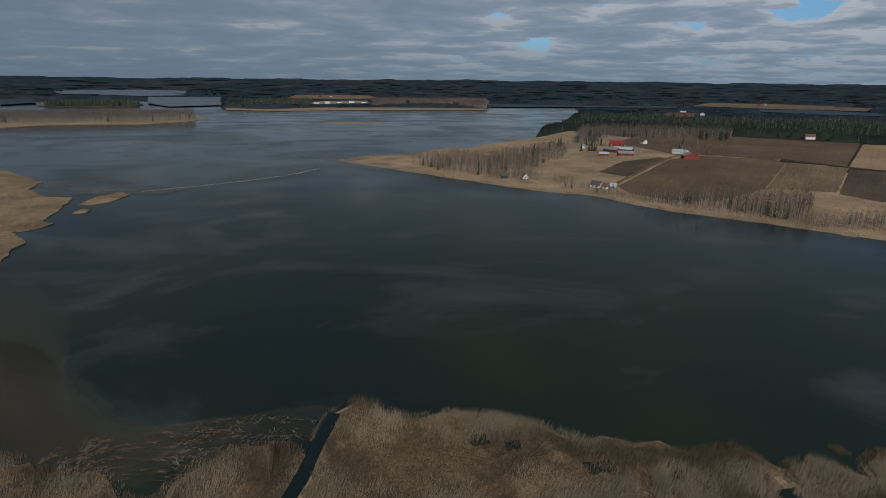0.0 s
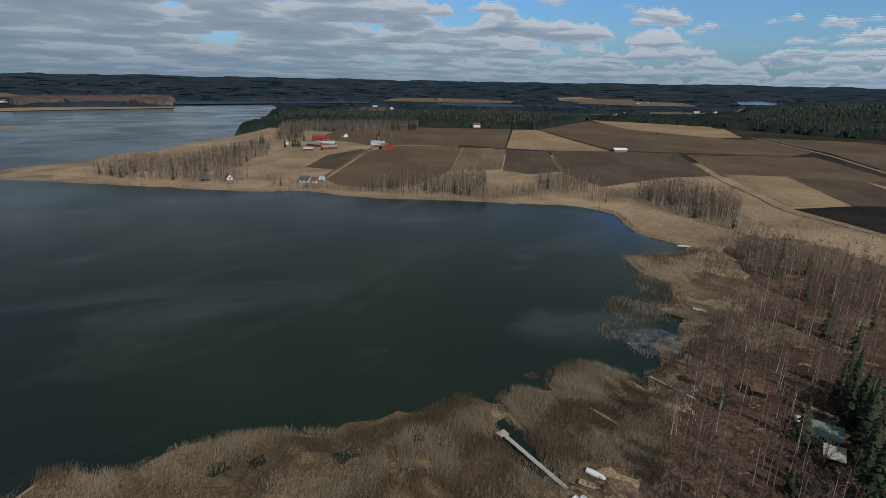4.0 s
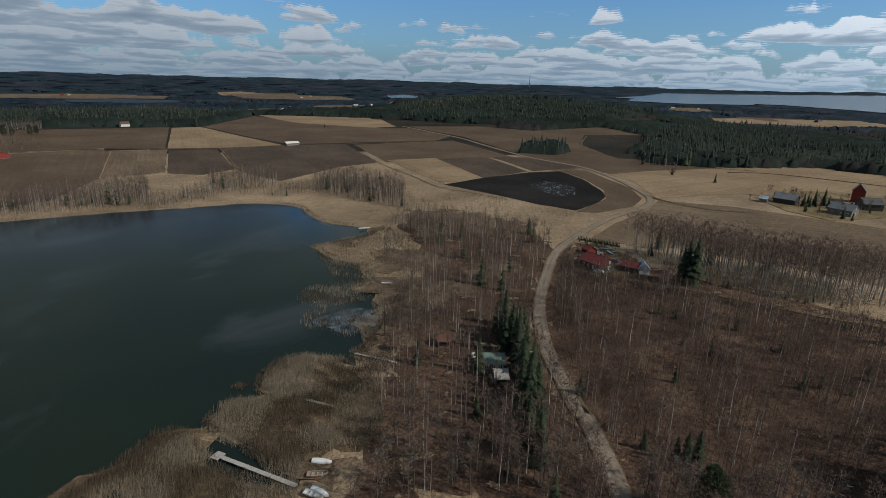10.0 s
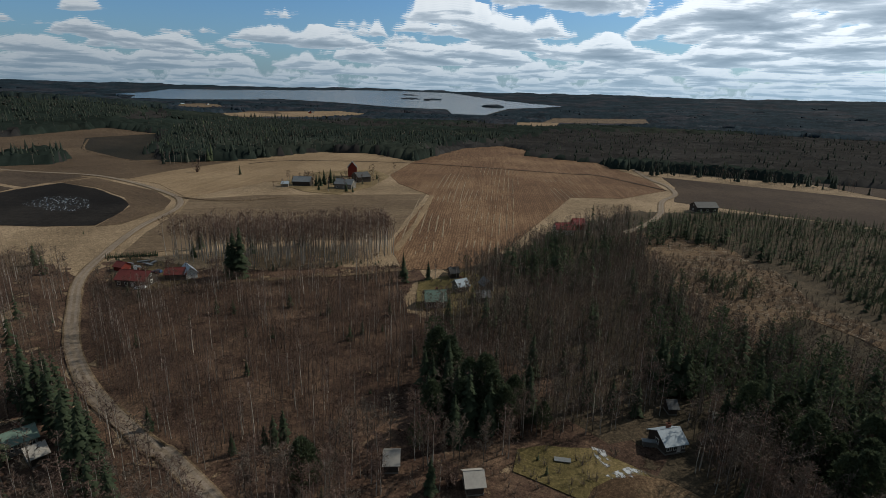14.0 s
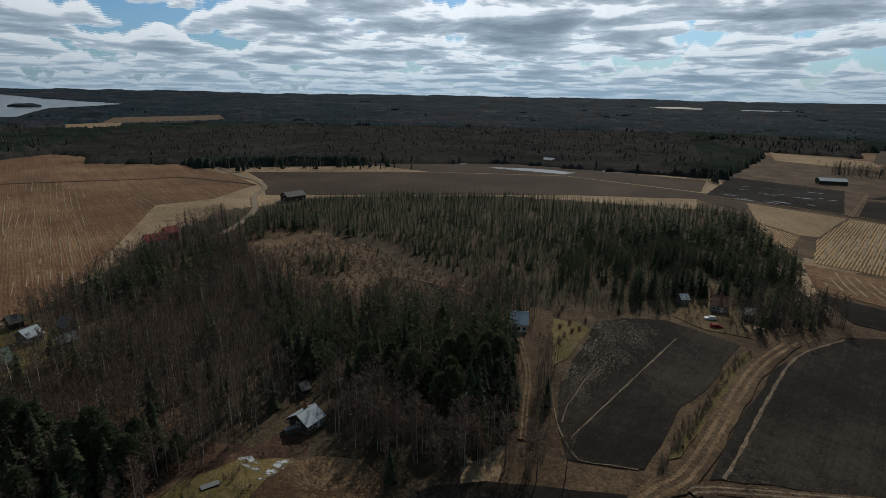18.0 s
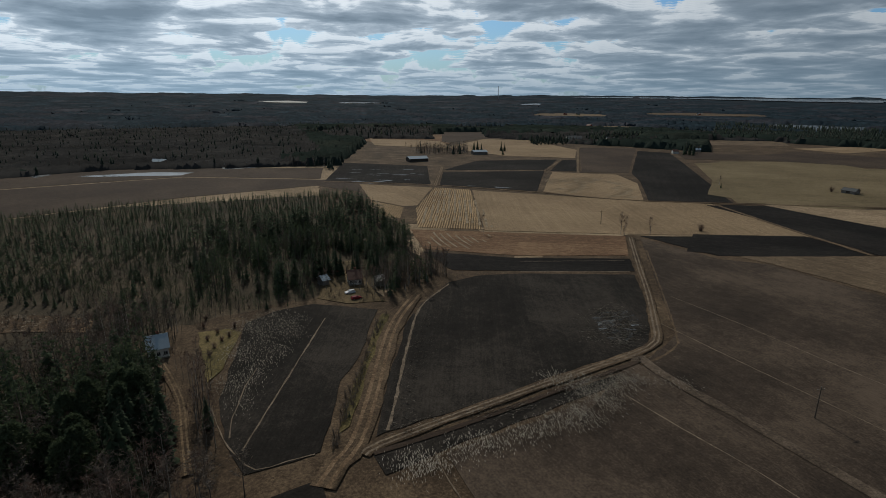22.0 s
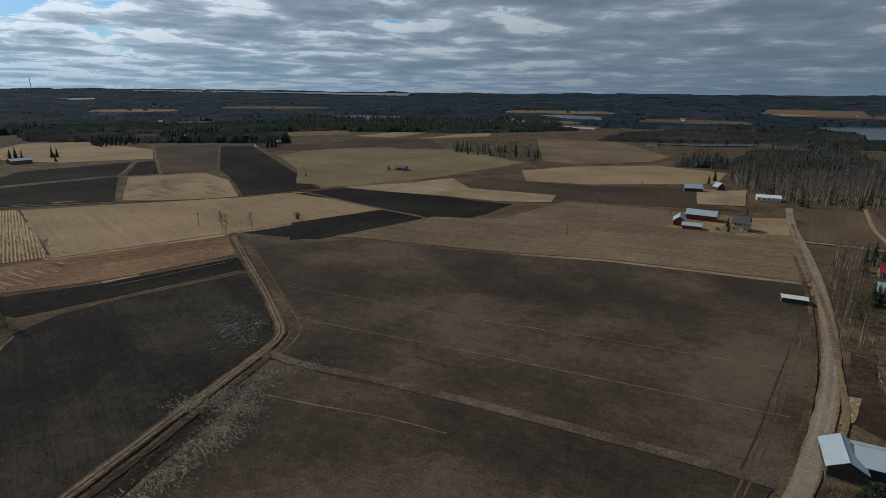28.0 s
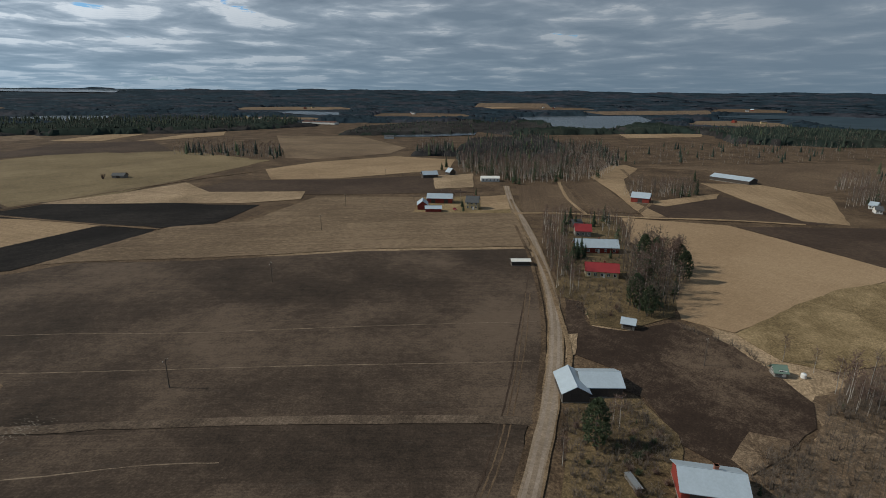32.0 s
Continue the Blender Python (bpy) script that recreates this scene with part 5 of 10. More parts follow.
ribbon("furrow", "rounded tractor track at the field corner", M_BROWN, 0.8, [(-85.9, -135.4), (-94.1, -138), (-104.2, -144.4), (-110.1, -152.5), (-133.6, -197.6), (-160, -249.9)])
ribbon("furrow", "pale furrow along the ploughed field", M_FURROW, 0.8, [(-44.7, -218), (-28, -194), (-18.4, -162.7), (-9, -126.2), (-6.6, -117.2)])
ribbon("farm_track", "pale field track", M_TRACK, 2.5, [(-283.2, -353.5), (-275.5, -284.2), (-270, -217.4)])
ribbon("farm_track", "pale field track", M_TRACK, 2.5, [(8.3, -519.1), (-83.9, -485.3), (-170.2, -428.2), (-241.3, -375.7), (-422.6, -311.9), (-493.6, -277.1)])
ribbon("farm_track", "pale field track", M_TRACK, 3.5, [(-90.2, -476.6), (-126, -610)])
ribbon("farm_track", "pale field track", M_TRACK, 3, [(-226.7, -552.6), (-297, -661)])
ribbon("farm_track", "pale field track", M_TRACK, 3, [(-257.4, -533.1), (-390, -808)])
ribbon("ditch", "weedy ditch along the brown field", M_SOIL, 0.5, [(-86.4, -14), (-101.5, -11.7), (-128.8, -9.1), (-161, -7.7), (-203.4, -5.5), (-245.4, -4)])
ribbon("ditch", "weedy roadside ditch", M_MARGIN, 1.6, [(-87.7, -6.4), (-104.9, -3.5), (-121.7, -1.5), (-146.7, 0.4), (-171.6, 1.1), (-210.9, -0.5), (-259.4, -4.9), (-318, -13.2)])
ribbon("farm_track", "narrow farm track on straw", M_TRACK, 2.5, [(-591.8, 90.1), (-430.3, 87.2), (-369.1, 67.8)])
ribbon("furrow", "pale furrow between soil strips", M_FURROW, 0.7, [(-80.9, -228), (-131.4, -218.2)])
ribbon("furrow", "pale furrow between soil strips", M_FURROW, 0.5, [(-86.7, -243.2), (-138, -234.3)])
floor_patch("forest_floor", "brown leaf litter and brushwood under trees", M_LITTER, [(261.5, 157.4), (293.4, 158.2), (290.6, 119.3), (296.4, 88), (262.2, 65.9), (222.9, 59.4), (184.9, 51.9), (159.4, 42.9), (136.1, 31.5), (116.7, 18.8), (100.8, 11.7), (68.9, 54.1), (86.7, 61.5), (104.5, 72.5), (121.1, 75.1), (149.9, 96), (181.6, 100.3), (230.9, 125.3)])
floor_patch("forest_floor", "brown leaf litter and brushwood under trees", M_FOREST_FLOOR, [(228.6, -90.7), (239.1, -127), (274.4, -181.1), (306, -263.9), (283.8, -334.3), (237.2, -378.7), (154.5, -424.6), (64.8, -437), (-14.7, -452.8), (-42.8, -315.9), (-30.1, -233.9), (-15.6, -208.3), (8.6, -206.3), (35.9, -197.3), (54.9, -186.8), (48.4, -149.3), (41.7, -104.8), (44.6, -80.8), (99.1, -48.8), (118, -38.9)])
floor_patch("forest_floor", "brown leaf litter and brushwood under trees", M_LITTER, [(235.9, 53), (230.4, 10.2), (222.9, -61.6), (176.6, -59.1), (142.1, -77.9), (113.3, -79.9), (104.7, -58), (100.1, -27.9), (104.6, -4.7), (121.1, 14.5), (146, 31.5), (156.4, 37.1)])
ribbon("ice_edge", "thin pale line of drifting ice on the lake", M_HULL, 0.5, [(-226.6, 396.6), (-211.3, 408.5), (-184.8, 429), (-160.4, 451.3), (-135.1, 481.8), (-119.7, 515.7)], afloat=True)
floor_patch("field_margin", "weedy brown margins between ploughed fields", M_MARGIN, [(14, -95.9), (8.4, -118.4), (-2.6, -143), (-15.9, -189.9), (-30.2, -205.6), (-47.3, -228.9), (-89.4, -246.4), (-168.5, -281.9), (-178.4, -278.4), (-192.9, -235.7), (-261.4, -214), (-232, -125.2), (-176.9, -74.5), (-102.4, -50), (-28.7, -60.3)])
floor_patch("forest_floor", "brown leaf litter and brushwood under trees", M_LITTER, [(100.9, 8.4), (115.3, -2), (116.1, -18.7), (104.2, -73.9), (87.8, -86.4), (68.1, -70.3), (81.1, -22.3)])
floor_patch("field_margin", "weedy brown roadside margins and yards", M_MARGIN, [(-71.3, -8.5), (-111.1, -5.6), (-270, -3.5), (-420.9, -19.6), (-422.2, -13), (-322.7, 11.6), (-291.3, 51.1), (-190.9, 54), (-134.1, 70), (-119.6, 94.3), (-83.1, 61.3)])
floor_patch("field_margin", "weedy brown margins and shrub ground by the small field", M_MARGIN, [(34.5, -86.1), (55.4, -145.5), (61.3, -192.9), (36.8, -201.9), (11.1, -213.6), (-15.6, -209.4), (-41.8, -268.8), (-74.3, -333.9), (-95, -283.4), (-55.3, -133.3)])
ribbon("furrow", "thin pale straw line along dark soil", M_FURROW, 0.3, [(37.3, -136.1), (32, -121.8), (28, -114.6), (23.3, -108.8), (16.6, -110.3), (10.7, -111.7)])
field("ploughed_field", "dark strip of ploughed soil below sparse birches", M_BLACK, [(52, -80.1), (49.5, -85.2), (39.4, -92.2), (28.2, -96.4), (9.5, -102.8), (7.9, -90.3), (46.3, -70.3)], rows=-152)
floor_patch("field_margin", "brown rough grassland between fields", M_MARGIN, [(-447, -583), (-727, -927), (-825, -817), (-928, -629), (-1176, -486), (-1656, -605), (-1701, -471), (-1123, -134), (-1024, -48), (-1108, 167), (-1135, 383), (-1052, 646), (-334.1, 214), (-233, -320.2)])
floor_patch("field_margin", "brown rough grassland between fields", M_MARGIN, [(10.8, -479.8), (-14, -672), (-76, -1025), (-236, -1154), (-416, -870), (-489, -802), (-545, -723), (-779, -581), (-770, -437), (-385, -214), (11.2, -352.7)])
floor_patch("field_margin", "pale dry grass round the north farm", M_GROUND, [(45, 711), (143, 833), (219, 950), (307, 811), (458, 871), (266, 704), (141.8, 493.3), (77.9, 469.7), (40.5, 481.1), (0.9, 505.1), (-31.6, 544.2)])
floor_patch("forest_floor", "brown leaf litter and weeds along the road", M_LITTER, [(227.4, 63.9), (252.9, 64), (279.5, 51.9), (248.7, 1.2), (239, -52.6), (232.9, -72.6), (209.4, -75.3), (176.6, -59.1), (142.1, -77.9), (100.1, -27.9), (100.1, 6.3), (124.4, 23.8), (162.1, 44.7)])
floor_patch("field_margin", "pale dry grass on the low spit", M_GROUND, [(-80.8, 568.3), (-39, 607), (6, 657), (48, 666), (112, 726), (142, 777), (200, 866), (185, 700), (62.4, 517.1), (-25.1, 525.5)])
floor_patch("grass_clearing", "dry tan grass between bare birches", M_BRUSHLAND, [(299.0, 174.2), (315.3, 131.0), (302.1, 86.4), (273.2, 84.4), (269.4, 110.4), (244.8, 131.3)])
floor_patch("grass_clearing", "dry tan grass between bare birches", M_BRUSHLAND, [(180.7, 121.9), (190.4, 97.7), (195.3, 79.2), (181.7, 75.0), (162.9, 93.3), (158.7, 106.2)])
floor_patch("grass_clearing", "dry tan grass between bare birches", M_BRUSHLAND, [(214.4, 141.0), (228.0, 121.7), (219.7, 100.6), (199.6, 108.0), (187.9, 122.7)])
floor_patch("grass_clearing", "dry tan grass between bare birches", M_BRUSHLAND, [(135.2, 95.0), (142.3, 82.5), (136.3, 74.8), (126.8, 78.4), (125.9, 88.0)])
floor_patch("grass_clearing", "dry tan grass between bare birches", M_BRUSHLAND, [(78.4, 71.4), (83.6, 60.9), (80.6, 56.2), (73.6, 60.3), (72.1, 68.7)])
floor_patch("grass_clearing", "dry tan grass between bare birches", M_BRUSHLAND, [(212.8, 97.1), (234.2, 75.2), (215.5, 70.4), (200.3, 83.8)])
floor_patch("forest_floor", "brown leaf litter and brushwood under trees", M_LITTER, [(101.7, 42.2), (110.1, -20.0), (85.1, -16.7), (79.3, 34.0)])
floor_patch("reed_bed", "wet matted reed litter under standing reeds", M_WETREED, [(93.8, 100.4), (100.0, 90.7), (113.9, 74.4), (99.4, 64.1), (85.5, 61.7), (84.0, 73.6)])
floor_patch("lawn", "mossy yellow-green lawn beside the barn", M_LAWN, [(-103.5, 5.5), (-107.3, 13.8), (-113.5, 17.2), (-109.9, 27.0), (-104.3, 27.3), (-97.5, 20.3), (-95.9, 8.3)])
floor_patch("lawn", "pale dry grass edge of the garden field", M_GROUND, [(-131.3, 14.5), (-125.1, 27.4), (-116.8, 29.3), (-112.8, 31.5), (-111.4, 29.0), (-119.9, 22.9), (-127, 12)])
floor_patch("lawn", "pale dry grass beside the garden shed", M_GROUND, [(-194.8, 16.7), (-189.8, 31.5), (-175.4, 31.5), (-171.1, 24.9), (-176.1, 17.8)])
floor_patch("lawn", "pale dry grass bank at the end of the garden", M_GROUND, [(-170.4, 81.8), (-157.7, 83.4), (-135.6, 79.9), (-117.5, 66.9), (-113.8, 60.0), (-122.8, 67.2), (-136.8, 72.2), (-154.9, 74.7)])
field("lawn", "rough pale grass corner of the garden", M_BRUSHLAND, [(-119.2, 49.0), (-117.1, 57.2), (-111.5, 54.6), (-102.8, 43.6), (-107.7, 41.2)])
field("lawn", "tan grass edge between road and garden", M_GROUND, [(-166.9, 8.3), (-168.2, 12.5), (-152.7, 10.5), (-149.8, 7.4)])
floor_patch("lawn", "yellow dry grass between the cottages", M_GROUND, [(175.5, -62), (181, -76), (187, -94), (205, -96), (215, -84), (212, -70), (198, -60), (186, -58)])
far_isle(3772, -999, 45, 54)
far_isle(3866, -1248, 73, 87)
far_isle(2481, -1251, 26, 32)
far_isle(3383, -1265, 49, 59)
far_isle(3624, -967, 59, 71)
far_isle(3442, -1103, 84, 100)
far_isle(3307, -1180, 22, 27)
far_isle(2479, -1232, 58, 70)
floor_patch("field_margin", "sunlit dry grass with pale brush", M_BRUSHLAND, [(-101.6, 38.8), (-112.2, 54.2), (-123.1, 66.3), (-139.5, 72.7), (-164.9, 104.3), (-168.9, 127.1), (-84.7, 71.1), (-78.6, 35)])
SHOAL = np.array([(-260.2, 225.3), (-168.7, 206.9), (-130.9, 174.4), (-111.7, 142.6), (-83.3, 117.4), (-60.2, 107.6), (-51.5, 116.7), (-32.7, 122), (-26.2, 118.8), (-29.3, 107), (-40.8, 105.6), (-49.1, 103.1), (-52.6, 99.2), (-56.3, 93.8), (-56.6, 88.7), (-64.6, 88.6), (-70.3, 93.3), (-86.2, 95.5), (-97.8, 99.5), (-131.2, 101.4)])
for k in range(5):
    q = SHOAL + (SHOAL.mean(0) + (-12, -14) - SHOAL) * (0.13 * k)
    ice("shallows", "brown muddy shallows along the reeds", M_SHALLOW, [tuple(v) for v in q])
ice("shallows", "pale silt shallows off the reed marsh", M_SILT, [(-327.7, 424.5), (-276.7, 445.4), (-198.0, 407.9), (-204.6, 386.2), (-260.7, 383.4), (-282.9, 368.6)])
ice("shallows", "pale sand shallows off the spit", M_SILT, [(-163.1, 597.9), (-121.3, 625.3), (-56.0, 625.3), (-30.7, 642.7), (-25.2, 526.0), (-46.3, 514.2), (-83.3, 544.4)])
ice("reed_stubble", "broken brown reed stubble in shallow water", M_REEDSTUB, [(-82.3, 95.2), (-76.9, 104.2), (-67.6, 111.8), (-54.3, 116.6), (-47.5, 113.2), (-46.1, 105.7), (-53.8, 99.2), (-57.3, 93.5), (-68.5, 93.3)])
ice("reed_stubble", "broken brown reed stubble in shallow water", M_REEDSTUB, [(100.6, 106.9), (109.5, 105.7), (119, 93.4), (117.6, 79.7), (113.2, 82.7), (113.6, 90.2), (113.1, 97.5), (107.9, 104.2)])
ice("ice_sheet", "thin pale grey melting ice on the water", M_ICE, [(134.4, 115.6), (144, 113), (150, 102.2), (145.3, 90.7), (135.8, 92.3), (132.2, 103.7)])
ribbon("tractor_track", "thin pale tractor track across brown soil", M_FURROW, 0.34, [(-110.2, -161.6), (-116.2, -134.5), (-122.7, -106.9), (-132.3, -65.8), (-140.1, -29.1), (-146.1, -3)])
ribbon("tractor_track", "thin pale tractor track across brown soil", M_FURROW, 0.34, [(-130.4, -185.4), (-138, -156.9), (-146, -117.1), (-159.2, -68.5), (-168.2, -33.7), (-176, -1.2)])
ribbon("tractor_track", "thin tractor track beside the road", M_BROWN, 0.4, [(-86.6, -12.9), (-101.7, -10.4), (-126, -8.2), (-161.2, -6.4), (-203.4, -5.5)])
ribbon("tractor_track", "thin tractor track beside the road", M_BROWN, 0.4, [(-86.8, -11.5), (-101.9, -8.9), (-126.3, -6.7), (-161.5, -4.7), (-203.7, -3.7)])
ribbon("tractor_track", "thin pale tractor track across dark soil", M_FURROW, 0.34, [(-70.9, -124), (-76.6, -106.2), (-83.9, -85.8), (-87.5, -70.2)])
ribbon("tractor_track", "thin pale tractor track across dark soil", M_FURROW, 0.34, [(-16.3, -106.6), (-16.9, -98.9), (-18.4, -91.3)])
field("rough_grassland", "rough pale grassland between black fields", M_GROUND, [(-317.4, -348.6), (-361.8, -322.4), (-421.6, -301.8), (-384.3, -256.6), (-401.7, -183.6), (-370.4, -174.1), (-348.6, -208.5), (-341.3, -251.2), (-328.3, -299.8)])
field("stubble_field", "pale stubble strip with curved rows by the red barn", M_STRAW, [(-528.0, 51.9), (-610.2, 79.3), (-630.6, 99.1), (-597.7, 107.6), (-516.9, 80.6), (-411.3, 71.0), (-361.3, 83.3), (-357.2, 69.5), (-444.7, 62.9)], rows=60)
field("grass_strip", "pale dry grass strip behind the red barn", M_STRAW, [(-407.9, 78.7), (-442.3, 124.0), (-458.1, 146.9), (-435.4, 137.8), (-395.9, 90.8)])
ribbon("headland", "pale grassy headland between fields", M_STRAW, 3.2, [(-352.0, -15.5), (-358.4, 18.6), (-354.6, 65.8), (-357.4, 117.0), (-353.9, 164.9)])
ribbon("headland", "pale grassy headland between fields", M_STRAW, 2.2, [(-491.8, 20.2), (-414.2, 23.3), (-355.9, 32.4)])
ribbon("headland", "pale worn road verge", M_TRACK, 1.6, [(-134.0, 6.4), (-154.4, 8.8), (-190.1, 6.6), (-243.2, 1.8), (-316.1, -9.1), (-401.5, -19.6)])
field("yard", "pale dry yard by the barns", M_GROUND, [(-504.7, -98.3), (-527.1, -61.5), (-447.6, -52.9), (-434.3, -83.2)])
field("stubble_field", "small pale stubble plot by the road", M_STRAW, [(-407, -43.4), (-418.6, -23.3), (-365.9, -18.3), (-356.2, -37.3)], rows=120)


# ---- buildings and small things ----
WOODS, REEDS = [], []
YARDS = [(188, -76, 8.5), (199, -80, 9), (201, -70, 7), (58, -166, 8), (48, -170, 6)]        # open ground round buildings


def wood(kind, poly):
    WOODS.append((kind, np.array(poly)))


def reeds(poly, dense):
    REEDS.append((np.array(poly), dense))


def box(bm, lo, hi):
    """A box between two corners, with slightly worn edges."""
    m = bmesh.ops.create_cube(bm, size=1)["verts"]
    for v in m:
        v.co = Vector([(a + b) / 2 + c * (b - a) for a, b, c in zip(lo, hi, v.co)])
    return m


def rod(bm, a, b, r0, r1=None, sides=6):
    """A tapered round bar from a to b."""
    a, b = Vector(a), Vector(b)
    turn = (b - a).to_track_quat("Z", "Y").to_matrix()
    rings = []
    for p, r in ((a, r0), (b, r1 if r1 is not None else r0)):
        rings.append([bm.verts.new(p + turn @ Vector((r * math.cos(i * 2 * math.pi / sides), r * math.sin(i * 2 * math.pi / sides), 0))) for i in range(sides)])
    for i in range(sides):
        j = (i + 1) % sides
        bm.faces.new((rings[0][i], rings[0][j], rings[1][j], rings[1][i]))
    bm.faces.new(rings[0][::-1]), bm.faces.new(rings[1])


def stand(name, label, category, x, y, turn=0.0, group=""):
    """The empty base of a thing, on the ground."""
    ob = new(name)
    ob.matrix_basis = pose(x, y, float(terrain(x, y)) + 0.05, 0, 0, turn)
    return tagged(ob, label, category, group)


def window(parent, x, y, z, w, h, face):
    """A casement with a white frame and a dark pane; face is the way that it looks: 0 -y, 1 +y, 2 -x, 3 +x."""
    bm = bmesh.new()
    s = 0.12
    along = face < 2
    out = (-1 if face in (0, 2) else 1) * 0.06

    def bar(a0, a1, z0, z1):
        if along:
            box(bm, (x + a0, y - 0.04 + out, z + z0), (x + a1, y + 0.04 + out, z + z1))
        else:
            box(bm, (x - 0.04 + out, y + a0, z + z0), (x + 0.04 + out, y + a1, z + z1))
    bar(-w / 2 - s, w / 2 + s, -s, 0), bar(-w / 2 - s, w / 2 + s, h, h + s)
    bar(-w / 2 - s, -w / 2, 0, h), bar(w / 2, w / 2 + s, 0, h), bar(-0.04, 0.04, 0, h)
    frame_ob = part("window", bm, M_WHITE, parent)
    bm = bmesh.new()
    if along:
        box(bm, (x - w / 2, y - 0.02 + out * 0.4, z), (x + w / 2, y + 0.02 + out * 0.4, z + h))
    else:
        box(bm, (x - 0.02 + out * 0.4, y - w / 2, z), (x + 0.02 + out * 0.4, y + w / 2, z + h))
    part("pane", bm, M_PANE, frame_ob, "dark window pane")


def gabled(parent, x0, x1, y0, y1, h, rise, wall, roof, lip=0.5, cross=False, z0=0.0):
    """Walls with gables, and a ridged roof of two thick slopes with ridge cap and eaves."""
    if cross:
        prof, length = [(x0, h), ((x0 + x1) / 2, h + rise), (x1, h)], (y0, y1)
    else:
        prof, length = [(y0, h), ((y0 + y1) / 2, h + rise), (y1, h)], (x0, x1)

    def at(a, along, z):
        return (a, along, z) if cross else (along, a, z)
    bm = bmesh.new()
    ends = []
    for along in length:
        ends.append([bm.verts.new(at(*q)) for q in ((prof[0][0], along, z0), (prof[2][0], along, z0), (prof[2][0], along, h), (prof[1][0], along, h + rise), (prof[0][0], along, h))])
    for i in range(5):
        j = (i + 1) % 5
        bm.faces.new((ends[0][i], ends[0][j], ends[1][j], ends[1][i]))
    bm.faces.new(ends[0][::-1]), bm.faces.new(ends[1])
    bmesh.ops.recalc_face_normals(bm, faces=bm.faces)
    part("wall", bm, wall, parent)
    half = (prof[2][0] - prof[0][0]) / 2
    k = rise / half
    bm = bmesh.new()
    a0, a1 = length[0] - lip, length[1] + lip
    for s in (-1, 1):
        mid, out = prof[1][0], prof[1][0] + s * (half + lip)
        top, low = h + rise + 0.12, h - lip * k + 0.12
        ring = [bm.verts.new(at(a, l, z)) for l in (a0, a1) for a, z in ((mid, top), (out, low), (out, low - 0.14), (mid, top - 0.14))]
        for f in ((0, 1, 5, 4), (1, 2, 6, 5), (2, 3, 7, 6), (3, 0, 4, 7), (0, 3, 2, 1), (4, 5, 6, 7)):
            bm.faces.new([ring[i] for i in f])
    rod(bm, at(prof[1][0], a0, h + rise + 0.14), at(prof[1][0], a1, h + rise + 0.14), 0.09, sides=5)
    bmesh.ops.recalc_face_normals(bm, faces=bm.faces)
    return part("roof", bm, roof, parent)


def house(name, label, p, q, deep, h, rise, wall, roof, win=0, chimney=0, door=0, cross=False, base=True, group=""):
    """A building whose long near side runs from p to q; deep is its depth away from the eye."""
    a, b = np.array(p), np.array(q)
    long = max(1.5, float(np.linalg.norm(b - a)))
    u = (b - a) / max(np.linalg.norm(b - a), 1e-6)
    n = np.array([-u[1], u[0]])
    c = (a + b) / 2
    if n @ c < 0:
        n, u = -n, -u
    mid = c + n * deep / 2
    ob = stand(name, label, name.split("_")[-1], mid[0], mid[1], math.degrees(math.atan2(u[1], u[0])), group)
    YARDS.append((mid[0], mid[1], max(long, deep) * 0.62 + 2))
    x, y = long / 2, deep / 2
    if base:
        bm = bmesh.new()
        box(bm, (-x - 0.1, -y - 0.1, -0.4), (x + 0.1, y + 0.1, 0.35))
        part("foundation", bm, M_GREYWOOD, ob)
    top = gabled(ob, -x, x, -y, y, h, rise, wall, roof, cross=cross, z0=0.3)
    if chimney:
        for i in range(chimney):
            bm = bmesh.new()
            cx = (i - (chimney - 1) / 2) * long * 0.4 + long * 0.08
            box(bm, (cx - 0.4, 0.25, h + rise * 0.4), (cx + 0.4, 1.05, h + rise + 0.9))
            box(bm, (cx - 0.5, 0.15, h + rise + 0.75), (cx + 0.5, 1.15, h + rise + 0.9))
            part("chimney", bm, M_BRICK, ob)
    spots = [(i + 0.5) / win * long - x for i in range(win)]
    for i, wx in enumerate(spots):
        for face, wy in ((0, -y), (1, y)):
            window(ob, wx, wy, 1.1 if h < 4.5 else 1.3, 1.1, 1.2, face)
            if h > 4.8:
                window(ob, wx, wy, 3.9, 1.1, 1.2, face)
    if win:
        for face, wx in ((2, -x), (3, x)):
            window(ob, wx, 0.0, 1.1, 1.1, 1.2, face)
            if rise > 2.0:
                window(ob, wx, 0.0, h + 0.3, 0.9, 1.0, face)
    if door:
        for i in range(door):
            w, dh = (1.0, 2.1) if win else (3.0, min(3.0, h - 0.4))
            dx = (i + 0.5) / door * long - x + (0.9 if win else 0)
            bm = bmesh.new()
            box(bm, (dx - w / 2, -y - 0.09, 0.05), (dx + w / 2, -y + 0.03, dh))
            box(bm, (dx - w / 2 - 0.1, -y - 0.12, dh), (dx + w / 2 + 0.1, -y + 0.03, dh + 0.12))
            d = part("door", bm, M_WHITE if win else M_DARKWOOD, ob)
            bm = bmesh.new()
            rod(bm, (dx + w * 0.38, -y - 0.14, 1.0), (dx + w * 0.38, -y - 0.14, 1.25), 0.03)
            part("handle", bm, M_DARKWOOD, d)
    return ob


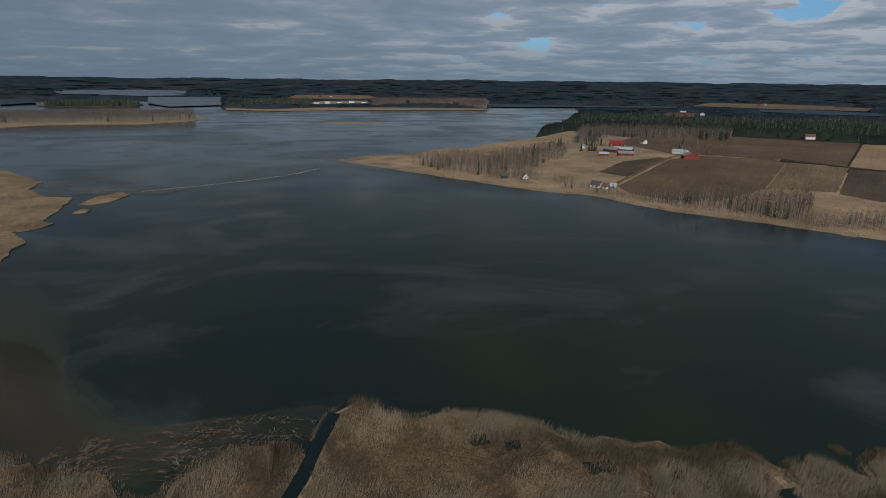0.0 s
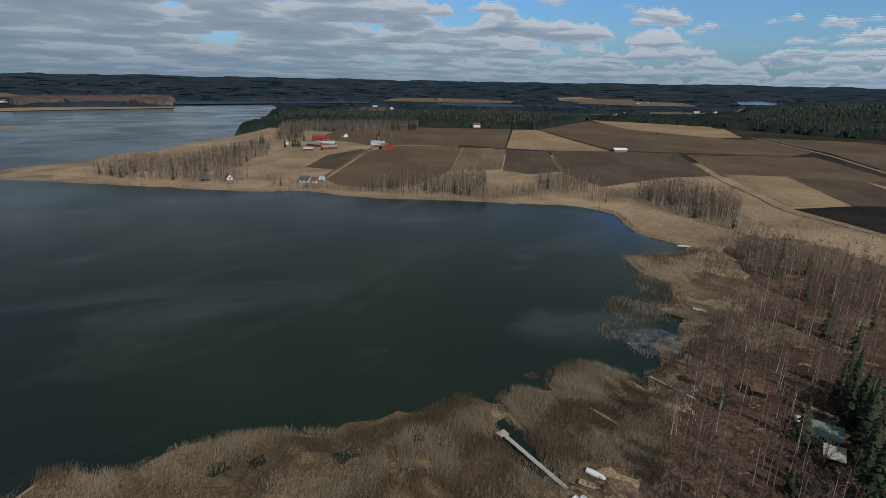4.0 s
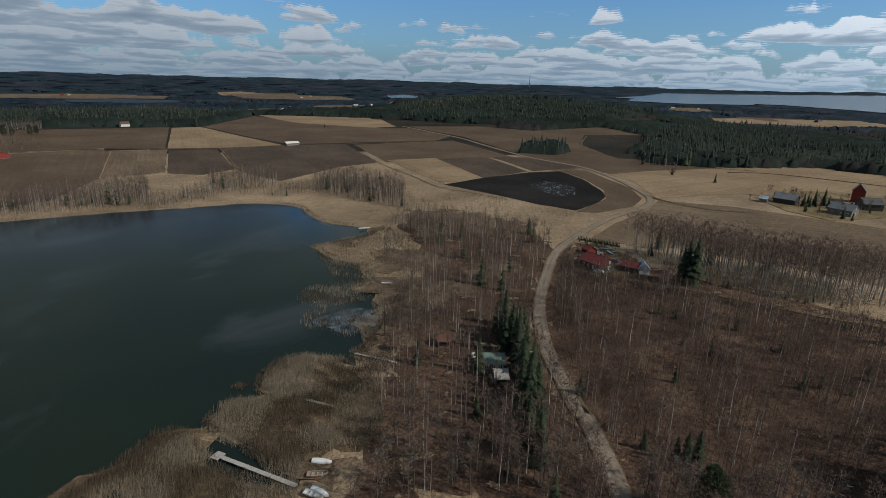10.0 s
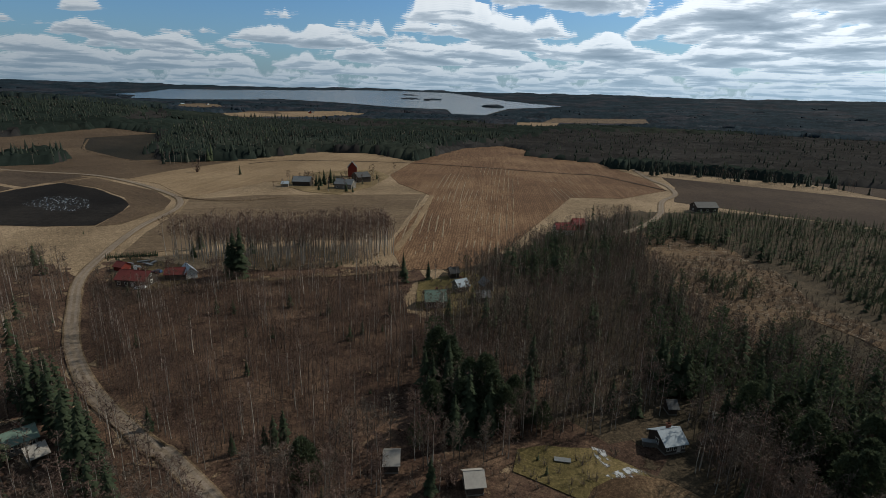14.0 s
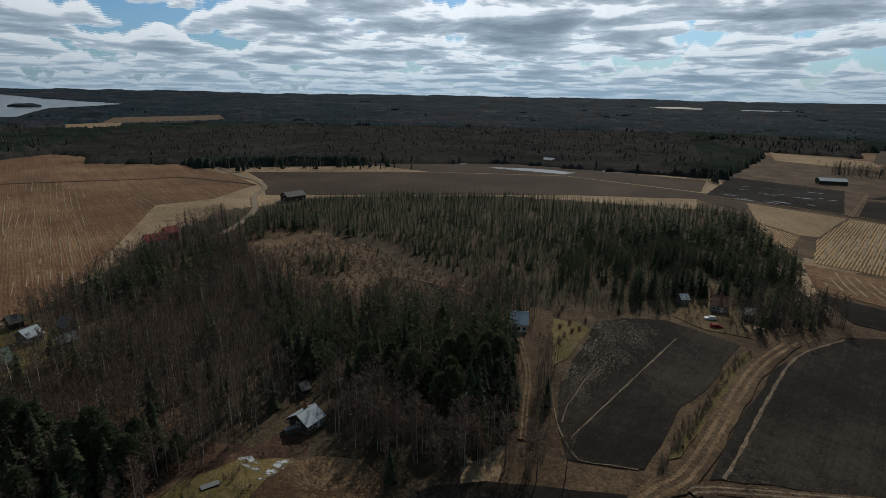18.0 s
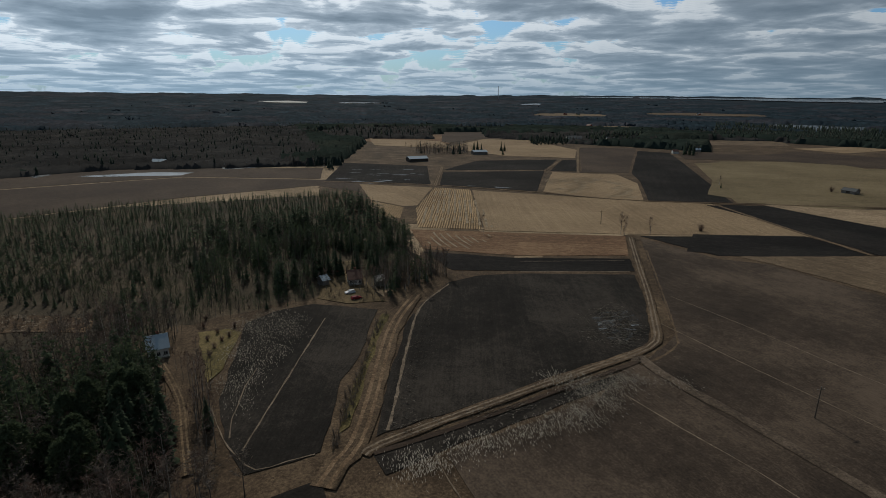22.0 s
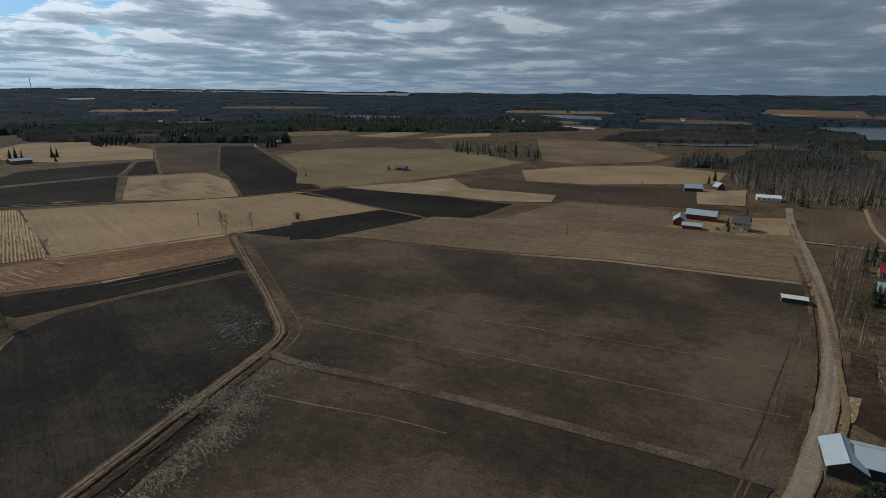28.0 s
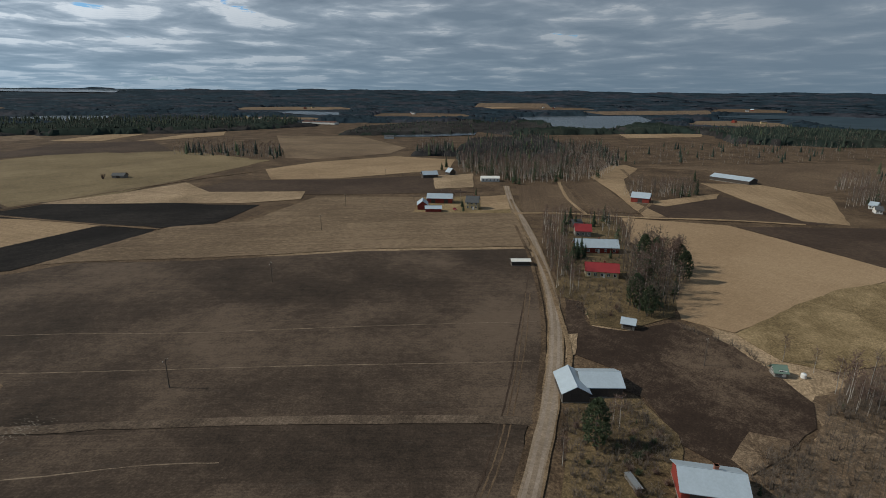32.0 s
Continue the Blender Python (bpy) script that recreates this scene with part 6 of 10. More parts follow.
def car(label, x, y, turn, paint):
    """A parked estate car: body, glass, four wheels with rims, lamps."""
    ob = stand("car", label, "car", x, y, turn)
    bm = bmesh.new()
    side = [(-2.15, 0.35), (-2.2, 0.75), (-2.05, 0.95), (-1.75, 1.42), (0.25, 1.45), (1.0, 0.98), (2.0, 0.85), (2.2, 0.6), (2.15, 0.35)]
    rings = [[bm.verts.new((a, s * (0.86 if b < 1.1 else 0.66), b)) for a, b in side] for s in (-1, 1)]
    for i in range(len(side)):
        j = (i + 1) % len(side)
        bm.faces.new((rings[0][i], rings[0][j], rings[1][j], rings[1][i]))
    bm.faces.new(rings[0][::-1]), bm.faces.new(rings[1])
    bmesh.ops.recalc_face_normals(bm, faces=bm.faces)
    part("body", bm, paint, ob)
    bm = bmesh.new()
    box(bm, (-1.72, -0.74, 1.0), (0.55, 0.74, 1.34))
    part("glass", bm, M_PANE, ob, "dark car windows")
    for wx in (-1.35, 1.35):
        for s in (-1, 1):
            bm = bmesh.new()
            rod(bm, (wx, s * 0.70, 0.32), (wx, s * 0.90, 0.32), 0.32, sides=12)
            w = part("wheel", bm, M_TYRE, ob)
            bm = bmesh.new()
            rod(bm, (wx, s * 0.88, 0.32), (wx, s * 0.915, 0.32), 0.19, sides=8)
            part("rim", bm, M_GREYROOF, w)
    for s in (-1, 1):
        bm = bmesh.new()
        box(bm, (2.12, s * 0.6 - 0.15, 0.62), (2.2, s * 0.6 + 0.15, 0.76))
        part("headlight", bm, M_WHITE, ob)
    YARDS.append((x, y, 4))
    return ob


def boat(name, label, x, y, turn, mat, upside=False, length=4.4):
    """A rowing boat: a hull lofted from frames, gunwale, thwarts."""
    ob = stand(name, label, "boat", x, y, turn)
    bm = bmesh.new()
    rings = []
    for i in range(11):
        s = i / 10
        w = 0.78 * (math.sin(math.pi * min(1, s * 0.62 + 0.30)) ** 0.8 if s < 0.98 else 0.02)
        w *= 1.0 if s < 0.75 else math.sqrt(max(0.0, 1 - ((s - 0.75) / 0.25) ** 2)) + 0.01
        lift = 0.10 * (2 * s - 0.9) ** 2 + 0.06 * s
        rings.append([bm.verts.new((s * length - length / 2, w * math.sin(a), 0.52 + lift - (0.52 - 0.0) * math.cos(a) ** 0.7 if abs(a) < 1.5 else 0.52 + lift)) for a in np.linspace(-1.57, 1.57, 9)])
    for r, t in zip(rings, rings[1:]):
        for i in range(8):
            bm.faces.new((r[i], r[i + 1], t[i + 1], t[i]))
    bm.faces.new(rings[0])
    bmesh.ops.recalc_face_normals(bm, faces=bm.faces)
    hull = part("hull", bm, mat, ob)
    sol = hull.modifiers.new("thick", "SOLIDIFY")
    sol.thickness = 0.05
    for s in (0, 8):
        bm, hoops = bmesh.new(), []
        for r in rings_xyz(length):
            hoops.append([bm.verts.new((r[s][0], r[s][1] + dy, r[s][2] + dz)) for dy, dz in ((-0.05, -0.03), (0.05, -0.03), (0.05, 0.04), (-0.05, 0.04))])
        for a, b in zip(hoops, hoops[1:]):
            for i in range(4):
                bm.faces.new((a[i], a[(i + 1) % 4], b[(i + 1) % 4], b[i]))
        part("gunwale", bm, M_PLANK, ob)
    for k in (0.25, 0.5, 0.72):
        bm = bmesh.new()
        box(bm, (k * length - length / 2 - 0.13, -0.68, 0.36), (k * length - length / 2 + 0.13, 0.68, 0.41))
        part("thwart", bm, M_PLANK, ob)
    if upside:
        m = ob.matrix_basis.copy()
        ob.matrix_basis = m @ pose(0, 0, 0.72, 180, 0, 0)
    YARDS.append((x, y, 4))
    return ob


def rings_xyz(length):
    out = []
    for i in range(11):
        s = i / 10
        w = 0.78 * (math.sin(math.pi * min(1, s * 0.62 + 0.30)) ** 0.8 if s < 0.98 else 0.02)
        w *= 1.0 if s < 0.75 else math.sqrt(max(0.0, 1 - ((s - 0.75) / 0.25) ** 2)) + 0.01
        z = 0.54 + 0.10 * (2 * s - 0.9) ** 2 + 0.06 * s
        out.append([(s * length - length / 2, w * math.sin(a), z) for a in np.linspace(-1.57, 1.57, 9)])
    return out


def jetty(label, p, q, width, head=0.0):
    """A plank jetty on posts: deck sections, stringers, posts, and a wider head at p."""
    a, b = np.array(p), np.array(q)
    long = float(np.linalg.norm(b - a))
    u = (b - a) / long
    ob = stand("jetty", label, "jetty", a[0], a[1], math.degrees(math.atan2(u[1], u[0])))
    ob.location.z = 0.0
    rng = random.Random(8)
    k = max(3, int(long / 2.2))
    for i in range(k):
        x0, x1 = long * i / k, long * (i + 1) / k - 0.04
        m = 7
        for j in range(m):
            bm = bmesh.new()
            w = width / 2 * rng.uniform(0.94, 1.04)
            box(bm, (x0 + (x1 - x0) * j / m, -w, 0.62), (x0 + (x1 - x0) * (j + 0.88) / m, w, 0.68 + rng.uniform(0, 0.02)))
            part("plank", bm, M_PLANK, ob)
        for s in (-1, 1):
            bm = bmesh.new()
            rod(bm, (x0 + 0.3, s * width * 0.42, -1.5), (x0 + 0.3, s * width * 0.42, 0.9 if i % 3 == 0 else 0.62), 0.09, 0.08, 7)
            part("post", bm, M_GREYWOOD, ob)
    for s in (-1, 1):
        bm = bmesh.new()
        box(bm, (0, s * width * 0.36 - 0.06, 0.44), (long, s * width * 0.36 + 0.06, 0.61))
        part("stringer", bm, M_GREYWOOD, ob)
    if head:
        for j in range(12):
            bm = bmesh.new()
            box(bm, (-head + head * j / 12, -head * 0.55, 0.63), (-head + head * (j + 0.9) / 12, head * 0.55, 0.70))
            part("plank", bm, M_PLANK, ob)
        for sx in (-0.9, -0.1):
            for s in (-1, 1):
                bm = bmesh.new()
                rod(bm, (head * sx, s * head * 0.5, -1.5), (head * sx, s * head * 0.5, 0.66), 0.09, sides=7)
                part("post", bm, M_GREYWOOD, ob)
    return ob


POLES = []


def pole(x, y, h=9.0, arms=1, turn=0.0):
    """A wooden power pole with crossarm and insulators; built once, then copied."""
    m = pose(x, y, float(terrain(x, y)), 0, 0, turn)
    if POLES:
        ob = copy_thing(POLES[0], m)
        return ob
    ob = stand("power_pole", "dark wooden power pole standing in a field", "power pole", x, y, turn, "power poles")
    bm = bmesh.new()
    rod(bm, (0, 0, -0.5), (0, 0, h), 0.17, 0.11, 9)
    part("shaft", bm, M_POLE, ob)
    bm = bmesh.new()
    box(bm, (-1.1, -0.07, h - 0.75), (1.1, 0.07, h - 0.6))
    part("crossarm", bm, M_POLE, ob)
    for s in (-1.0, 0.0, 1.0):
        bm = bmesh.new()
        rod(bm, (s, 0, h - 0.6), (s, 0, h - 0.35 if s else h + 0.2), 0.06, 0.04, 7)
        part("insulator", bm, M_WHITE, ob)
    POLES.append(ob)
    return ob


def mast(label, x, y, h):
    """A far lattice radio mast."""
    ob = stand("radio_mast", label, "mast", x, y)
    for i in range(3):
        bm = bmesh.new()
        a = i * 2.094
        rod(bm, (2.2 * math.cos(a), 2.2 * math.sin(a), 0), (1.0 * math.cos(a), 1.0 * math.sin(a), h), 0.9, 0.5, 5)
        part("leg", bm, M_GREYROOF if i else M_REDROOF, ob)
    for k in range(8):
        bm = bmesh.new()
        z, r = h * (k + 0.5) / 8, 2.2 - 1.2 * (k + 0.5) / 8
        for i in range(3):
            a, b = i * 2.094, (i + 1) * 2.094
            rod(bm, (r * math.cos(a), r * math.sin(a), z), (r * math.cos(b), r * math.sin(b), z + h / 16), 0.4, sides=4)
        part("brace", bm, M_GREYROOF, ob)
    return ob


def woodpile(label, x, y, turn, long=4.0, high=1.3, mat=None):
    """A stack of split logs under a sheet."""
    ob = stand("woodpile", label, "woodpile", x, y, turn)
    rng = random.Random(int(x * 7 + y))
    rows = int(high / 0.22)
    for j in range(rows):
        for i in range(int(long / 0.26)):
            r = rng.uniform(0.09, 0.13)
            cx, cz = -long / 2 + 0.26 * i + rng.uniform(-0.03, 0.03) + 0.13 * (j % 2), 0.12 + 0.2 * j
            bm = bmesh.new()
            rod(bm, (cx, -0.6 + rng.uniform(-0.08, 0.08), cz), (cx, 0.6 + rng.uniform(-0.08, 0.08), cz), r, sides=5)
            part("log", bm, mat or M_GREYWOOD, ob)
    bm = bmesh.new()
    box(bm, (-long / 2 - 0.1, -0.75, high + 0.06), (long / 2 + 0.1, 0.75, high + 0.12))
    part("cover", bm, M_DULLROOF, ob)
    YARDS.append((x, y, 3))
    return ob


def tank(label, x, y, r=0.8, h=1.6, mat=None):
    """A round white tank or bale standing on the ground."""
    ob = stand("water_tank", label, "tank", x, y)
    bm = bmesh.new()
    prof = [(r * 0.8, 0), (r, 0.12), (r, h * 0.8), (r * 0.7, h * 0.95), (0.15, h)]
    rings = [[bm.verts.new((a * math.cos(i * math.pi / 8), a * math.sin(i * math.pi / 8), z)) for i in range(16)] for a, z in prof]
    for s, t in zip(rings, rings[1:]):
        for i in range(16):
            bm.faces.new((s[i], s[(i + 1) % 16], t[(i + 1) % 16], t[i]))
    bm.faces.new(rings[-1])
    part("drum", bm, mat or M_HULL, ob)
    bm = bmesh.new()
    rod(bm, (0, 0, h - 0.02), (0, 0, h + 0.12), 0.22, sides=10)
    part("lid", bm, M_GREYROOF, ob)
    YARDS.append((x, y, 2.5))
    return ob


SINGLES = []


def spruce_at(x, y, h):
    SINGLES.append(("spruce", x, y, h))


def pine_at(x, y, h):
    SINGLES.append(("pine", x, y, h))


def birch_at(x, y, h):
    SINGLES.append(("birch", x, y, h))


def bush_at(x, y, h):
    SINGLES.append(("bush", x, y, h))



r_far = random.Random(4)
for i, (hx, hy) in enumerate(HAMLETS):
    for k in range(2):
        hx1, hy1 = hx + r_far.uniform(-60, 60), hy + r_far.uniform(-60, 60)
        turn = r_far.uniform(0, 3.1)
        wall, word = [(M_WHITE, "white"), (M_RED, "red"), (M_YELLOW, "ochre")][(i + k) % 3]
        house("far_cottage", "far " + word + " cottage beside a field", (hx1, hy1), (hx1 + 13 * math.cos(turn), hy1 + 13 * math.sin(turn)), 9, 5, 3,
              wall, [M_DARKROOF, M_GREYROOF, M_BROWNROOF][(i * 2 + k) % 3], base=False, group="far cottages")

house("gabled_barn", "grey sheet-roofed barn with a cross gable by the road", (-128.2, 10.6), (-129.9, 21.2), 9.6, 3.3, 1.9, M_DARKWOOD, M_GREYROOF, door=2)
house("barn_wing", "dark boarded barn wing under pale sheet roof", (-124.6, 5.2), (-125.7, 12.1), 10.8, 3.1, 1.9, M_DARKWOOD, M_GREYROOF, cross=True, door=1)
house("long_barn", "red boarded barn with a pale blue-grey sheet roof", (-91.6, 26.4), (-91.0, 38.8), 9.2, 3.4, 2.2, M_RED, M_GREYROOF, door=2, chimney=1)
house("garden_shed", "small grey shed with a pale roof beside the garden", (-175.3, 27.6), (-174.2, 31.7), 4, 2.4, 1.2, M_GREYWOOD, M_GREYROOF, door=1)
house("red_roofed_house", "yellow house with a bright red sheet roof", (-228.4, 20.3), (-227.9, 34.2), 8, 3.3, 2.6, M_YELLOW, M_REDROOF, win=5, chimney=1, door=1)
house("grey_roofed_house", "dark red outbuilding with a long grey roof", (-265.8, 18.6), (-267.8, 40.0), 9, 3.4, 3, M_RED, M_GREYROOF, win=5, chimney=1, door=1)
house("red_roofed_house", "grey house with a red roof among trees", (-298.8, 21.0), (-299.3, 29.7), 8, 3.6, 3, M_GREYWOOD, M_REDROOF, win=3, chimney=1)
house("dark_roofed_shed", "dark shed behind the houses", (-317.5, 21.3), (-319.8, 26.5), 6, 3, 2, M_DARKWOOD, M_DARKROOF)
house("roadside_shelter", "low roadside shelter with a white roof", (-238.6, -12.3), (-240.1, -3.9), 4, 2.4, 0.6, M_DARKWOOD, M_WHITE, door=2)
house("farm_barn", "long farm barn with a pale blue-grey roof", (-375.0, -78.8), (-376.5, -60.7), 9, 4, 2.6, M_RED, M_GREYROOF, door=2)
house("farm_barn", "red farm barn with a pale roof", (-350.9, -80.9), (-352.3, -74.0), 12, 3.6, 2.6, M_RED, M_GREYROOF, cross=True)
house("farm_shed", "low farm shed with a blue-grey roof", (-344.9, -74.2), (-347.0, -63.7), 6, 2.6, 1.4, M_RED, M_GREYROOF)
house("farmhouse", "yellow two-storey farmhouse with a dark roof", (-359.1, -48.7), (-358.9, -40.0), 9, 5.4, 3.4, M_YELLOW, M_DARKROOF, win=3, chimney=1, door=1)
house("grey_barn", "dark barn with a grey gabled roof", (-488.2, -104.1), (-494.4, -91.3), 9, 3.4, 2.8, M_DARKWOOD, M_GREYROOF, door=1)
house("grey_barn", "dark barn with a steep pale roof", (-510.7, -82.4), (-515.4, -77.5), 7, 3.4, 3.2, M_DARKWOOD, M_GREYROOF, cross=True)
house("white_house", "low white house at the wood's edge", (-479.7, -48.8), (-483.1, -32.7), 9, 3.2, 1.4, M_WHITE, M_WHITE, win=5, door=1)
house("red_barn", "red boarded barn with a pale sheet roof", (-408.6, 69.2), (-404.6, 81.3), 11, 4, 3, M_RED, M_GREYROOF, door=1)
house("long_cowshed", "long dark cowshed with a pale blue roof", (-537.0, 162.3), (-509.6, 187.0), 14, 3.4, 2.4, M_DARKWOOD, M_GREYROOF, door=3)
house("white_cottage", "small white cottage with a pale roof", (-416.4, 233.3), (-413.2, 236.6), 7, 3, 2, M_WHITE, M_GREYROOF, win=2)
house("white_cottage", "small white cottage with a dark roof", (-398.6, 228.3), (-397.6, 232.3), 7, 3, 2, M_WHITE, M_DARKROOF, win=2)
house("field_hut", "lone grey hut in a stubble field", (-430.1, -381.4), (-432.4, -370.6), 7, 2.8, 1.8, M_GREYWOOD, M_DARKROOF, door=1)
house("garden_hut", "mossy green garden hut at the field's edge", (-148.6, 66.2), (-148.7, 69.4), 3.4, 1.9, 1.3, M_GREYWOOD, M_GREENROOF, win=1, door=1)
tank("round white tank beside the garden hut", -149.8, 74.4, 0.8, 1.5)
house("far_farmhouse", "far white farm buildings", (-896.5, -252.4), (-900.5, -236.7), 9, 4, 2, M_WHITE, M_DARKROOF)
house("far_factory", "long far shed with a white wall", (-1267.5, -558.8), (-1246.3, -469.0), 20, 5, 2, M_WHITE, M_BROWNROOF)
house("red_roofed_house", "white house with a red roof beside the gravel road", (242.0, 47.2), (236.5, 36.1), 9, 3.4, 2.6, M_DARKWOOD, M_RUSTROOF, win=4, chimney=1, door=1)
house("red_roofed_shed", "long shed with a dark red roof", (244.3, 29.6), (242.5, 21.4), 7, 2.8, 1.8, M_DARKWOOD, M_RUSTROOF, door=2)
house("pale_roofed_shed", "shed with a pale sheet roof", (242.6, 21.8), (244.1, 17.1), 7, 3, 2.4, M_WHITE, M_GREYROOF, cross=True)
house("small_shed", "small red shed in a cluttered yard", (264.0, 51.3), (261.4, 47.9), 5, 2.4, 1.4, M_RED, M_RUSTROOF)
house("green_roofed_cottage", "cottage with a mossy green roof", (182.2, -64.1), (180.4, -71.7), 8, 3.2, 2.8, M_GREYWOOD, M_GREENROOF, win=3, chimney=1, door=1)
house("pale_roofed_cottage", "cottage with a pale grey roof", (193.8, -82.4), (194.3, -87.2), 6, 2.8, 2, M_GREYWOOD, M_GREYROOF, win=2, chimney=1)
house("pale_roofed_shed", "small shed with a pale roof", (181.3, -85.5), (180.4, -90.2), 5, 2.6, 1.6, M_GREYWOOD, M_DULLROOF, door=1)
house("pale_roofed_shed", "small shed with a pale gable roof", (192.4, -93.3), (192.5, -97.2), 5, 2.6, 2, M_GREYWOOD, M_DULLROOF, cross=True)
house("dark_roofed_shed", "dark shed behind the cottages", (210.7, -85.8), (210.4, -89.5), 5, 2.8, 1.8, M_DARKWOOD, M_DARKROOF)
house("old_barn", "dark old barn with a pale roof", (466.2, -46.7), (460.4, -59.8), 10, 4, 3.4, M_DARKWOOD, M_DULLROOF, door=1)
house("farmhouse", "grey farmhouse with a broad roof", (445.1, -77.7), (436.9, -90.0), 10, 4.4, 3.4, M_GREYWOOD, M_DULLROOF, win=3, chimney=2)
house("granary_tower", "tall dark red granary with a steep gable", (501.5, -100.6), (499.8, -108.7), 9, 9, 5, M_RED, M_DARKROOF, cross=True)
house("old_barn", "dark barn beside the granary", (468.4, -102.7), (472.0, -114.8), 12, 5, 3.4, M_DARKWOOD, M_DARKROOF)
house("blue_shed", "small weathered blue-grey shed by the farm", (462.8, -37.3), (461.5, -42.5), 6, 2.8, 1.6, M_GREYWOOD, M_GREYROOF)
house("small_cabin", "small grey cabin with a pale roof", (99.5, -25.3), (98.6, -28.0), 5, 2.4, 1.6, M_DARKWOOD, M_PLANK, door=1)
house("small_cabin", "small grey cabin with a mossy roof", (87.4, -39.2), (86.6, -42.6), 5, 2.4, 1.6, M_DARKWOOD, M_PLANK, door=1)
house("forest_cabin", "dark cabin with a pale grey roof in the wood", (84.0, -87.4), (83.4, -92.7), 6.4, 2.6, 1.9, M_DARKWOOD, M_GREYROOF, win=3, chimney=1, door=1)
house("woodshed", "small dark woodshed under trees", (88.2, -106.7), (86.1, -110.0), 4, 2.2, 1, M_DARKWOOD, M_GREYWOOD)
house("sauna_hut", "tiny dark hut behind the cabin", (96.4, -100.2), (95.7, -102.1), 3.5, 2.2, 1.2, M_DARKWOOD, M_DARKROOF)
house("red_roofed_house", "red-roofed house hidden among trees", (261.5, -172.8), (258.7, -182.8), 8, 4, 3, M_WHITE, M_REDROOF, win=3)
house("red_roofed_house", "red-roofed outbuilding among trees", (270.2, -190.7), (268.4, -196.9), 7, 4, 2.6, M_RED, M_REDROOF)
house("dark_house", "dark house at the forest's edge", (289.5, -308.1), (285.4, -323.6), 10, 4, 3, M_DARKWOOD, M_DARKROOF, win=3)
house("green_roofed_cottage", "lakeside cottage with a mint green roof", (131.4, 50.7), (134.0, 45.3), 6, 2.8, 1.6, M_GREYWOOD, M_GREENROOF, win=3, door=1, chimney=1)
house("grey_roofed_shed", "shed with a worn grey roof by the cottage", (125.9, 44.6), (127.5, 41.8), 5, 2.4, 1.4, M_GREYWOOD, M_PLANK, door=1)
house("shore_hut", "small brown shore hut", (138.5, 68.6), (140.0, 65.4), 4, 2.3, 1.2, M_GREYWOOD, M_BROWNROOF, door=1)
house("shore_hut", "tiny brown shore shed", (128.9, 80.8), (129.8, 78.5), 3, 2, 0.8, M_BROWN, M_BROWNROOF)
tank("white round tank by the path", 138.1, 56.5, 0.7, 1.4)
house("forest_house", "white pale-roofed house at the end of a forest track", (60.7, -167.4), (55.4, -169.2), 8, 3.6, 2.8, M_WHITE, M_GREYROOF, win=3, chimney=1, door=1)
house("farm_shed", "small grey shed in a farmyard", (8.6, -225.7), (6.1, -227.1), 5, 2.6, 1.4, M_GREYWOOD, M_GREYROOF)
house("old_farmhouse", "brown farmhouse in a cluttered yard", (-2.2, -223.6), (-7.7, -224.0), 8, 3.2, 2.6, M_GREYWOOD, M_BROWNROOF, win=3, chimney=1, door=1)
house("farm_shed", "low brown shed in a farmyard", (2.7, -237.7), (-0.7, -239.6), 5, 2.4, 1.4, M_DARKWOOD, M_BROWNROOF)
house("farm_shed", "small pale shed under trees", (-13.9, -221.1), (-16.9, -221.6), 5, 2.6, 1.4, M_GREYWOOD, M_PLANK)
car("white estate car parked on grass", -2.1, -214.7, 20, M_CARWHITE)
car("dark red car parked in the yard", -4.3, -207.6, 200, M_CARRED)
house("far_barn", "long pale-roofed farm barn", (-95.4, -658.2), (-119.3, -662.8), 14, 4, 2.4, M_DARKWOOD, M_GREYROOF)
house("far_barn", "long low barn with a pale roof", (-196.0, -728.6), (-216.0, -730.4), 12, 4, 2, M_GREYWOOD, M_GREYROOF)
house("far_farmhouse", "white farmhouse with a dark roof", (-433.9, -943.6), (-460.2, -936.7), 12, 6, 3, M_WHITE, M_DARKROOF)
house("far_farmhouse", "white farm buildings among trees", (-491.4, -900.7), (-503.9, -897.4), 12, 6, 3, M_WHITE, M_DARKROOF)
house("far_farmhouse", "pale farm buildings among trees", (-487.4, -701.7), (-495.0, -699.7), 7, 3.4, 2.4, M_WHITE, M_BROWNROOF)
house("far_farmhouse", "pale farm buildings among trees", (-534.7, -716.3), (-542.2, -714.0), 7, 3.4, 2.4, M_GREYWOOD, M_GREYROOF)
house("far_farmhouse", "low pale farm buildings on a bare field", (200.6, -678.7), (185.7, -673.9), 10, 4, 2.4, M_GREYWOOD, M_GREYROOF)
house("red_barn", "red barn with a pale sheet roof", (195.7, 668.8), (206.7, 651.7), 7, 3.4, 2.2, M_RED, M_DULLROOF, door=1)
house("red_barn", "long red barn with a mossy pale roof", (208.4, 670.3), (227.1, 656.3), 8, 3.4, 2.2, M_RED, M_GREYROOF, door=2)
house("red_barn", "red barn with a low pale roof", (201.2, 623.8), (218.7, 622.5), 7, 3.4, 2.2, M_RED, M_DULLROOF, door=1)
house("red_cottage", "red cottage with a red roof", (219.4, 722.3), (236.8, 715.6), 9, 4, 3, M_RED, M_REDROOF, win=3, chimney=1)
house("red_shed", "small red shed on straw", (178.4, 621.7), (187.8, 617.9), 6, 3, 1.6, M_RED, M_GREYROOF)
house("red_barn", "red barn with a gabled grey roof", (267.7, 602.5), (283.9, 601.9), 10, 4, 3, M_RED, M_DULLROOF, cross=True)
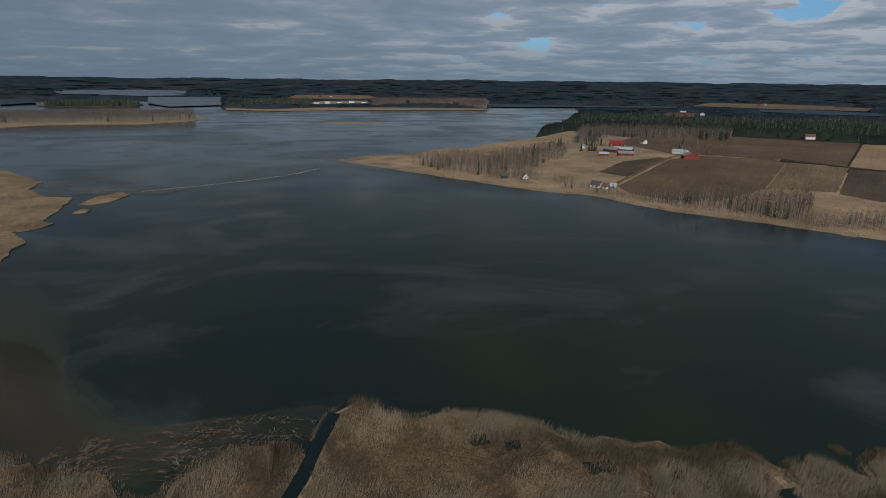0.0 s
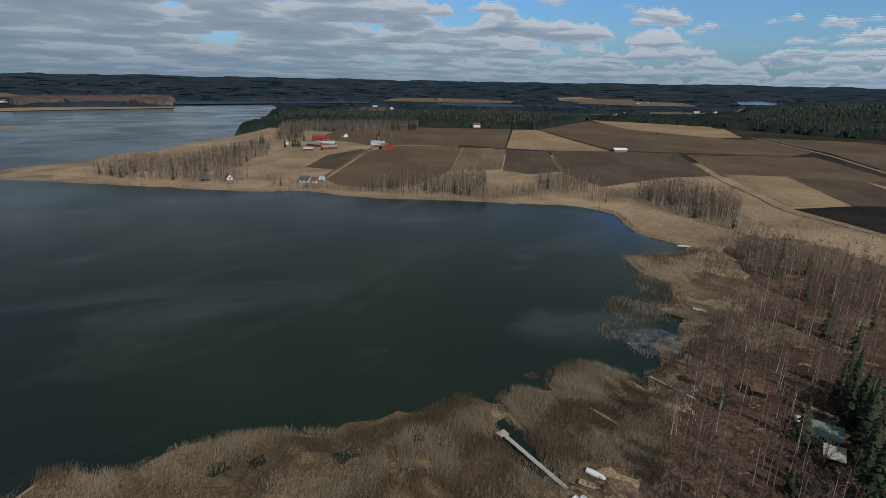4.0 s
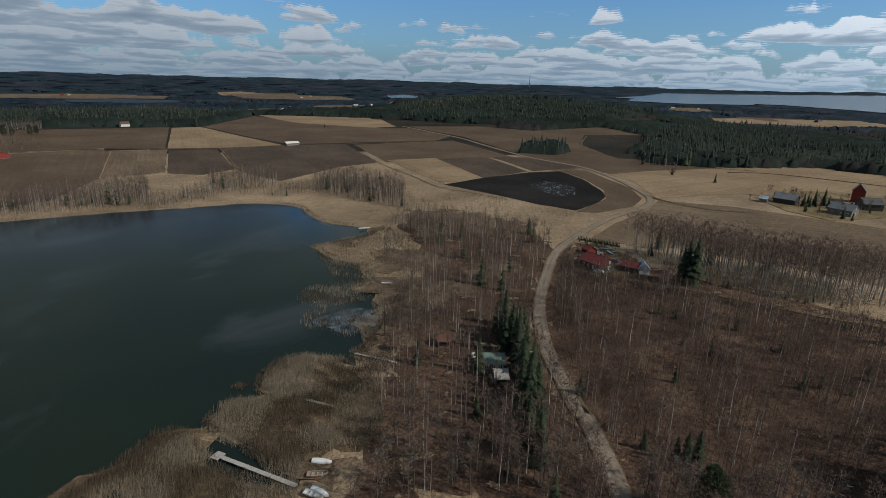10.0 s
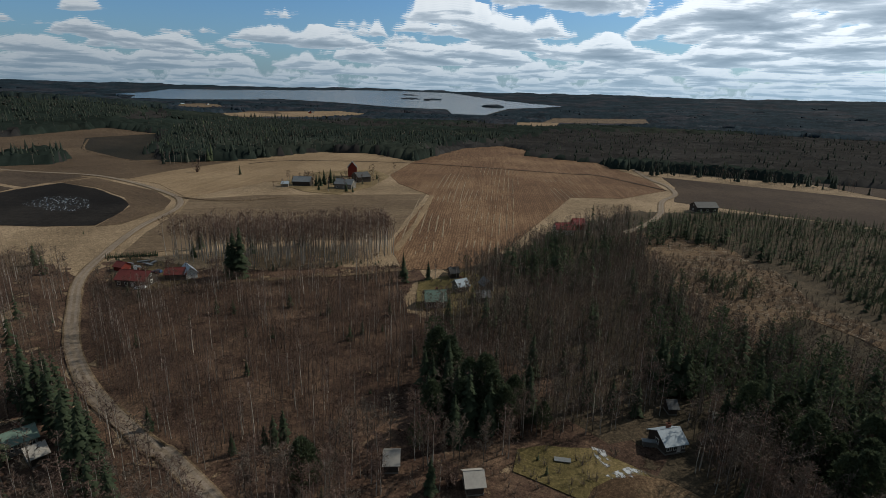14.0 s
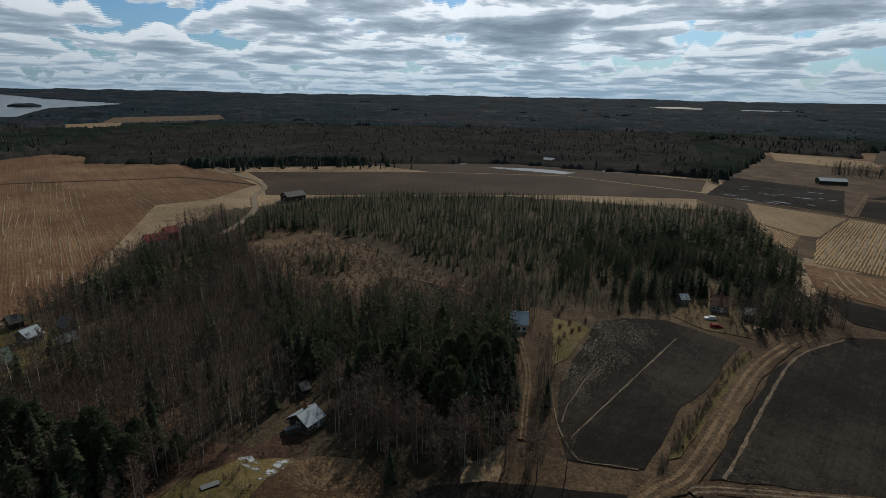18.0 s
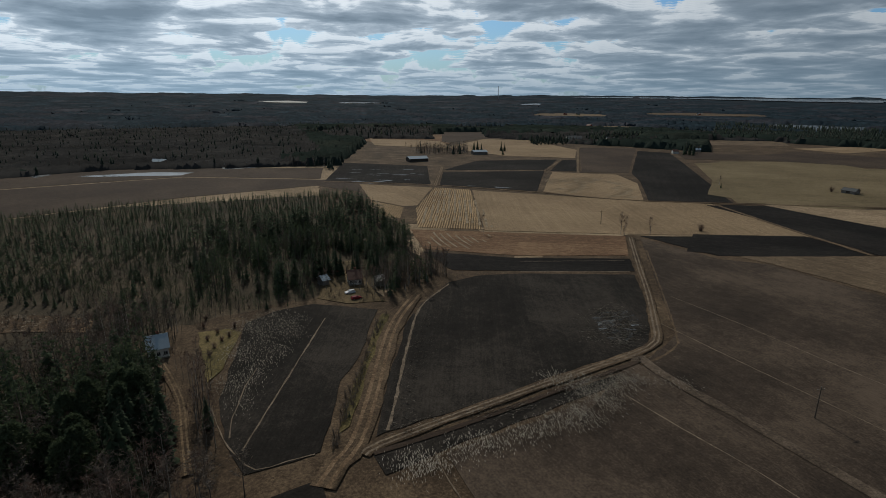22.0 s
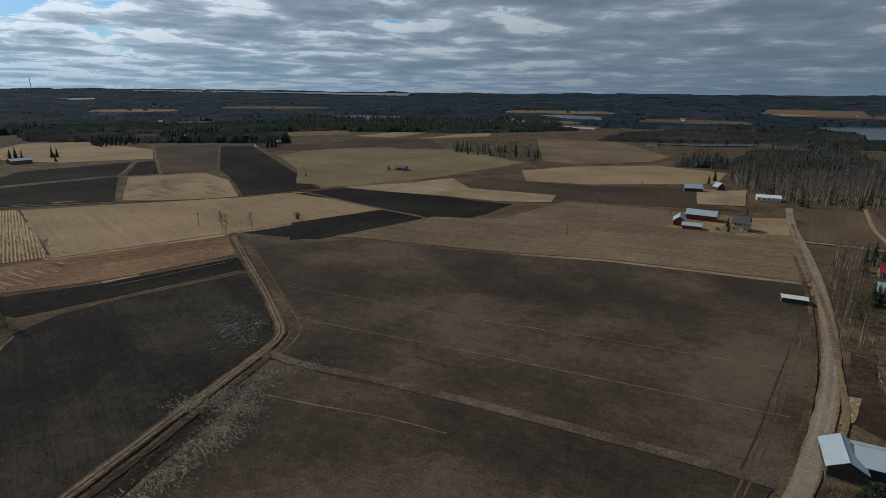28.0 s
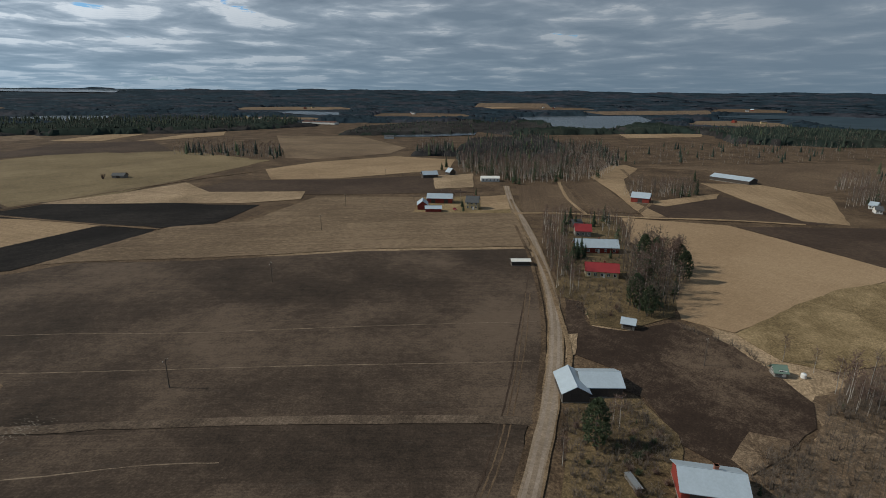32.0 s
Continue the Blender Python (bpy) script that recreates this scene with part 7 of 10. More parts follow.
house("pale_barn", "low barn with a pale blue-grey roof", (273.5, 651.1), (285.7, 639.5), 9, 3.4, 2, M_WHITE, M_GREYROOF)
house("farmhouse", "white farmhouse with a dark roof", (271.6, 759.0), (274.8, 751.3), 7, 3.4, 2.6, M_WHITE, M_DARKROOF)
house("white_shed", "small white shed by dark trees", (174.2, 690.5), (178.0, 689.0), 6, 4, 2, M_WHITE, M_DULLROOF)
house("shore_cottage", "white shore cottage with a steep dark roof", (68.7, 462.4), (73.4, 462.6), 5, 2.6, 2.4, M_WHITE, M_DARKROOF, cross=True, win=1)
house("shore_cottage", "white shore cottage with a grey roof", (118.0, 428.4), (123.7, 423.0), 6, 3, 2.4, M_WHITE, M_DARKROOF, win=2)
house("shore_sauna", "small white shore sauna", (126.1, 421.8), (130.2, 420.0), 5, 2.8, 1.8, M_WHITE, M_BROWNROOF, win=1)
house("shore_sauna", "small pale shore sauna", (132.2, 421.8), (135.8, 420.1), 5, 2.8, 1.8, M_GREYWOOD, M_GREYROOF, win=1)
house("dark_shed", "dark shed under shore trees", (50.4, 465.2), (56.3, 465.3), 5, 2.6, 1.6, M_DARKWOOD, M_DARKROOF)
house("hay_barn", "long pale hay barn in the open fields", (518.6, 469.7), (534.2, 463.2), 8, 3.2, 1.6, M_GREYWOOD, M_WHITE)
house("far_cottage", "far pale cottage at the forest's edge", (443.6, 970.9), (456.2, 967.0), 9, 5, 3, M_WHITE, M_BROWNROOF)
house("far_cottage", "far pale cottage at the forest's edge", (486.7, 942.8), (499.3, 938.8), 9, 5, 3, M_WHITE, M_BROWNROOF)
house("far_cottage", "far pale cottage at the forest's edge", (554.7, 838.8), (566.9, 834.8), 9, 5, 3, M_WHITE, M_BROWNROOF)
house("far_cottage", "far pale cottage above the lake shore", (-443.8, 1892.2), (-427.8, 1889.2), 10, 5, 3, M_WHITE, M_DARKROOF, base=False, group="far cottages")
house("far_cottage", "far pale cottage above the lake shore", (-409.0, 1900.6), (-393.0, 1897.6), 10, 5, 3, M_WHITE, M_GREYROOF, base=False, group="far cottages")
house("far_cottage", "far pale cottage above the lake shore", (-377.9, 1950.4), (-361.9, 1947.4), 10, 5, 3, M_WHITE, M_DARKROOF, base=False, group="far cottages")
house("far_cottage", "far pale cottage above the lake shore", (-336.0, 1960.6), (-320.0, 1957.6), 10, 5, 3, M_WHITE, M_GREYROOF, base=False, group="far cottages")
house("far_cottage", "far pale cottage above the lake shore", (-293.7, 1970.7), (-277.7, 1967.7), 10, 5, 3, M_WHITE, M_DARKROOF, base=False, group="far cottages")
jetty("long weathered plank jetty through the reeds", (69.8, 87.0), (70.6, 66.8), 1.1, head=2.2)
jetty("half-sunken grey plank jetty in reeds", (96.0, 85.8), (96.9, 77.1), 0.8)
jetty("short old jetty beside melting ice", (122.5, 89.0), (123.8, 74.9), 0.9)
boat("rowing_boat", "white rowing boat lying upturned on the shore", 78.9, 66.9, -69, M_HULL, upside=True)
boat("rowing_boat", "brown wooden rowing boat lying on the shore", 75.1, 65.1, -56, M_HULLBROWN)
boat("rowing_boat", "white rowing boat pulled up on dry grass", 70.1, 62.0, -84, M_HULL)
boat("rowing_boat", "white rowing boat lying upturned on dry grass", 71.4, 61.4, -92, M_HULL, upside=True)
boat("motor_boat", "white motor boat moored in the reeds", 244.7, 168.5, -37, M_HULL, length=6.5)
boat("rowing_boat", "pale rowing boat lying among reeds", 177.5, 111.9, -62, M_HULL)
pole(-113.7, -100.6, 9.0)
pole(-286.8, -124.9, 9.0)
pole(-352.2, -132.6, 9.0)
pole(-197.6, -111.8, 9.0)
pole(-152.2, 48.1, 9.0)
pole(-481.1, -138.1, 9.0)
pole(-165.9, -311.1, 9.0)
mast("thin far radio mast above the forest", 4222, 1334, 110)
mast("thin far radio mast above the forest", -1269, -3963, 110)
woodpile("stack of grey logs in the yard", -95.5, 18.1, 20, 5.0)
woodpile("stack of split logs by the cabin", 87.6, -87.1, 60, 5.0)
woodpile("long heap of boards in the yard", 263.1, 42.9, 10, 9.0, 0.9)
woodpile("stack of boards in the yard", 268.4, 38.6, 40, 6.0, 0.9)
car("blue car parked between sheds", 256.2, 33.8, 60, M_CARBLUE)
car("white van parked by the road house", 236.4, 37.9, 80, M_CARWHITE)
car("dark red car parked at the farmhouse", -355.8, -55.7, 30, M_CARRED)
pine_at(-107.1, 11.5, 13)
spruce_at(-306.7, 15.2, 12)
spruce_at(-324.0, 33.5, 11)
spruce_at(-262.3, 21.1, 11)
spruce_at(-261.9, 18.9, 9)
spruce_at(-353.4, -49.5, 6)
birch_at(-115.2, 18.1, 9)
birch_at(-118.6, 17.2, 8)
spruce_at(-247.1, 52.5, 15)
birch_at(-244.5, 60.6, 15)
pine_at(-218.9, 43.4, 13)
birch_at(-234.3, 5.5, 12)
birch_at(-256.2, 4.3, 12)
birch_at(-212.3, 7.2, 12)
birch_at(-210.0, 13.3, 10)
birch_at(-159.4, 72.8, 9)
birch_at(-153.5, 78.8, 8)
birch_at(-282.2, 2.5, 9)
spruce_at(-450.4, 126.7, 14)
spruce_at(-440.2, 112.6, 12)
bush_at(-99.9, 18.2, 2)
bush_at(-104.4, 22.6, 2.4)
bush_at(-99.9, 23.5, 2)
bush_at(-113.5, 21.1, 2)
bush_at(-113.4, 26.9, 2)
bush_at(-113.5, 7.9, 2.5)
bush_at(-92.3, 18.6, 2.2)
bush_at(-96.7, 25.1, 2)
birch_at(-99.3, 3.9, 8)
bush_at(-185.8, 25.4, 2)
bush_at(-192.8, 28.3, 2.5)
spruce_at(537.3, -7.2, 9)
bush_at(561.0, 30.1, 7)
spruce_at(239.9, -0.6, 24)
spruce_at(241.1, 2.3, 20)
spruce_at(290.7, 17.6, 14)
spruce_at(284.1, 85.2, 10)
spruce_at(145.4, 49.3, 14)
spruce_at(147.5, 46.6, 13)
spruce_at(115.4, 34.2, 14)
spruce_at(110.8, 29.8, 15)
spruce_at(102.5, 28.3, 16)
spruce_at(100.5, 25.1, 15)
spruce_at(132.7, 23.1, 7)
spruce_at(121.7, 35.4, 12)
spruce_at(108.1, 27.0, 13)
spruce_at(205.3, 81.1, 7)
spruce_at(116.0, -4.0, 9)
spruce_at(118.1, -6.3, 9)
spruce_at(115.9, -2.0, 7)
spruce_at(116.9, 4.9, 6)
birch_at(221.3, 10.0, 15)
birch_at(225.7, 8.6, 14)
birch_at(92.2, 36.1, 13)
birch_at(90.4, 39.9, 12)
spruce_at(212.7, -64.7, 14)
spruce_at(213.0, -76.1, 9)
spruce_at(479.2, -110.9, 9)
spruce_at(470.7, -79.0, 12)
spruce_at(472.8, -69.6, 9)
spruce_at(463.1, -72.9, 9)
birch_at(212.1, -78.9, 9)
birch_at(106.0, -34.4, 15)
birch_at(90.5, -34.5, 8)
bush_at(91.4, -37.0, 5)
spruce_at(91.1, -32.7, 9)
spruce_at(147.8, -147.8, 13)
spruce_at(194.4, 717.2, 12)
spruce_at(191.2, 733.2, 11)
birch_at(361.7, 752.7, 10)
birch_at(380.3, 745.9, 9)
birch_at(294.4, 733.5, 9)
birch_at(-164.0, -280.4, 6)
birch_at(-179.8, -278.0, 6)
birch_at(-83.5, -297.1, 5)
spruce_at(-342.6, -421.3, 5)
bush_at(-216.5, -281.3, 5)
spruce_at(-236.4, -724.4, 11)
spruce_at(-218.0, -788.8, 11)
spruce_at(-214.7, -798.9, 10)
bush_at(-425.7, -386.7, 5)
bush_at(-443.9, -377.0, 4)
spruce_at(281.3, 56.5, 2.3)
spruce_at(279.9, 51.8, 1.8)
spruce_at(281.4, 52.9, 2.2)
spruce_at(280.7, 52.2, 1.7)
spruce_at(282.1, 53.4, 2.3)
spruce_at(279.9, 47.3, 2.2)
spruce_at(282.6, 47.2, 1.8)
spruce_at(278.8, 46.9, 1.8)
spruce_at(283.2, 44.9, 2.4)
spruce_at(284.0, 45.8, 1.8)
spruce_at(283.6, 42.6, 1.7)
spruce_at(284.0, 39.8, 1.9)
spruce_at(281.2, 43.2, 1.9)
spruce_at(281.8, 39.5, 2.1)
spruce_at(-362.6, -911.6, 8.7)
spruce_at(-371.1, -910.3, 9.0)
spruce_at(-376.1, -914.5, 11.1)
spruce_at(-383.2, -917.5, 8.2)
spruce_at(-387.8, -919.0, 8.1)
spruce_at(-398.0, -921.0, 10.9)
spruce_at(-407.9, -923.1, 11.1)
spruce_at(-413.2, -925.2, 10.5)
spruce_at(-418.2, -928.5, 11.2)
spruce_at(-426.5, -928.6, 10.7)
spruce_at(-433.8, -931.7, 10.7)
spruce_at(-441.3, -933.3, 7.8)
spruce_at(-448.9, -935.0, 9.9)
spruce_at(-454.8, -938.1, 7.6)
birch_at(-155.3, -765.1, 5.5)
birch_at(-159.9, -770.3, 6.4)
birch_at(-164.2, -769.3, 5.2)
birch_at(-170.2, -775.4, 6.4)
birch_at(-178.7, -776.6, 5.7)
birch_at(-184.0, -775.1, 5.7)
birch_at(-187.2, -781.4, 4.7)
birch_at(-196.1, -783.2, 5.1)
birch_at(-201.6, -786.4, 6.2)
birch_at(-209.6, -789.0, 6.6)
birch_at(-210.5, 37.9, 13.4)
birch_at(-216.0, 39.1, 15.8)
birch_at(-220.1, 43.1, 14.1)
birch_at(-223.4, 45.1, 14.1)
birch_at(-225.1, 46.9, 10.8)
birch_at(-231.2, 49.4, 14.0)
birch_at(-236.6, 49.5, 14.5)
birch_at(-236.2, 52.8, 13.4)
birch_at(-238.0, 57.1, 14.4)
birch_at(-244.1, 61.3, 15.4)
birch_at(-250.3, 63.0, 14.3)
birch_at(-251.3, 62.5, 13.3)
spruce_at(-194.9, 37.5, 7.8)
spruce_at(-198.3, 36.8, 7.5)
spruce_at(-200.7, 41.0, 6.3)
spruce_at(-202.5, 43.8, 6.4)
spruce_at(-202.4, 44.9, 6.2)
spruce_at(-208.3, 46.2, 8.5)
spruce_at(-211.8, 49.5, 6.0)
spruce_at(-213.0, 54.1, 8.6)
birch_at(-331.8, 18.3, 9.4)
birch_at(-328.6, 23.1, 8.3)
birch_at(-331.4, 26.8, 9.7)
birch_at(-329.6, 32.1, 8.5)
birch_at(-330.7, 32.3, 10.2)
birch_at(-333.5, 37.2, 10.0)
birch_at(-333.1, 41.7, 11.4)
birch_at(-333.0, 46.7, 9.3)
birch_at(-142.2, 80.1, 9.1)
birch_at(-141.9, 81.7, 12.6)
birch_at(-142.1, 79.0, 11.1)
birch_at(-140.1, 81.9, 10.9)
birch_at(-137.4, 79.6, 12.2)
birch_at(-137.3, 82.3, 8.7)
birch_at(-134.4, 80.5, 10.0)
birch_at(-133.8, 84.8, 10.4)
birch_at(-132.4, 79.0, 9.0)
birch_at(-130.6, 85.4, 9.9)
birch_at(-131.9, 81.5, 9.3)
birch_at(-128.2, 84.9, 12.3)
birch_at(-269.1, 9.6, 7.7)
birch_at(-251.6, 10.3, 9.5)
birch_at(-241.7, 9.5, 8.4)
birch_at(-228.0, 9.6, 7.1)
birch_at(-214.1, 8.0, 7.4)
birch_at(493.8, -45.2, 9.1)
birch_at(490.3, -46.7, 9.7)
birch_at(484.2, -54.7, 8.3)
birch_at(480.6, -59.6, 10.0)
birch_at(477.9, -66.2, 7.7)
birch_at(474.6, -75.7, 8.3)
birch_at(471.1, -78.2, 8.1)
birch_at(469.6, -82.1, 7.6)
birch_at(466.3, -88.5, 8.5)
birch_at(461.6, -96.8, 9.7)
birch_at(458.6, -99.3, 9.9)
birch_at(456.7, -103.3, 9.8)
birch_at(453.5, -112.0, 7.1)
birch_at(448.5, -116.1, 8.5)
spruce_at(10.1, -240.3, 12.3)
spruce_at(6.2, -240.2, 10.7)
spruce_at(2.7, -238.8, 12.7)
spruce_at(0.8, -238.9, 11.1)
spruce_at(-4.6, -237.6, 10.1)
spruce_at(-6.7, -237.9, 11.8)
spruce_at(-14.0, -237.6, 9.4)
spruce_at(-15.5, -236.0, 13.0)
woodpile("heap of pale boards in a cluttered yard", 269.8, 51.1, 0, 3, 0.8)
woodpile("stack of grey timber in a cluttered yard", 271.7, 46.1, 50, 4, 0.8)
woodpile("heap of pale boards in a cluttered yard", 273.7, 41.0, 100, 5, 0.8)
woodpile("stack of grey timber in a cluttered yard", 270.9, 36.5, 150, 3, 0.8)
woodpile("heap of pale boards in a cluttered yard", 264.6, 41.7, 200, 4, 0.8)
woodpile("stack of grey timber in a cluttered yard", 259.1, 46.0, 250, 5, 0.8)
woodpile("heap of grey timber in the wood", 87.0, -108.7, 50, 5.0, 0.8)
woodpile("stack of sawn logs on the lawn", 90.1, -63.8, 60, 3.5, 0.4)
pine_at(-195.7, 35.4, 14)
pine_at(-188.2, 38.9, 12)
pine_at(-248.1, 53.4, 15)
pine_at(-225.7, 42.4, 11)
birch_at(477.3, -48.6, 6.6)
birch_at(477.9, -60.1, 9.2)
birch_at(491.9, -63.9, 7.9)
birch_at(482.9, -65.1, 9.5)
birch_at(482.5, -71.6, 9.1)
birch_at(493.1, -92.5, 6.3)
birch_at(498.8, -97.8, 7.0)
birch_at(500.2, -99.3, 7.2)
birch_at(505.5, -107.7, 6.9)
birch_at(514.7, -107.5, 10.7)
birch_at(507.1, -122.6, 8.9)
birch_at(517.5, -128.7, 9.8)
birch_at(513.0, -127.6, 7.5)
birch_at(518.1, -149.8, 10.3)
spruce_at(440.4, -63.8, 5.3)
spruce_at(442.6, -72.5, 6.2)
spruce_at(447.2, -78.8, 7.7)
spruce_at(457.4, -92.9, 8.0)
spruce_at(458.4, -96.0, 6.2)
spruce_at(459.7, -104.5, 6.1)
spruce_at(473.8, -112.8, 8.0)
spruce_at(484.1, -123.6, 6.7)
birch_at(-364.5, -86.2, 6.2)
birch_at(-369.3, -80.3, 6.3)
birch_at(-376.8, -59.7, 6.2)
birch_at(-384.1, -69.8, 8.1)
birch_at(-394.2, -64.6, 7.7)
birch_at(-388.4, -61.0, 5.8)
birch_at(-392.6, -56.6, 8.1)
birch_at(-398.3, -43.2, 5.0)
birch_at(191.1, 655.1, 11.0)
birch_at(204.4, 670.2, 10.2)
birch_at(211.2, 665.1, 10.8)
birch_at(213.2, 670.5, 9.3)
birch_at(230.4, 661.5, 11.9)
birch_at(238.7, 678.2, 8.2)
birch_at(243.5, 681.9, 7.3)
birch_at(243.8, 677.1, 11.3)
birch_at(253.2, 693.4, 9.9)
spruce_at(168.1, 664.6, 11.8)
spruce_at(178.5, 668.7, 11.6)
spruce_at(184.7, 667.2, 11.5)
spruce_at(182.2, 669.5, 11.8)
spruce_at(188.9, 674.3, 8.7)
birch_at(270.6, 619.0, 5.7)
birch_at(279.4, 630.5, 8.3)
birch_at(292.3, 643.7, 8.9)
birch_at(302.3, 643.0, 7.9)
birch_at(315.4, 644.6, 8.5)
birch_at(323.0, 658.2, 8.6)
birch_at(340.7, 661.7, 5.9)
birch_at(355.5, 671.8, 6.3)
birch_at(14.9, -223.5, 5.8)
birch_at(7.4, -219.7, 9.4)
birch_at(10.3, -227.1, 6.1)
birch_at(4.1, -229.5, 6.0)
birch_at(-4.4, -220.6, 6.3)
birch_at(-7.7, -223.9, 9.5)
birch_at(-6.3, -215.1, 8.1)
birch_at(-12.7, -220.0, 9.3)
birch_at(-9.5, -221.5, 7.8)
birch_at(-9.1, -220.8, 5.6)
birch_at(-17.0, -216.9, 8.6)
birch_at(-11.8, -221.8, 9.2)
birch_at(179.5, -64.4, 7.5)
birch_at(180.2, -61.9, 8.9)
birch_at(189.0, -75.2, 6.2)
birch_at(184.4, -79.6, 6.0)
birch_at(189.5, -77.8, 5.9)
birch_at(186.6, -79.4, 7.4)
birch_at(186.5, -91.4, 8.8)
birch_at(188.7, -84.5, 6.3)
birch_at(187.0, -100.9, 6.8)
birch_at(245.3, 43.5, 6.7)
birch_at(247.3, 37.5, 5.6)
birch_at(246.7, 37.4, 8.2)
birch_at(248.0, 40.2, 8.0)
birch_at(249.1, 27.9, 9.0)
birch_at(239.6, 32.0, 6.3)
birch_at(244.1, 27.8, 9.0)
birch_at(248.0, 26.4, 8.8)

spruce_at(285.7, 58.0, 2.6)
spruce_at(285.3, 57.0, 2.9)
spruce_at(285.4, 56.2, 3.2)
spruce_at(285.6, 55.4, 2.6)
spruce_at(285.1, 54.5, 2.9)
spruce_at(285.2, 53.7, 3.2)
spruce_at(285.4, 52.9, 2.6)
spruce_at(284.9, 52.0, 2.9)
spruce_at(285.0, 51.2, 3.2)
spruce_at(284.5, 50.3, 2.6)
spruce_at(284.7, 49.5, 2.9)
spruce_at(284.8, 48.7, 3.2)
spruce_at(284.3, 47.8, 2.6)
spruce_at(284.4, 47.1, 2.9)
spruce_at(284.5, 46.3, 3.2)
spruce_at(284.0, 45.4, 2.6)
spruce_at(284.1, 44.7, 2.9)
spruce_at(284.2, 43.9, 3.2)
spruce_at(284.3, 43.1, 2.6)
spruce_at(283.8, 42.3, 2.9)
spruce_at(283.9, 41.5, 3.2)
spruce_at(284.0, 40.8, 2.6)
spruce_at(283.5, 39.9, 2.9)
spruce_at(283.6, 39.2, 3.2)
spruce_at(283.7, 38.4, 2.6)
spruce_at(283.8, 37.7, 2.9)
spruce_at(283.2, 36.9, 3.2)
spruce_at(283.3, 36.2, 2.6)
birch_at(148.9, 40.2, 7.0)
birch_at(144.5, 37.7, 10.1)
birch_at(140.5, 34.6, 9.4)
birch_at(136.1, 32.2, 7.1)
birch_at(131.8, 29.5, 10.3)
birch_at(129.7, 28.4, 6.6)
birch_at(131.4, 21.0, 9.4)
birch_at(129.5, 19.4, 10.2)
birch_at(127.5, 18.1, 8.8)
birch_at(121.0, 24.2, 6.9)
birch_at(118.5, 22.0, 7.5)
birch_at(119.6, 13.4, 9.9)
birch_at(116.5, 12.1, 8.0)
birch_at(113.6, 10.4, 8.1)
birch_at(106.5, 15.9, 9.2)
birch_at(103.6, 14.1, 10.5)
birch_at(101.6, 12.8, 7.8)
birch_at(99.5, 11.9, 7.3)
birch_at(100.4, 4.0, 6.8)
birch_at(98.1, 3.4, 9.7)
birch_at(96.5, 1.3, 6.6)
birch_at(94.3, 0.6, 10.0)

spruce_at(-321.1, 16.2, 11.0)
spruce_at(-327.3, 19.7, 13.0)
spruce_at(-320.0, 22.5, 9.0)
spruce_at(-339.8, 41.5, 12.0)
spruce_at(-334.4, 43.4, 8.0)
spruce_at(-254.6, 16.7, 12.0)
spruce_at(-256.9, 18.9, 9.0)
spruce_at(-257.9, 22.6, 8.0)
spruce_at(-259.4, 35.0, 6.0)
spruce_at(-514.2, 142.1, 12.0)
spruce_at(-480.5, 123.7, 8.0)
spruce_at(-366.7, -52.2, 7.0)
spruce_at(-416.5, -47.3, 6.0)
spruce_at(-381.4, -41.9, 6.0)
spruce_at(-568.7, -94.9, 13.0)
spruce_at(-546.4, -96.0, 10.0)
birch_at(-272.1, 4.8, 15.0)
birch_at(-262.9, 8.2, 16.0)
birch_at(-245.4, 9.4, 15.0)
birch_at(-295.2, 7.3, 13.0)
birch_at(-229.2, 10.1, 12.0)
birch_at(-216.1, 12.9, 11.0)
birch_at(-210.0, 15.8, 12.0)
birch_at(-227.6, 4.8, 10.0)
birch_at(-327.5, 4.7, 10.0)
birch_at(-263.4, 42.5, 9.0)
birch_at(-260.1, 45.8, 10.0)
birch_at(-279.1, 46.2, 8.0)
birch_at(-318.5, 44.6, 9.0)
birch_at(-306.9, 47.8, 8.0)
birch_at(-190.1, 7.5, 8.0)
birch_at(-226.1, 47.9, 17.0)
birch_at(-238.0, 53.5, 18.0)
birch_at(-227.7, 54.7, 17.0)
birch_at(-243.5, 60.3, 16.0)
birch_at(-211.6, 42.2, 14.0)
birch_at(-204.6, 37.9, 12.0)
birch_at(-215.3, 56.0, 14.0)
birch_at(-207.4, 48.4, 14.0)
pine_at(-247.9, 47.9, 16.0)
pine_at(-229.8, 61.5, 14.0)
pine_at(-244.7, 63.3, 13.0)
spruce_at(462.1, -65.7, 11.0)
spruce_at(460.3, -69.2, 9.0)
spruce_at(469.4, -73.3, 13.0)
spruce_at(473.6, -79.7, 14.0)
spruce_at(462.9, -80.8, 10.0)
spruce_at(452.8, -82.4, 8.0)
spruce_at(428.9, -84.1, 9.0)
spruce_at(440.8, -64.7, 7.0)
spruce_at(479.9, -48.3, 7.0)
spruce_at(425.3, -88.6, 6.0)
birch_at(468.7, -60.3, 12.0)
birch_at(447.7, -61.5, 11.0)
birch_at(432.6, -70.7, 12.0)
birch_at(435.5, -83.5, 10.0)
birch_at(449.9, -90.2, 9.0)
birch_at(492.1, -60.5, 9.0)
birch_at(457.6, -37.8, 8.0)
birch_at(447.9, -30.1, 7.0)
birch_at(483.2, -118.2, 9.0)
birch_at(564.9, 29.2, 12.0)
birch_at(572.4, 33.8, 10.0)
spruce_at(241.0, 4.2, 18.0)
spruce_at(243.6, 2.1, 21.0)
spruce_at(242.3, -0.0, 17.0)
spruce_at(276.5, 20.1, 9.0)
spruce_at(157.9, 55.8, 16.0)
spruce_at(153.7, 52.4, 17.0)
spruce_at(150.8, 48.8, 16.0)
spruce_at(146.5, 45.2, 17.0)
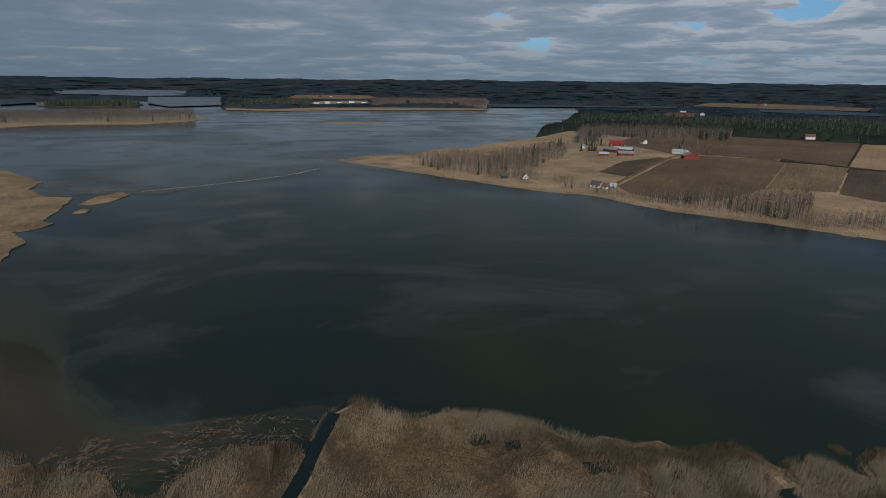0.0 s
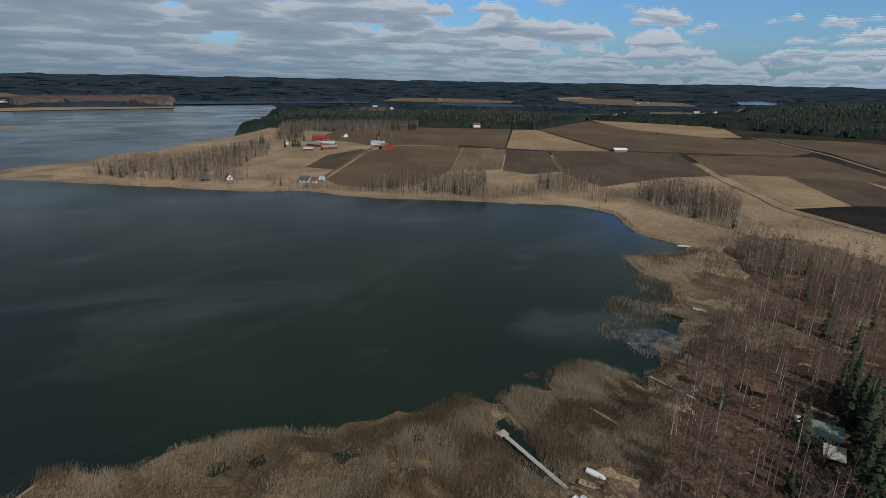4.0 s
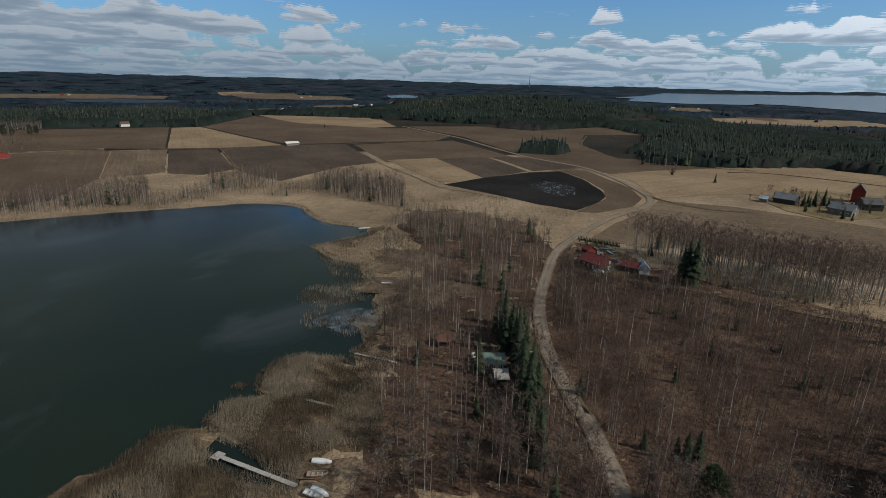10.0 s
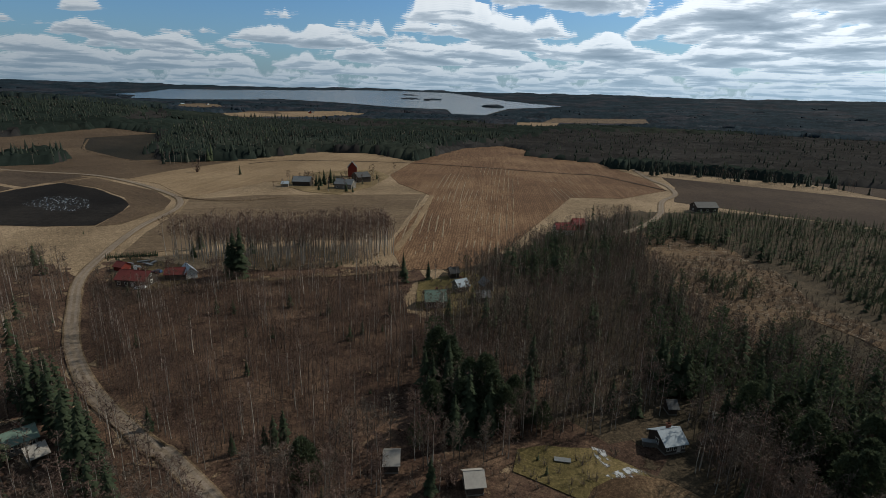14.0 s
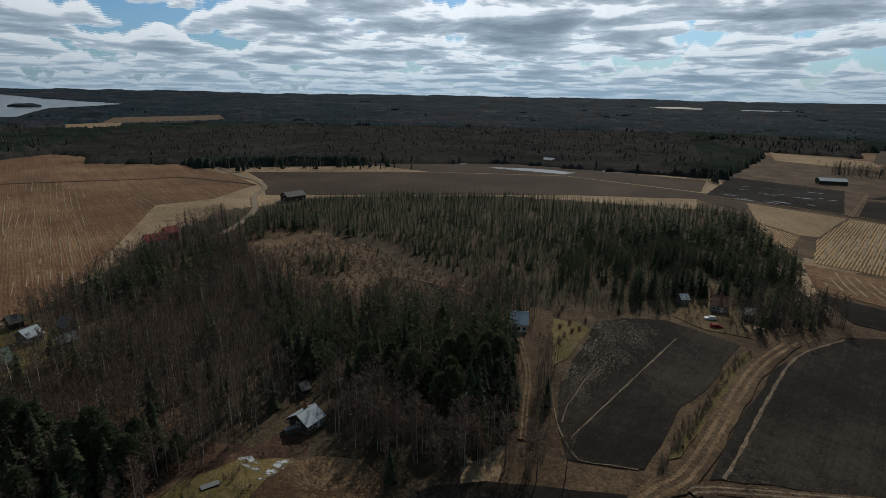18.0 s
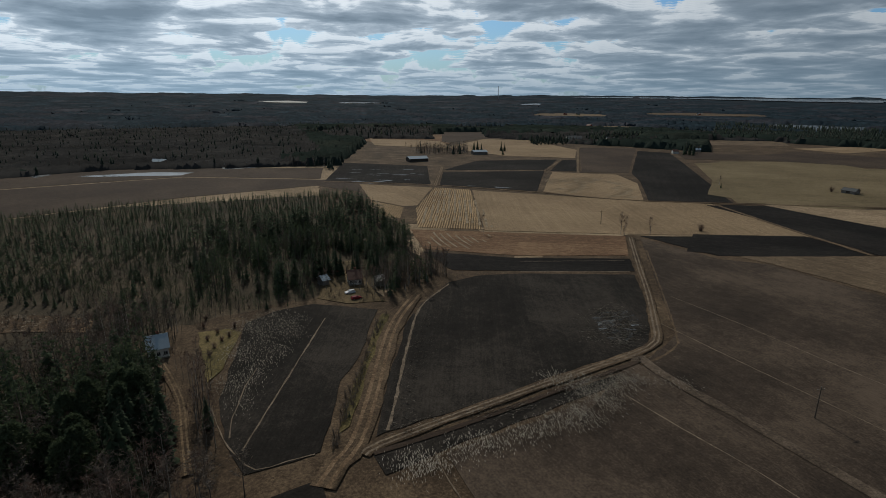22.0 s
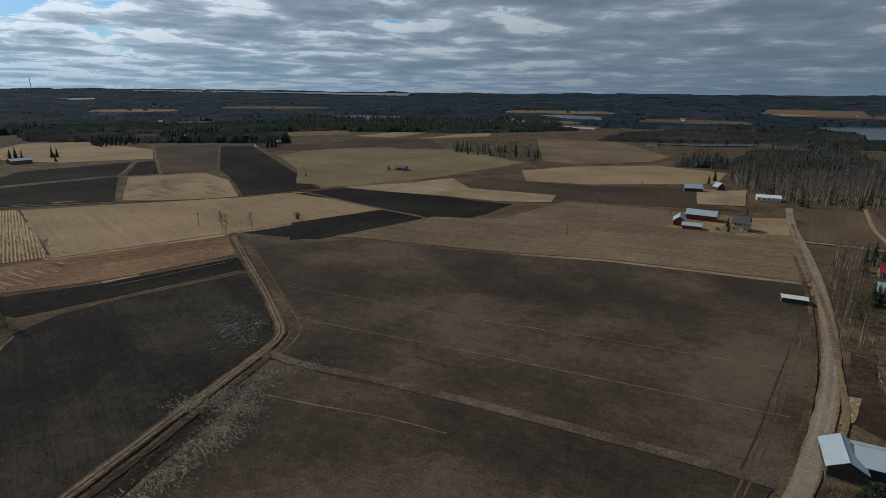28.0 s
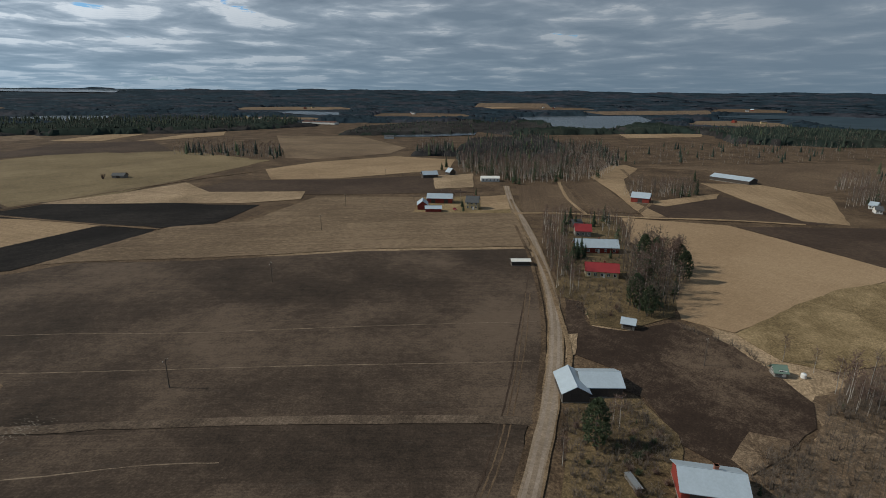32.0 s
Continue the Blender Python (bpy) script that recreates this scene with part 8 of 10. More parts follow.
spruce_at(137.2, 42.6, 17.0)
spruce_at(133.5, 39.1, 18.0)
spruce_at(125.4, 37.0, 17.0)
spruce_at(122.9, 34.0, 17.0)
spruce_at(130.4, 35.8, 15.0)
spruce_at(163.5, 55.6, 15.0)
spruce_at(162.8, 51.1, 12.0)
spruce_at(119.6, 31.3, 16.0)
spruce_at(116.0, 32.3, 17.0)
spruce_at(118.5, 35.2, 15.0)

spruce_at(-492.8, -683.5, 14.0)
spruce_at(-499.6, -681.7, 16.0)
spruce_at(-499.3, -673.1, 13.0)
spruce_at(-211.1, -782.8, 14.0)
spruce_at(-218.2, -789.5, 16.0)
spruce_at(-221.5, -779.9, 12.0)
spruce_at(-249.6, -771.8, 15.0)
spruce_at(-254.4, -770.2, 13.0)
birch_at(-164.5, -284.0, 13.0)
birch_at(-165.6, -281.8, 11.0)
birch_at(-181.1, -279.5, 11.0)
birch_at(-83.8, -301.6, 12.0)
birch_at(-351.4, -434.7, 9.0)
birch_at(-118.4, -792.4, 10.0)
birch_at(-511.0, -677.9, 12.0)
birch_at(-118.6, -846.4, 9.0)
spruce_at(208.0, 779.1, 18.0)
spruce_at(210.7, 769.7, 17.0)
spruce_at(218.7, 780.8, 15.0)
spruce_at(148.8, 708.4, 14.0)
spruce_at(151.2, 706.6, 16.0)
spruce_at(759.9, 600.9, 8.0)
pine_at(383.7, 818.2, 14.0)
pine_at(391.1, 814.0, 12.0)
pine_at(407.3, 804.6, 14.0)
pine_at(417.8, 810.1, 12.0)

bush_at(46.2, -179.1, 2.2)
bush_at(42.9, -172.6, 2.2)
bush_at(41.5, -177.5, 2.2)
bush_at(39.6, -180.5, 2.2)
bush_at(43.4, -167.1, 2.2)
bush_at(44.0, -184.2, 2.2)
bush_at(49.8, -190.8, 2.2)
bush_at(50.2, -197.3, 2.2)
bush_at(39.1, -188.5, 2.2)


# ---- woods and reeds ----
reeds([(-109.9, 98.9), (-97.5, 99.1), (-85.9, 95.1), (-70.1, 93), (-64.5, 85.5), (-97.6, 85.1)], 1)
reeds([(-54.8, 88.4), (-52.4, 98.8), (-48.9, 102.7), (-40.7, 105.2), (-32.3, 102.9), (-29.9, 100.1), (-30.8, 87.5), (-32.6, 83.1), (-53.2, 82.8)], 1)
reeds([(-26.1, 118.3), (-21.3, 124.8), (-13, 117.3), (-6.5, 115.8), (2.7, 119.3), (14.2, 117.8), (25, 113.3), (33.2, 107), (41.9, 105.1), (54.9, 104.9), (68.3, 105.5), (72.5, 103.6), (69.4, 95.3), (62.9, 84.3), (2.3, 83.6), (-28.3, 83.2)], 1)
reeds([(42.3, 109), (58.3, 103.4), (70.2, 106.4), (71.3, 100.5), (67.6, 92.5), (65.8, 82.7), (67.8, 71.3), (70.4, 66.5), (65.5, 63.6), (23.9, 86.8), (11.7, 100.6)], 1)
reeds([(77, 99.1), (82.4, 101.4), (86.6, 100.6), (91.7, 93.8), (94.6, 84.3), (97, 76.3), (96.6, 69.1), (86.6, 66.9), (80.9, 68), (74.1, 67.8), (72.8, 72.5), (75.7, 88)], 1)
reeds([(94.7, 100), (100.1, 104.8), (108.4, 104.7), (113.4, 97.7), (113.6, 90.2), (113.2, 82.7), (106.7, 74.1), (98.9, 77.6), (96.4, 85.2), (94.9, 94.1)], 1)
reeds([(151, 136.3), (160.4, 137.7), (171.9, 128.9), (173.5, 118.4), (163.6, 108.4), (151.6, 113.6), (148.8, 122.3)], 0.5)
reeds([(136.3, 122.7), (145.5, 119.5), (147.8, 110.7), (145.6, 101.5), (140, 102.4), (134.7, 110.7)], 0.5)
reeds([(202.1, 172.1), (210.5, 165.2), (211.8, 148.3), (197.2, 125.4), (206.2, 114.4), (238.7, 131.3), (256.2, 163.7), (228.4, 160.1)], 0.5)
reeds([(91.2, 107.6), (94.2, 107.2), (94.7, 104), (91.7, 104)], 1)
reeds([(100.8, 106.6), (109.4, 108.1), (118.9, 97.8), (117.2, 85.6), (111.5, 87.5)], 0.12)
reeds([(94.7, 101.1), (100.9, 91.4), (114.6, 74.8), (99.4, 64.1), (85.5, 61.7), (84.0, 73.6)], 0.9)
reeds([(193.1, 160.3), (215.6, 156.2), (198.2, 129.9), (173.9, 115.2), (171.1, 132.7)], 0.35)
reeds([(149.5, 135.8), (163.7, 131.7), (168.0, 120.0), (159.9, 110.7), (147.0, 117.6), (144.1, 128.6)], 0.3)
reeds([(133.0, 119.8), (141.1, 113.3), (136.7, 94.4), (130.9, 97.6), (128.8, 113.0)], 0.22)
reeds([(100.4, 103.5), (108.3, 103.1), (117.3, 93.2), (119.9, 84.0), (116.8, 77.5), (107.8, 89.5), (97.2, 96.6)], 0.5)
reeds([(101.7, 105.3), (116.0, 102.4), (115.7, 76.4), (106.3, 77.0), (95.7, 90.0)], 0.5)
reeds([(204.3, 176.6), (217.5, 168.2), (231.6, 161.4), (218.1, 142.0), (212.1, 153.8), (197.9, 164.0)], 0.3)
wood("alder", [(-31.6, 544.2), (2.2, 569.9), (49.6, 572.1), (134, 675), (153, 667), (140, 611), (97.7, 551.1), (76.1, 464.7), (39.9, 475.6), (0.8, 499.3)])
wood("conifer", [(234, 995), (329, 1051), (391, 973), (544, 896), (654, 780), (845, 914), (871, 1155), (314, 1250)])
wood("alder", [(165, 708), (239, 956), (293, 938), (225, 803), (210, 726)])
wood("alder", [(141.4, 376.7), (191.6, 383.2), (258.4, 368.9), (227.5, 324.1), (178.4, 347.5)])
wood("alder", [(264.4, 313.6), (292.8, 344.4), (347.3, 327.8), (311.1, 291.4)])
wood("alder", [(317.6, 265.3), (360.4, 285.6), (365.3, 221.2), (334.9, 193.9), (300.7, 176.1), (302.1, 215.2)])
wood("birch", [(241.2, 144.9), (283.1, 152.6), (287, 117.7), (292.9, 86.9), (262.2, 65.9), (223.2, 59), (185.2, 51.6), (159.6, 42.8), (136.3, 31.2), (116.7, 18.8), (102.4, 12.1), (93, 22.1), (69.5, 54.5), (87.1, 61), (105.4, 71.3), (121.6, 74.5), (142.8, 90.2), (176.9, 96.4), (215.9, 115.4)])
wood("undergrowth", [(101.7, 42.2), (110.1, -20.0), (85.1, -16.7), (79.3, 34.0)])
wood("birch", [(101.7, 42.2), (110.1, -20.0), (85.1, -16.7), (79.3, 34.0)])
wood("undergrowth", [(241.2, 144.9), (283.1, 152.6), (287, 117.7), (292.9, 86.9), (262.2, 65.9), (223.2, 59), (185.2, 51.6), (159.6, 42.8), (136.3, 31.2), (116.7, 18.8), (102.4, 12.1), (93, 22.1), (69.5, 54.5), (87.1, 61), (105.4, 71.3), (121.6, 74.5), (142.8, 90.2), (176.9, 96.4), (215.9, 115.4)])
wood("thicket", [(236.6, 55), (231.8, 10.2), (220, -60.8), (176.6, -59.1), (159.5, -65.4), (143.4, -100), (132.3, -72.7), (138.9, -42.8), (114.2, -30.7), (111.5, -12.7), (112.2, 6.3), (124.5, 18.2), (141.2, 29), (156.4, 37.1), (192, 46.8)])
wood("grove", [(283.3, 33.6), (285.6, 0.5), (283, -38.6), (276.6, -76.9), (251.8, -72.2), (244, -53.8), (247.8, -18.1), (253.4, 5.9)])
wood("understorey", [(243, -62), (246.8, -18), (252.4, 6), (248, 6), (242.5, -18), (238.5, -60)])
wood("hillwood", [(207.4, -80.8), (232.1, -122.8), (264.3, -173.9), (283.4, -213.4), (287.7, -247.3), (194.8, -180), (140.3, -159.3), (117.7, -158.3), (87.2, -185.4), (83.4, -206.5), (56.5, -192.3), (48.4, -149.3), (41.7, -104.8), (48.3, -88.2), (64.2, -90.5), (97.6, -107.2), (94.9, -79), (97.7, -64.1), (101.7, -53.9), (121.4, -40.4)])
wood("greenhill", [(287.7, -247.3), (280.6, -330.5), (237.2, -378.7), (154.5, -424.6), (64.8, -437), (-14.7, -452.8), (-42.8, -315.9), (-32.1, -235), (-17.1, -203.8), (-10.5, -223), (-6.7, -261.4), (13.5, -245.9), (10.9, -211.2), (36.4, -199.6), (56.5, -192.3), (76.9, -210.1), (73.4, -249.4), (77.8, -310.9), (128.9, -353.9), (184, -338.5), (224.6, -285.4), (249, -233.8)])
wood("lowwood", [(249, -233.8), (224.6, -285.4), (184, -338.5), (128.9, -353.9), (77.8, -310.9), (73.4, -249.4), (76.9, -210.1), (84.7, -209.9), (124.1, -225.7), (157.6, -242.5), (199.2, -251.8)])
wood("thicket", [(121.4, -40.4), (101.7, -53.9), (96.9, -63.5), (168.2, -62.4)])
wood("conifer", [(614, 64), (876, 92), (1177, 64), (1259, -75), (1133, -133), (697, -88), (636, 6)])
wood("conifer", [(960, 560), (965, 400), (1075, 215), (1500, 120), (1800, 250), (1750, 750), (1400, 860)])
wood("farmgrove", [(-328, -857), (-398, -863), (-442, -960), (-364, -953)])
wood("farmgrove", [(-457, -906), (-561, -915), (-660, -1054), (-538, -1056)])
wood("alder", [(-117, -745), (-187, -728), (-204, -796), (-128, -816)])
wood("farmgrove", [(-493, -688), (-520, -690), (-560, -744), (-530, -742)])
wood("conifer", [(635, 208), (693, 217), (721, 189), (686, 157), (636, 166)])
wood("mixed", [(-658, -152), (-766, -150), (-773, -118), (-664, -99)])
wood("tallgrove", [(-604, -444), (-608, -373), (-592, -292), (-664, -325), (-686, -419), (-653, -465)])
wood("mixed", [(-535, -76.8), (-715, -105), (-911, -105), (-988, 13), (-811, 43), (-579, 30.6), (-504.4, 5.9), (-495.7, -35.6)])
wood("tallgrove", [(-495.7, -35.6), (-533.2, 6.4), (-811, 43), (-823, 93), (-668, 102), (-610, 90), (-515.3, 58.3), (-488.8, 25.7), (-470.7, -16.6)])
wood("oldfield", [(-630, 93), (-833, 134), (-941, 318), (-933, 559), (-745, 449), (-723, 375), (-659, 225)])
wood("conifer", [(-1124, 338), (-1285, 467), (-1189, 588), (-1073, 641), (-933, 559), (-908, 452), (-941, 318)])
wood("alder", [(-438.8, 69.4), (-466.5, 76), (-466.6, 116.8), (-464.7, 134.1), (-437.8, 124.6), (-425.4, 86.2)])
wood("shrubwood", [(-134.8, 74.4), (-144.9, 83.5), (-158.1, 105.2), (-98.8, 75.5), (-79.8, 41.8), (-92.8, 40.1), (-105.9, 48.2), (-113.9, 60.9)])
wood("alder", [(-413.1, 216.6), (-448.5, 236.3), (-467.6, 273.5), (-431.2, 257.6), (-412.4, 232.6)])
wood("birch", [(-40, 88.6), (-36.3, 99.1), (-30.8, 97.3), (-30.1, 86)])
wood("grove", [(-1022, 912), (-784, 968), (-621, 1030), (-502, 1107), (-538, 1188), (-690, 1147), (-865, 1071), (-1095, 979)])
wood("conifer", [(-1161, 1589), (-1173, 1728), (-957, 1752), (-904, 1623), (-1064, 1566)])
wood("conifer", [(715, 94), (786, 52), (690, -157), (669, -211), (771, -343), (780, -417), (892, -454), (964, -283), (930, 60)])
wood("sprucewood", [(118.5, -111.2), (136.5, -135.7), (110.1, -147.4), (68, -157.2), (52.6, -142.9), (43.3, -109), (56.6, -104.5), (87.3, -109.2), (101.1, -101.8)])
wood("sprucewood", [(136.7, -47.6), (134.4, -58), (109.6, -62), (96.9, -56.8), (121.4, -40.4)])
wood("sprucewood", [(213.4, -111.6), (246.9, -184.1), (208.6, -172.1), (185.6, -127.1), (188.8, -106.8)])
wood("sprucewood", [(85.4, -340.4), (24.6, -349.0), (0.2, -254.6), (13.7, -215.9), (30.5, -210.8), (59.6, -226.8)])
wood("sprucewood", [(47.9, -328.4), (-23.5, -395.8), (-37, -282.9), (-27.6, -226.3), (0.3, -261.9), (25.2, -266.6)])
wood("sprucewood", [(229.3, -194.3), (260.3, -235.6), (221.8, -258.6), (187.1, -246.6), (224.9, -231.9)])
wood("sprucewood", [(110.1, -35.8), (118.8, -39.4), (118.3, -56.8), (108.5, -61.6), (101.7, -56.4), (103.2, -42.4)])
wood("farwood", [(631, -361), (1003, -613), (862, -1127), (100, -1620), (11, -727), (100, -666), (237, -652), (387, -545), (535, -416)])
wood("scrub", [(243.4, -199.2), (192.7, -243.3), (146.4, -230), (85.5, -205.3), (119.3, -160.7), (183.9, -176.2)])
wood("lowwood", [(176.2, -190.6), (168.5, -211.4), (150.5, -205.3), (149.6, -186.4), (160.6, -180.1)])
wood("hillwood", [(95.6, -104.7), (82.8, -108.3), (62.9, -93.6), (66.3, -86.7), (74.7, -87.3)])
wood("birch", [(64.3, -81.7), (62.9, -93.6), (51.2, -99.8), (38.6, -104.1), (29.9, -97.9), (48.8, -84)])
wood("birch", [(57, -178.9), (50, -180.1), (40.2, -156), (35.2, -128.6), (29, -110.6), (35.4, -108.5), (41.8, -131.1)])
wood("sprucewood", [(69.4, -170), (55.7, -161.8), (39.3, -111.6), (52.6, -115.1)])
wood("birch", [(99.4, 4.3), (111.5, -12.7), (96.7, -26.9), (90.5, -20.5), (91.3, -9.7)])
wood("birch", [(111.5, -12.7), (107.6, -30.1), (102.2, -39.2), (98.9, -54.9), (89.8, -57), (87.2, -48.7), (95.9, -29.2)])
wood("clump", [(-210.8, 35.7), (-240.2, 37.5), (-257.5, 46.7), (-280.9, 55), (-271.8, 61.5), (-254, 66.7), (-237.2, 64.2), (-224.2, 53.6), (-207.9, 54.2), (-189.4, 45.8), (-185, 35.1), (-195.1, 31.8)])
wood("alder", [(70.3, -85.5), (79.5, -103.9), (72.7, -123.1), (64.7, -133.8), (55.6, -118.1)])
wood("shrub", [(487.5, 310), (487.3, 292.4), (406.8, 194.4), (387.6, 189.9)])
wood("shrub", [(99.4, 408.5), (142.9, 380.7), (169, 356.6), (175.4, 370.2), (149.4, 397.7), (125.7, 408.7)])
wood("shrub", [(305.4, 287), (328.7, 264.5), (346.1, 284.6), (322.3, 303.5)])
wood("shrub", [(260.4, 154.8), (300.1, 162), (295.6, 121.4), (284.9, 120.2)])
wood("shrub", [(-101.3, 42), (-111.8, 48.7), (-115.9, 60.6), (-107.8, 59.2), (-94.1, 47.8), (-92.8, 40.1)])
wood("shrub", [(-107.2, 27.4), (-124.1, 20.1), (-126.5, 23.3), (-110.9, 31.4)])
wood("shrub", [(-98.1, 2.6), (-122.8, 4.6), (-123.1, 6.5), (-98.4, 4.4)])
wood("shrub", [(7.7, -106.3), (0.5, -141.1), (-10.3, -184.1), (-12.5, -183.3), (-1.8, -134.3), (4.4, -105.1)])
wood("shrub", [(173.8, 338.6), (219.5, 312.4), (249.2, 298.2), (258.4, 309.4), (227.5, 324.1), (178.4, 347.5)])
wood("shrub", [(203.2, 314.4), (220.6, 309.9), (238.6, 306.7), (247.3, 318.9), (229.7, 323.7)])
wood("shrub", [(-129, 70.3), (-126.3, 82.7), (-143.5, 92.3), (-148.2, 85.1)])
wood("shrub", [(246.5, 58.9), (281.6, 64.2), (274.3, 58.3), (229.8, 50.8)])
wood("shrub", [(132.4, 90), (154.3, 90.5), (175.5, 98.1), (183.5, 108.1), (149.3, 96.8)])
wood("shrub", [(235.6, -41.5), (236.1, -68.1), (225.1, -75.6), (220.7, -63.6)])
wood("shrub", [(-179.8, 47.4), (-165.7, 61.2), (-148.9, 67.8), (-151.9, 69.7), (-170, 62.6)])
wood("shrub", [(380.7, 194.3), (372.9, 159), (365.9, 127.2), (352.1, 121.8), (358.6, 158.6)])
wood("birch", [(105.4, 71.3), (123.9, 76.9), (141.9, 91.4), (171.3, 103.4), (198.7, 111.5), (178.3, 94.6), (126.5, 73.6), (107.2, 68.9), (85.9, 59.3), (84.3, 61.4)])
wood("brush", [(-199.5, 7.8), (-323.1, 13.3), (-337.3, 48.6), (-258.7, 42.9), (-186.5, 29.4), (-179.5, 18.7)])
wood("brush", [(9, -212.2), (4.9, -259.3), (-6.7, -261.4), (-10.5, -223), (-15.4, -202.8), (-1, -203)])
wood("brush", [(273.2, 54.3), (284.8, 48.1), (263.6, 22.6), (238.5, 18), (232.9, 33.1), (239.5, 47.8)])
wood("brush", [(184.5, -60.6), (210.9, -70.7), (218.3, -97.9), (200.7, -103.5), (173.1, -87.1), (172.8, -70.9)])
wood("brush", [(7.4, -103.6), (6.2, -121.3), (-9.7, -180.9), (-16.2, -184.4), (-3.9, -131.5), (-2.1, -108.5)])
wood("brush", [(325.5, 176), (370.5, 153.7), (345.2, 75.8), (295.4, 63.5), (293.1, 120.3)])
wood("brush", [(99.4, 4.3), (111.5, -12.7), (98.9, -54.9), (88.3, -78.7), (75.8, -61.6), (86.3, -23.8)])
wood("birch", [(-205.6, 6.9), (-257.1, 9), (-258.4, 15.9), (-206.9, 13.7)])
reeds([(-257.1, 211), (-200, 228.7), (-213, 252.2), (-213.2, 261.9), (-236.3, 282.5), (-228.4, 288.7), (-226.1, 301.3), (-235.2, 304.8), (-250.4, 344.2), (-260.3, 370.5), (-285.4, 375.1), (-312.9, 398.6), (-323.8, 428.7), (-371.3, 464.3), (-404, 487), (-583, 510)], 0.35)
wood("thicket", [(190.1, 45.3), (208, 48.3), (215.6, 48.1), (194.7, 39.6), (136.1, 22.8), (120.3, 14.1), (103.8, 7.6), (102.5, 9.5), (125.1, 21.5), (152.5, 34.7)])
wood("birch", [(45.2, -144.9), (40.6, -145.4), (37.6, -132.6), (31.6, -117.8), (24.8, -104.7), (24.1, -99.3), (34.6, -93), (37.2, -104.8), (34.3, -108.8)])
wood("birch", [(57, -144.6), (51.5, -147.6), (42.2, -123.7), (37.9, -106.9), (40.9, -102.9)])
wood("hillwood", [(-10.5, -223), (-17.3, -206.5), (-32, -217.3), (-47.2, -228.4), (-48, -243.7), (-35.2, -246.6), (-33, -263.8)])
wood("shrub", [(7.7, -111.6), (3.8, -132.7), (-14.9, -192.7), (-17.1, -187.1), (-1.6, -125.4), (2.3, -108.5)])
wood("birch", [(-323.8, 2.1), (-336.5, 20.2), (-263.4, 16.8), (-200.5, 13.1), (-202.1, 5.2), (-251.3, 3.3)])
wood("birch", [(-327, 33.8), (-341.7, 47.5), (-303.6, 52.5), (-249.4, 41.4), (-267.6, 38.8)])
wood("birch", [(-144, 78.8), (-157.2, 99.9), (-138.2, 93.5), (-130.3, 84.9), (-137.1, 79.6)])
wood("brush", [(-147.4, 4.6), (-86.7, 3.8), (-90.2, 24.7), (-110.8, 30.7), (-130.4, 25.4), (-125.4, 7.4)])
wood("open", [(-447, -583), (-727, -927), (-825, -817), (-928, -629), (-1176, -486), (-1656, -605), (-1701, -471), (-1123, -134), (-1024, -48), (-1108, 167), (-1135, 383), (-1052, 646), (-334.1, 214), (-233, -320.2)])
wood("open", [(-83.1, 506.5), (-152.7, 539), (-305, 1134), (-89, 1064), (63, 937), (143, 833), (224, 973), (289, 927), (381, 948), (530, 873), (638, 761), (925, 926), (981, 618), (1120, 424), (352.1, 121.8), (130.3, 370.4)])
wood("open", [(279.6, 319.2), (621, 702), (879, 506), (945, 391), (930, 293), (991, 106), (513.8, 62.1), (592.4, -43.2), (390.9, -33.5), (211, 180.9)])
wood("open", [(10.8, -479.8), (-14, -672), (-76, -1025), (-236, -1154), (-416, -870), (-489, -802), (-545, -723), (-779, -581), (-770, -437), (-385, -214), (11.2, -352.7)])
wood("tallgrove", [(-658, -153), (-764, -158), (-789, -121), (-676, -102)])
wood("farwood", [(-946, -350), (-1130, -366), (-1472, -235), (-1320, -136), (-1064, -116), (-971, -251)])
wood("conifer", [(-727, -927), (-802, -906), (-938, -647), (-1162, -533), (-1384, -617), (-1300, -889), (-1073, -1353)])
wood("brush", [(-631, -719), (-778, -814), (-848, -727), (-879, -608), (-769, -592), (-689, -686)])
wood("mixed", [(39, -1155), (-39, -1317), (-252, -1360), (-194, -1007), (-77, -1038), (-27, -1000)])
wood("birch", [(-486.7, 242.6), (-598, 311), (-629, 364), (-532, 324), (-466.9, 269.9)])
wood("shorebelt", [(28.1, 481.1), (72.3, 438.9), (121.6, 395.6), (167.2, 352.9), (222.9, 317.3), (274.5, 290.4), (294.8, 255.4), (317, 270.1), (295.7, 313.5), (246.8, 352.1), (181.4, 382.7), (130.1, 422.7), (80.9, 486.8)])
wood("shorebelt", [(294.8, 255.4), (304.9, 226), (298.2, 196.3), (289.5, 172.3), (295.5, 162.9), (320.3, 177.7), (348.2, 210.2), (353.5, 264.1), (325.3, 277.5)])
wood("shorebelt", [(201.6, 311.7), (218.9, 307.2), (235.8, 302.9), (244.8, 289), (269.8, 321.1), (233.5, 329.5)])
wood("shorebelt", [(258.3, 161.2), (288.9, 167.9), (302.9, 163.5), (296.4, 148), (250.1, 134.3), (224.5, 133), (198, 124.4), (219, 139.6)])
wood("shorebelt", [(119.3, 82.9), (129.3, 81.5), (149.3, 96.8), (182, 110), (210.8, 121.6), (200.3, 109.6), (154.3, 90.5), (125.5, 74.9), (102, 67.2), (99.8, 70.1)])
wood("lowwood", [(144.5, -164.3), (118.7, -145.5), (105.2, -147.3), (116, -180.3), (131.8, -201.1), (128.1, -177.4), (114.5, -153.8), (123.5, -151.9)])
wood("brush", [(246, -197.7), (251.9, -232.1), (196.7, -248.6), (138.6, -217.4), (89.1, -207.4), (116, -180.3), (113, -151.6), (166.3, -168.1), (204, -185.3)])
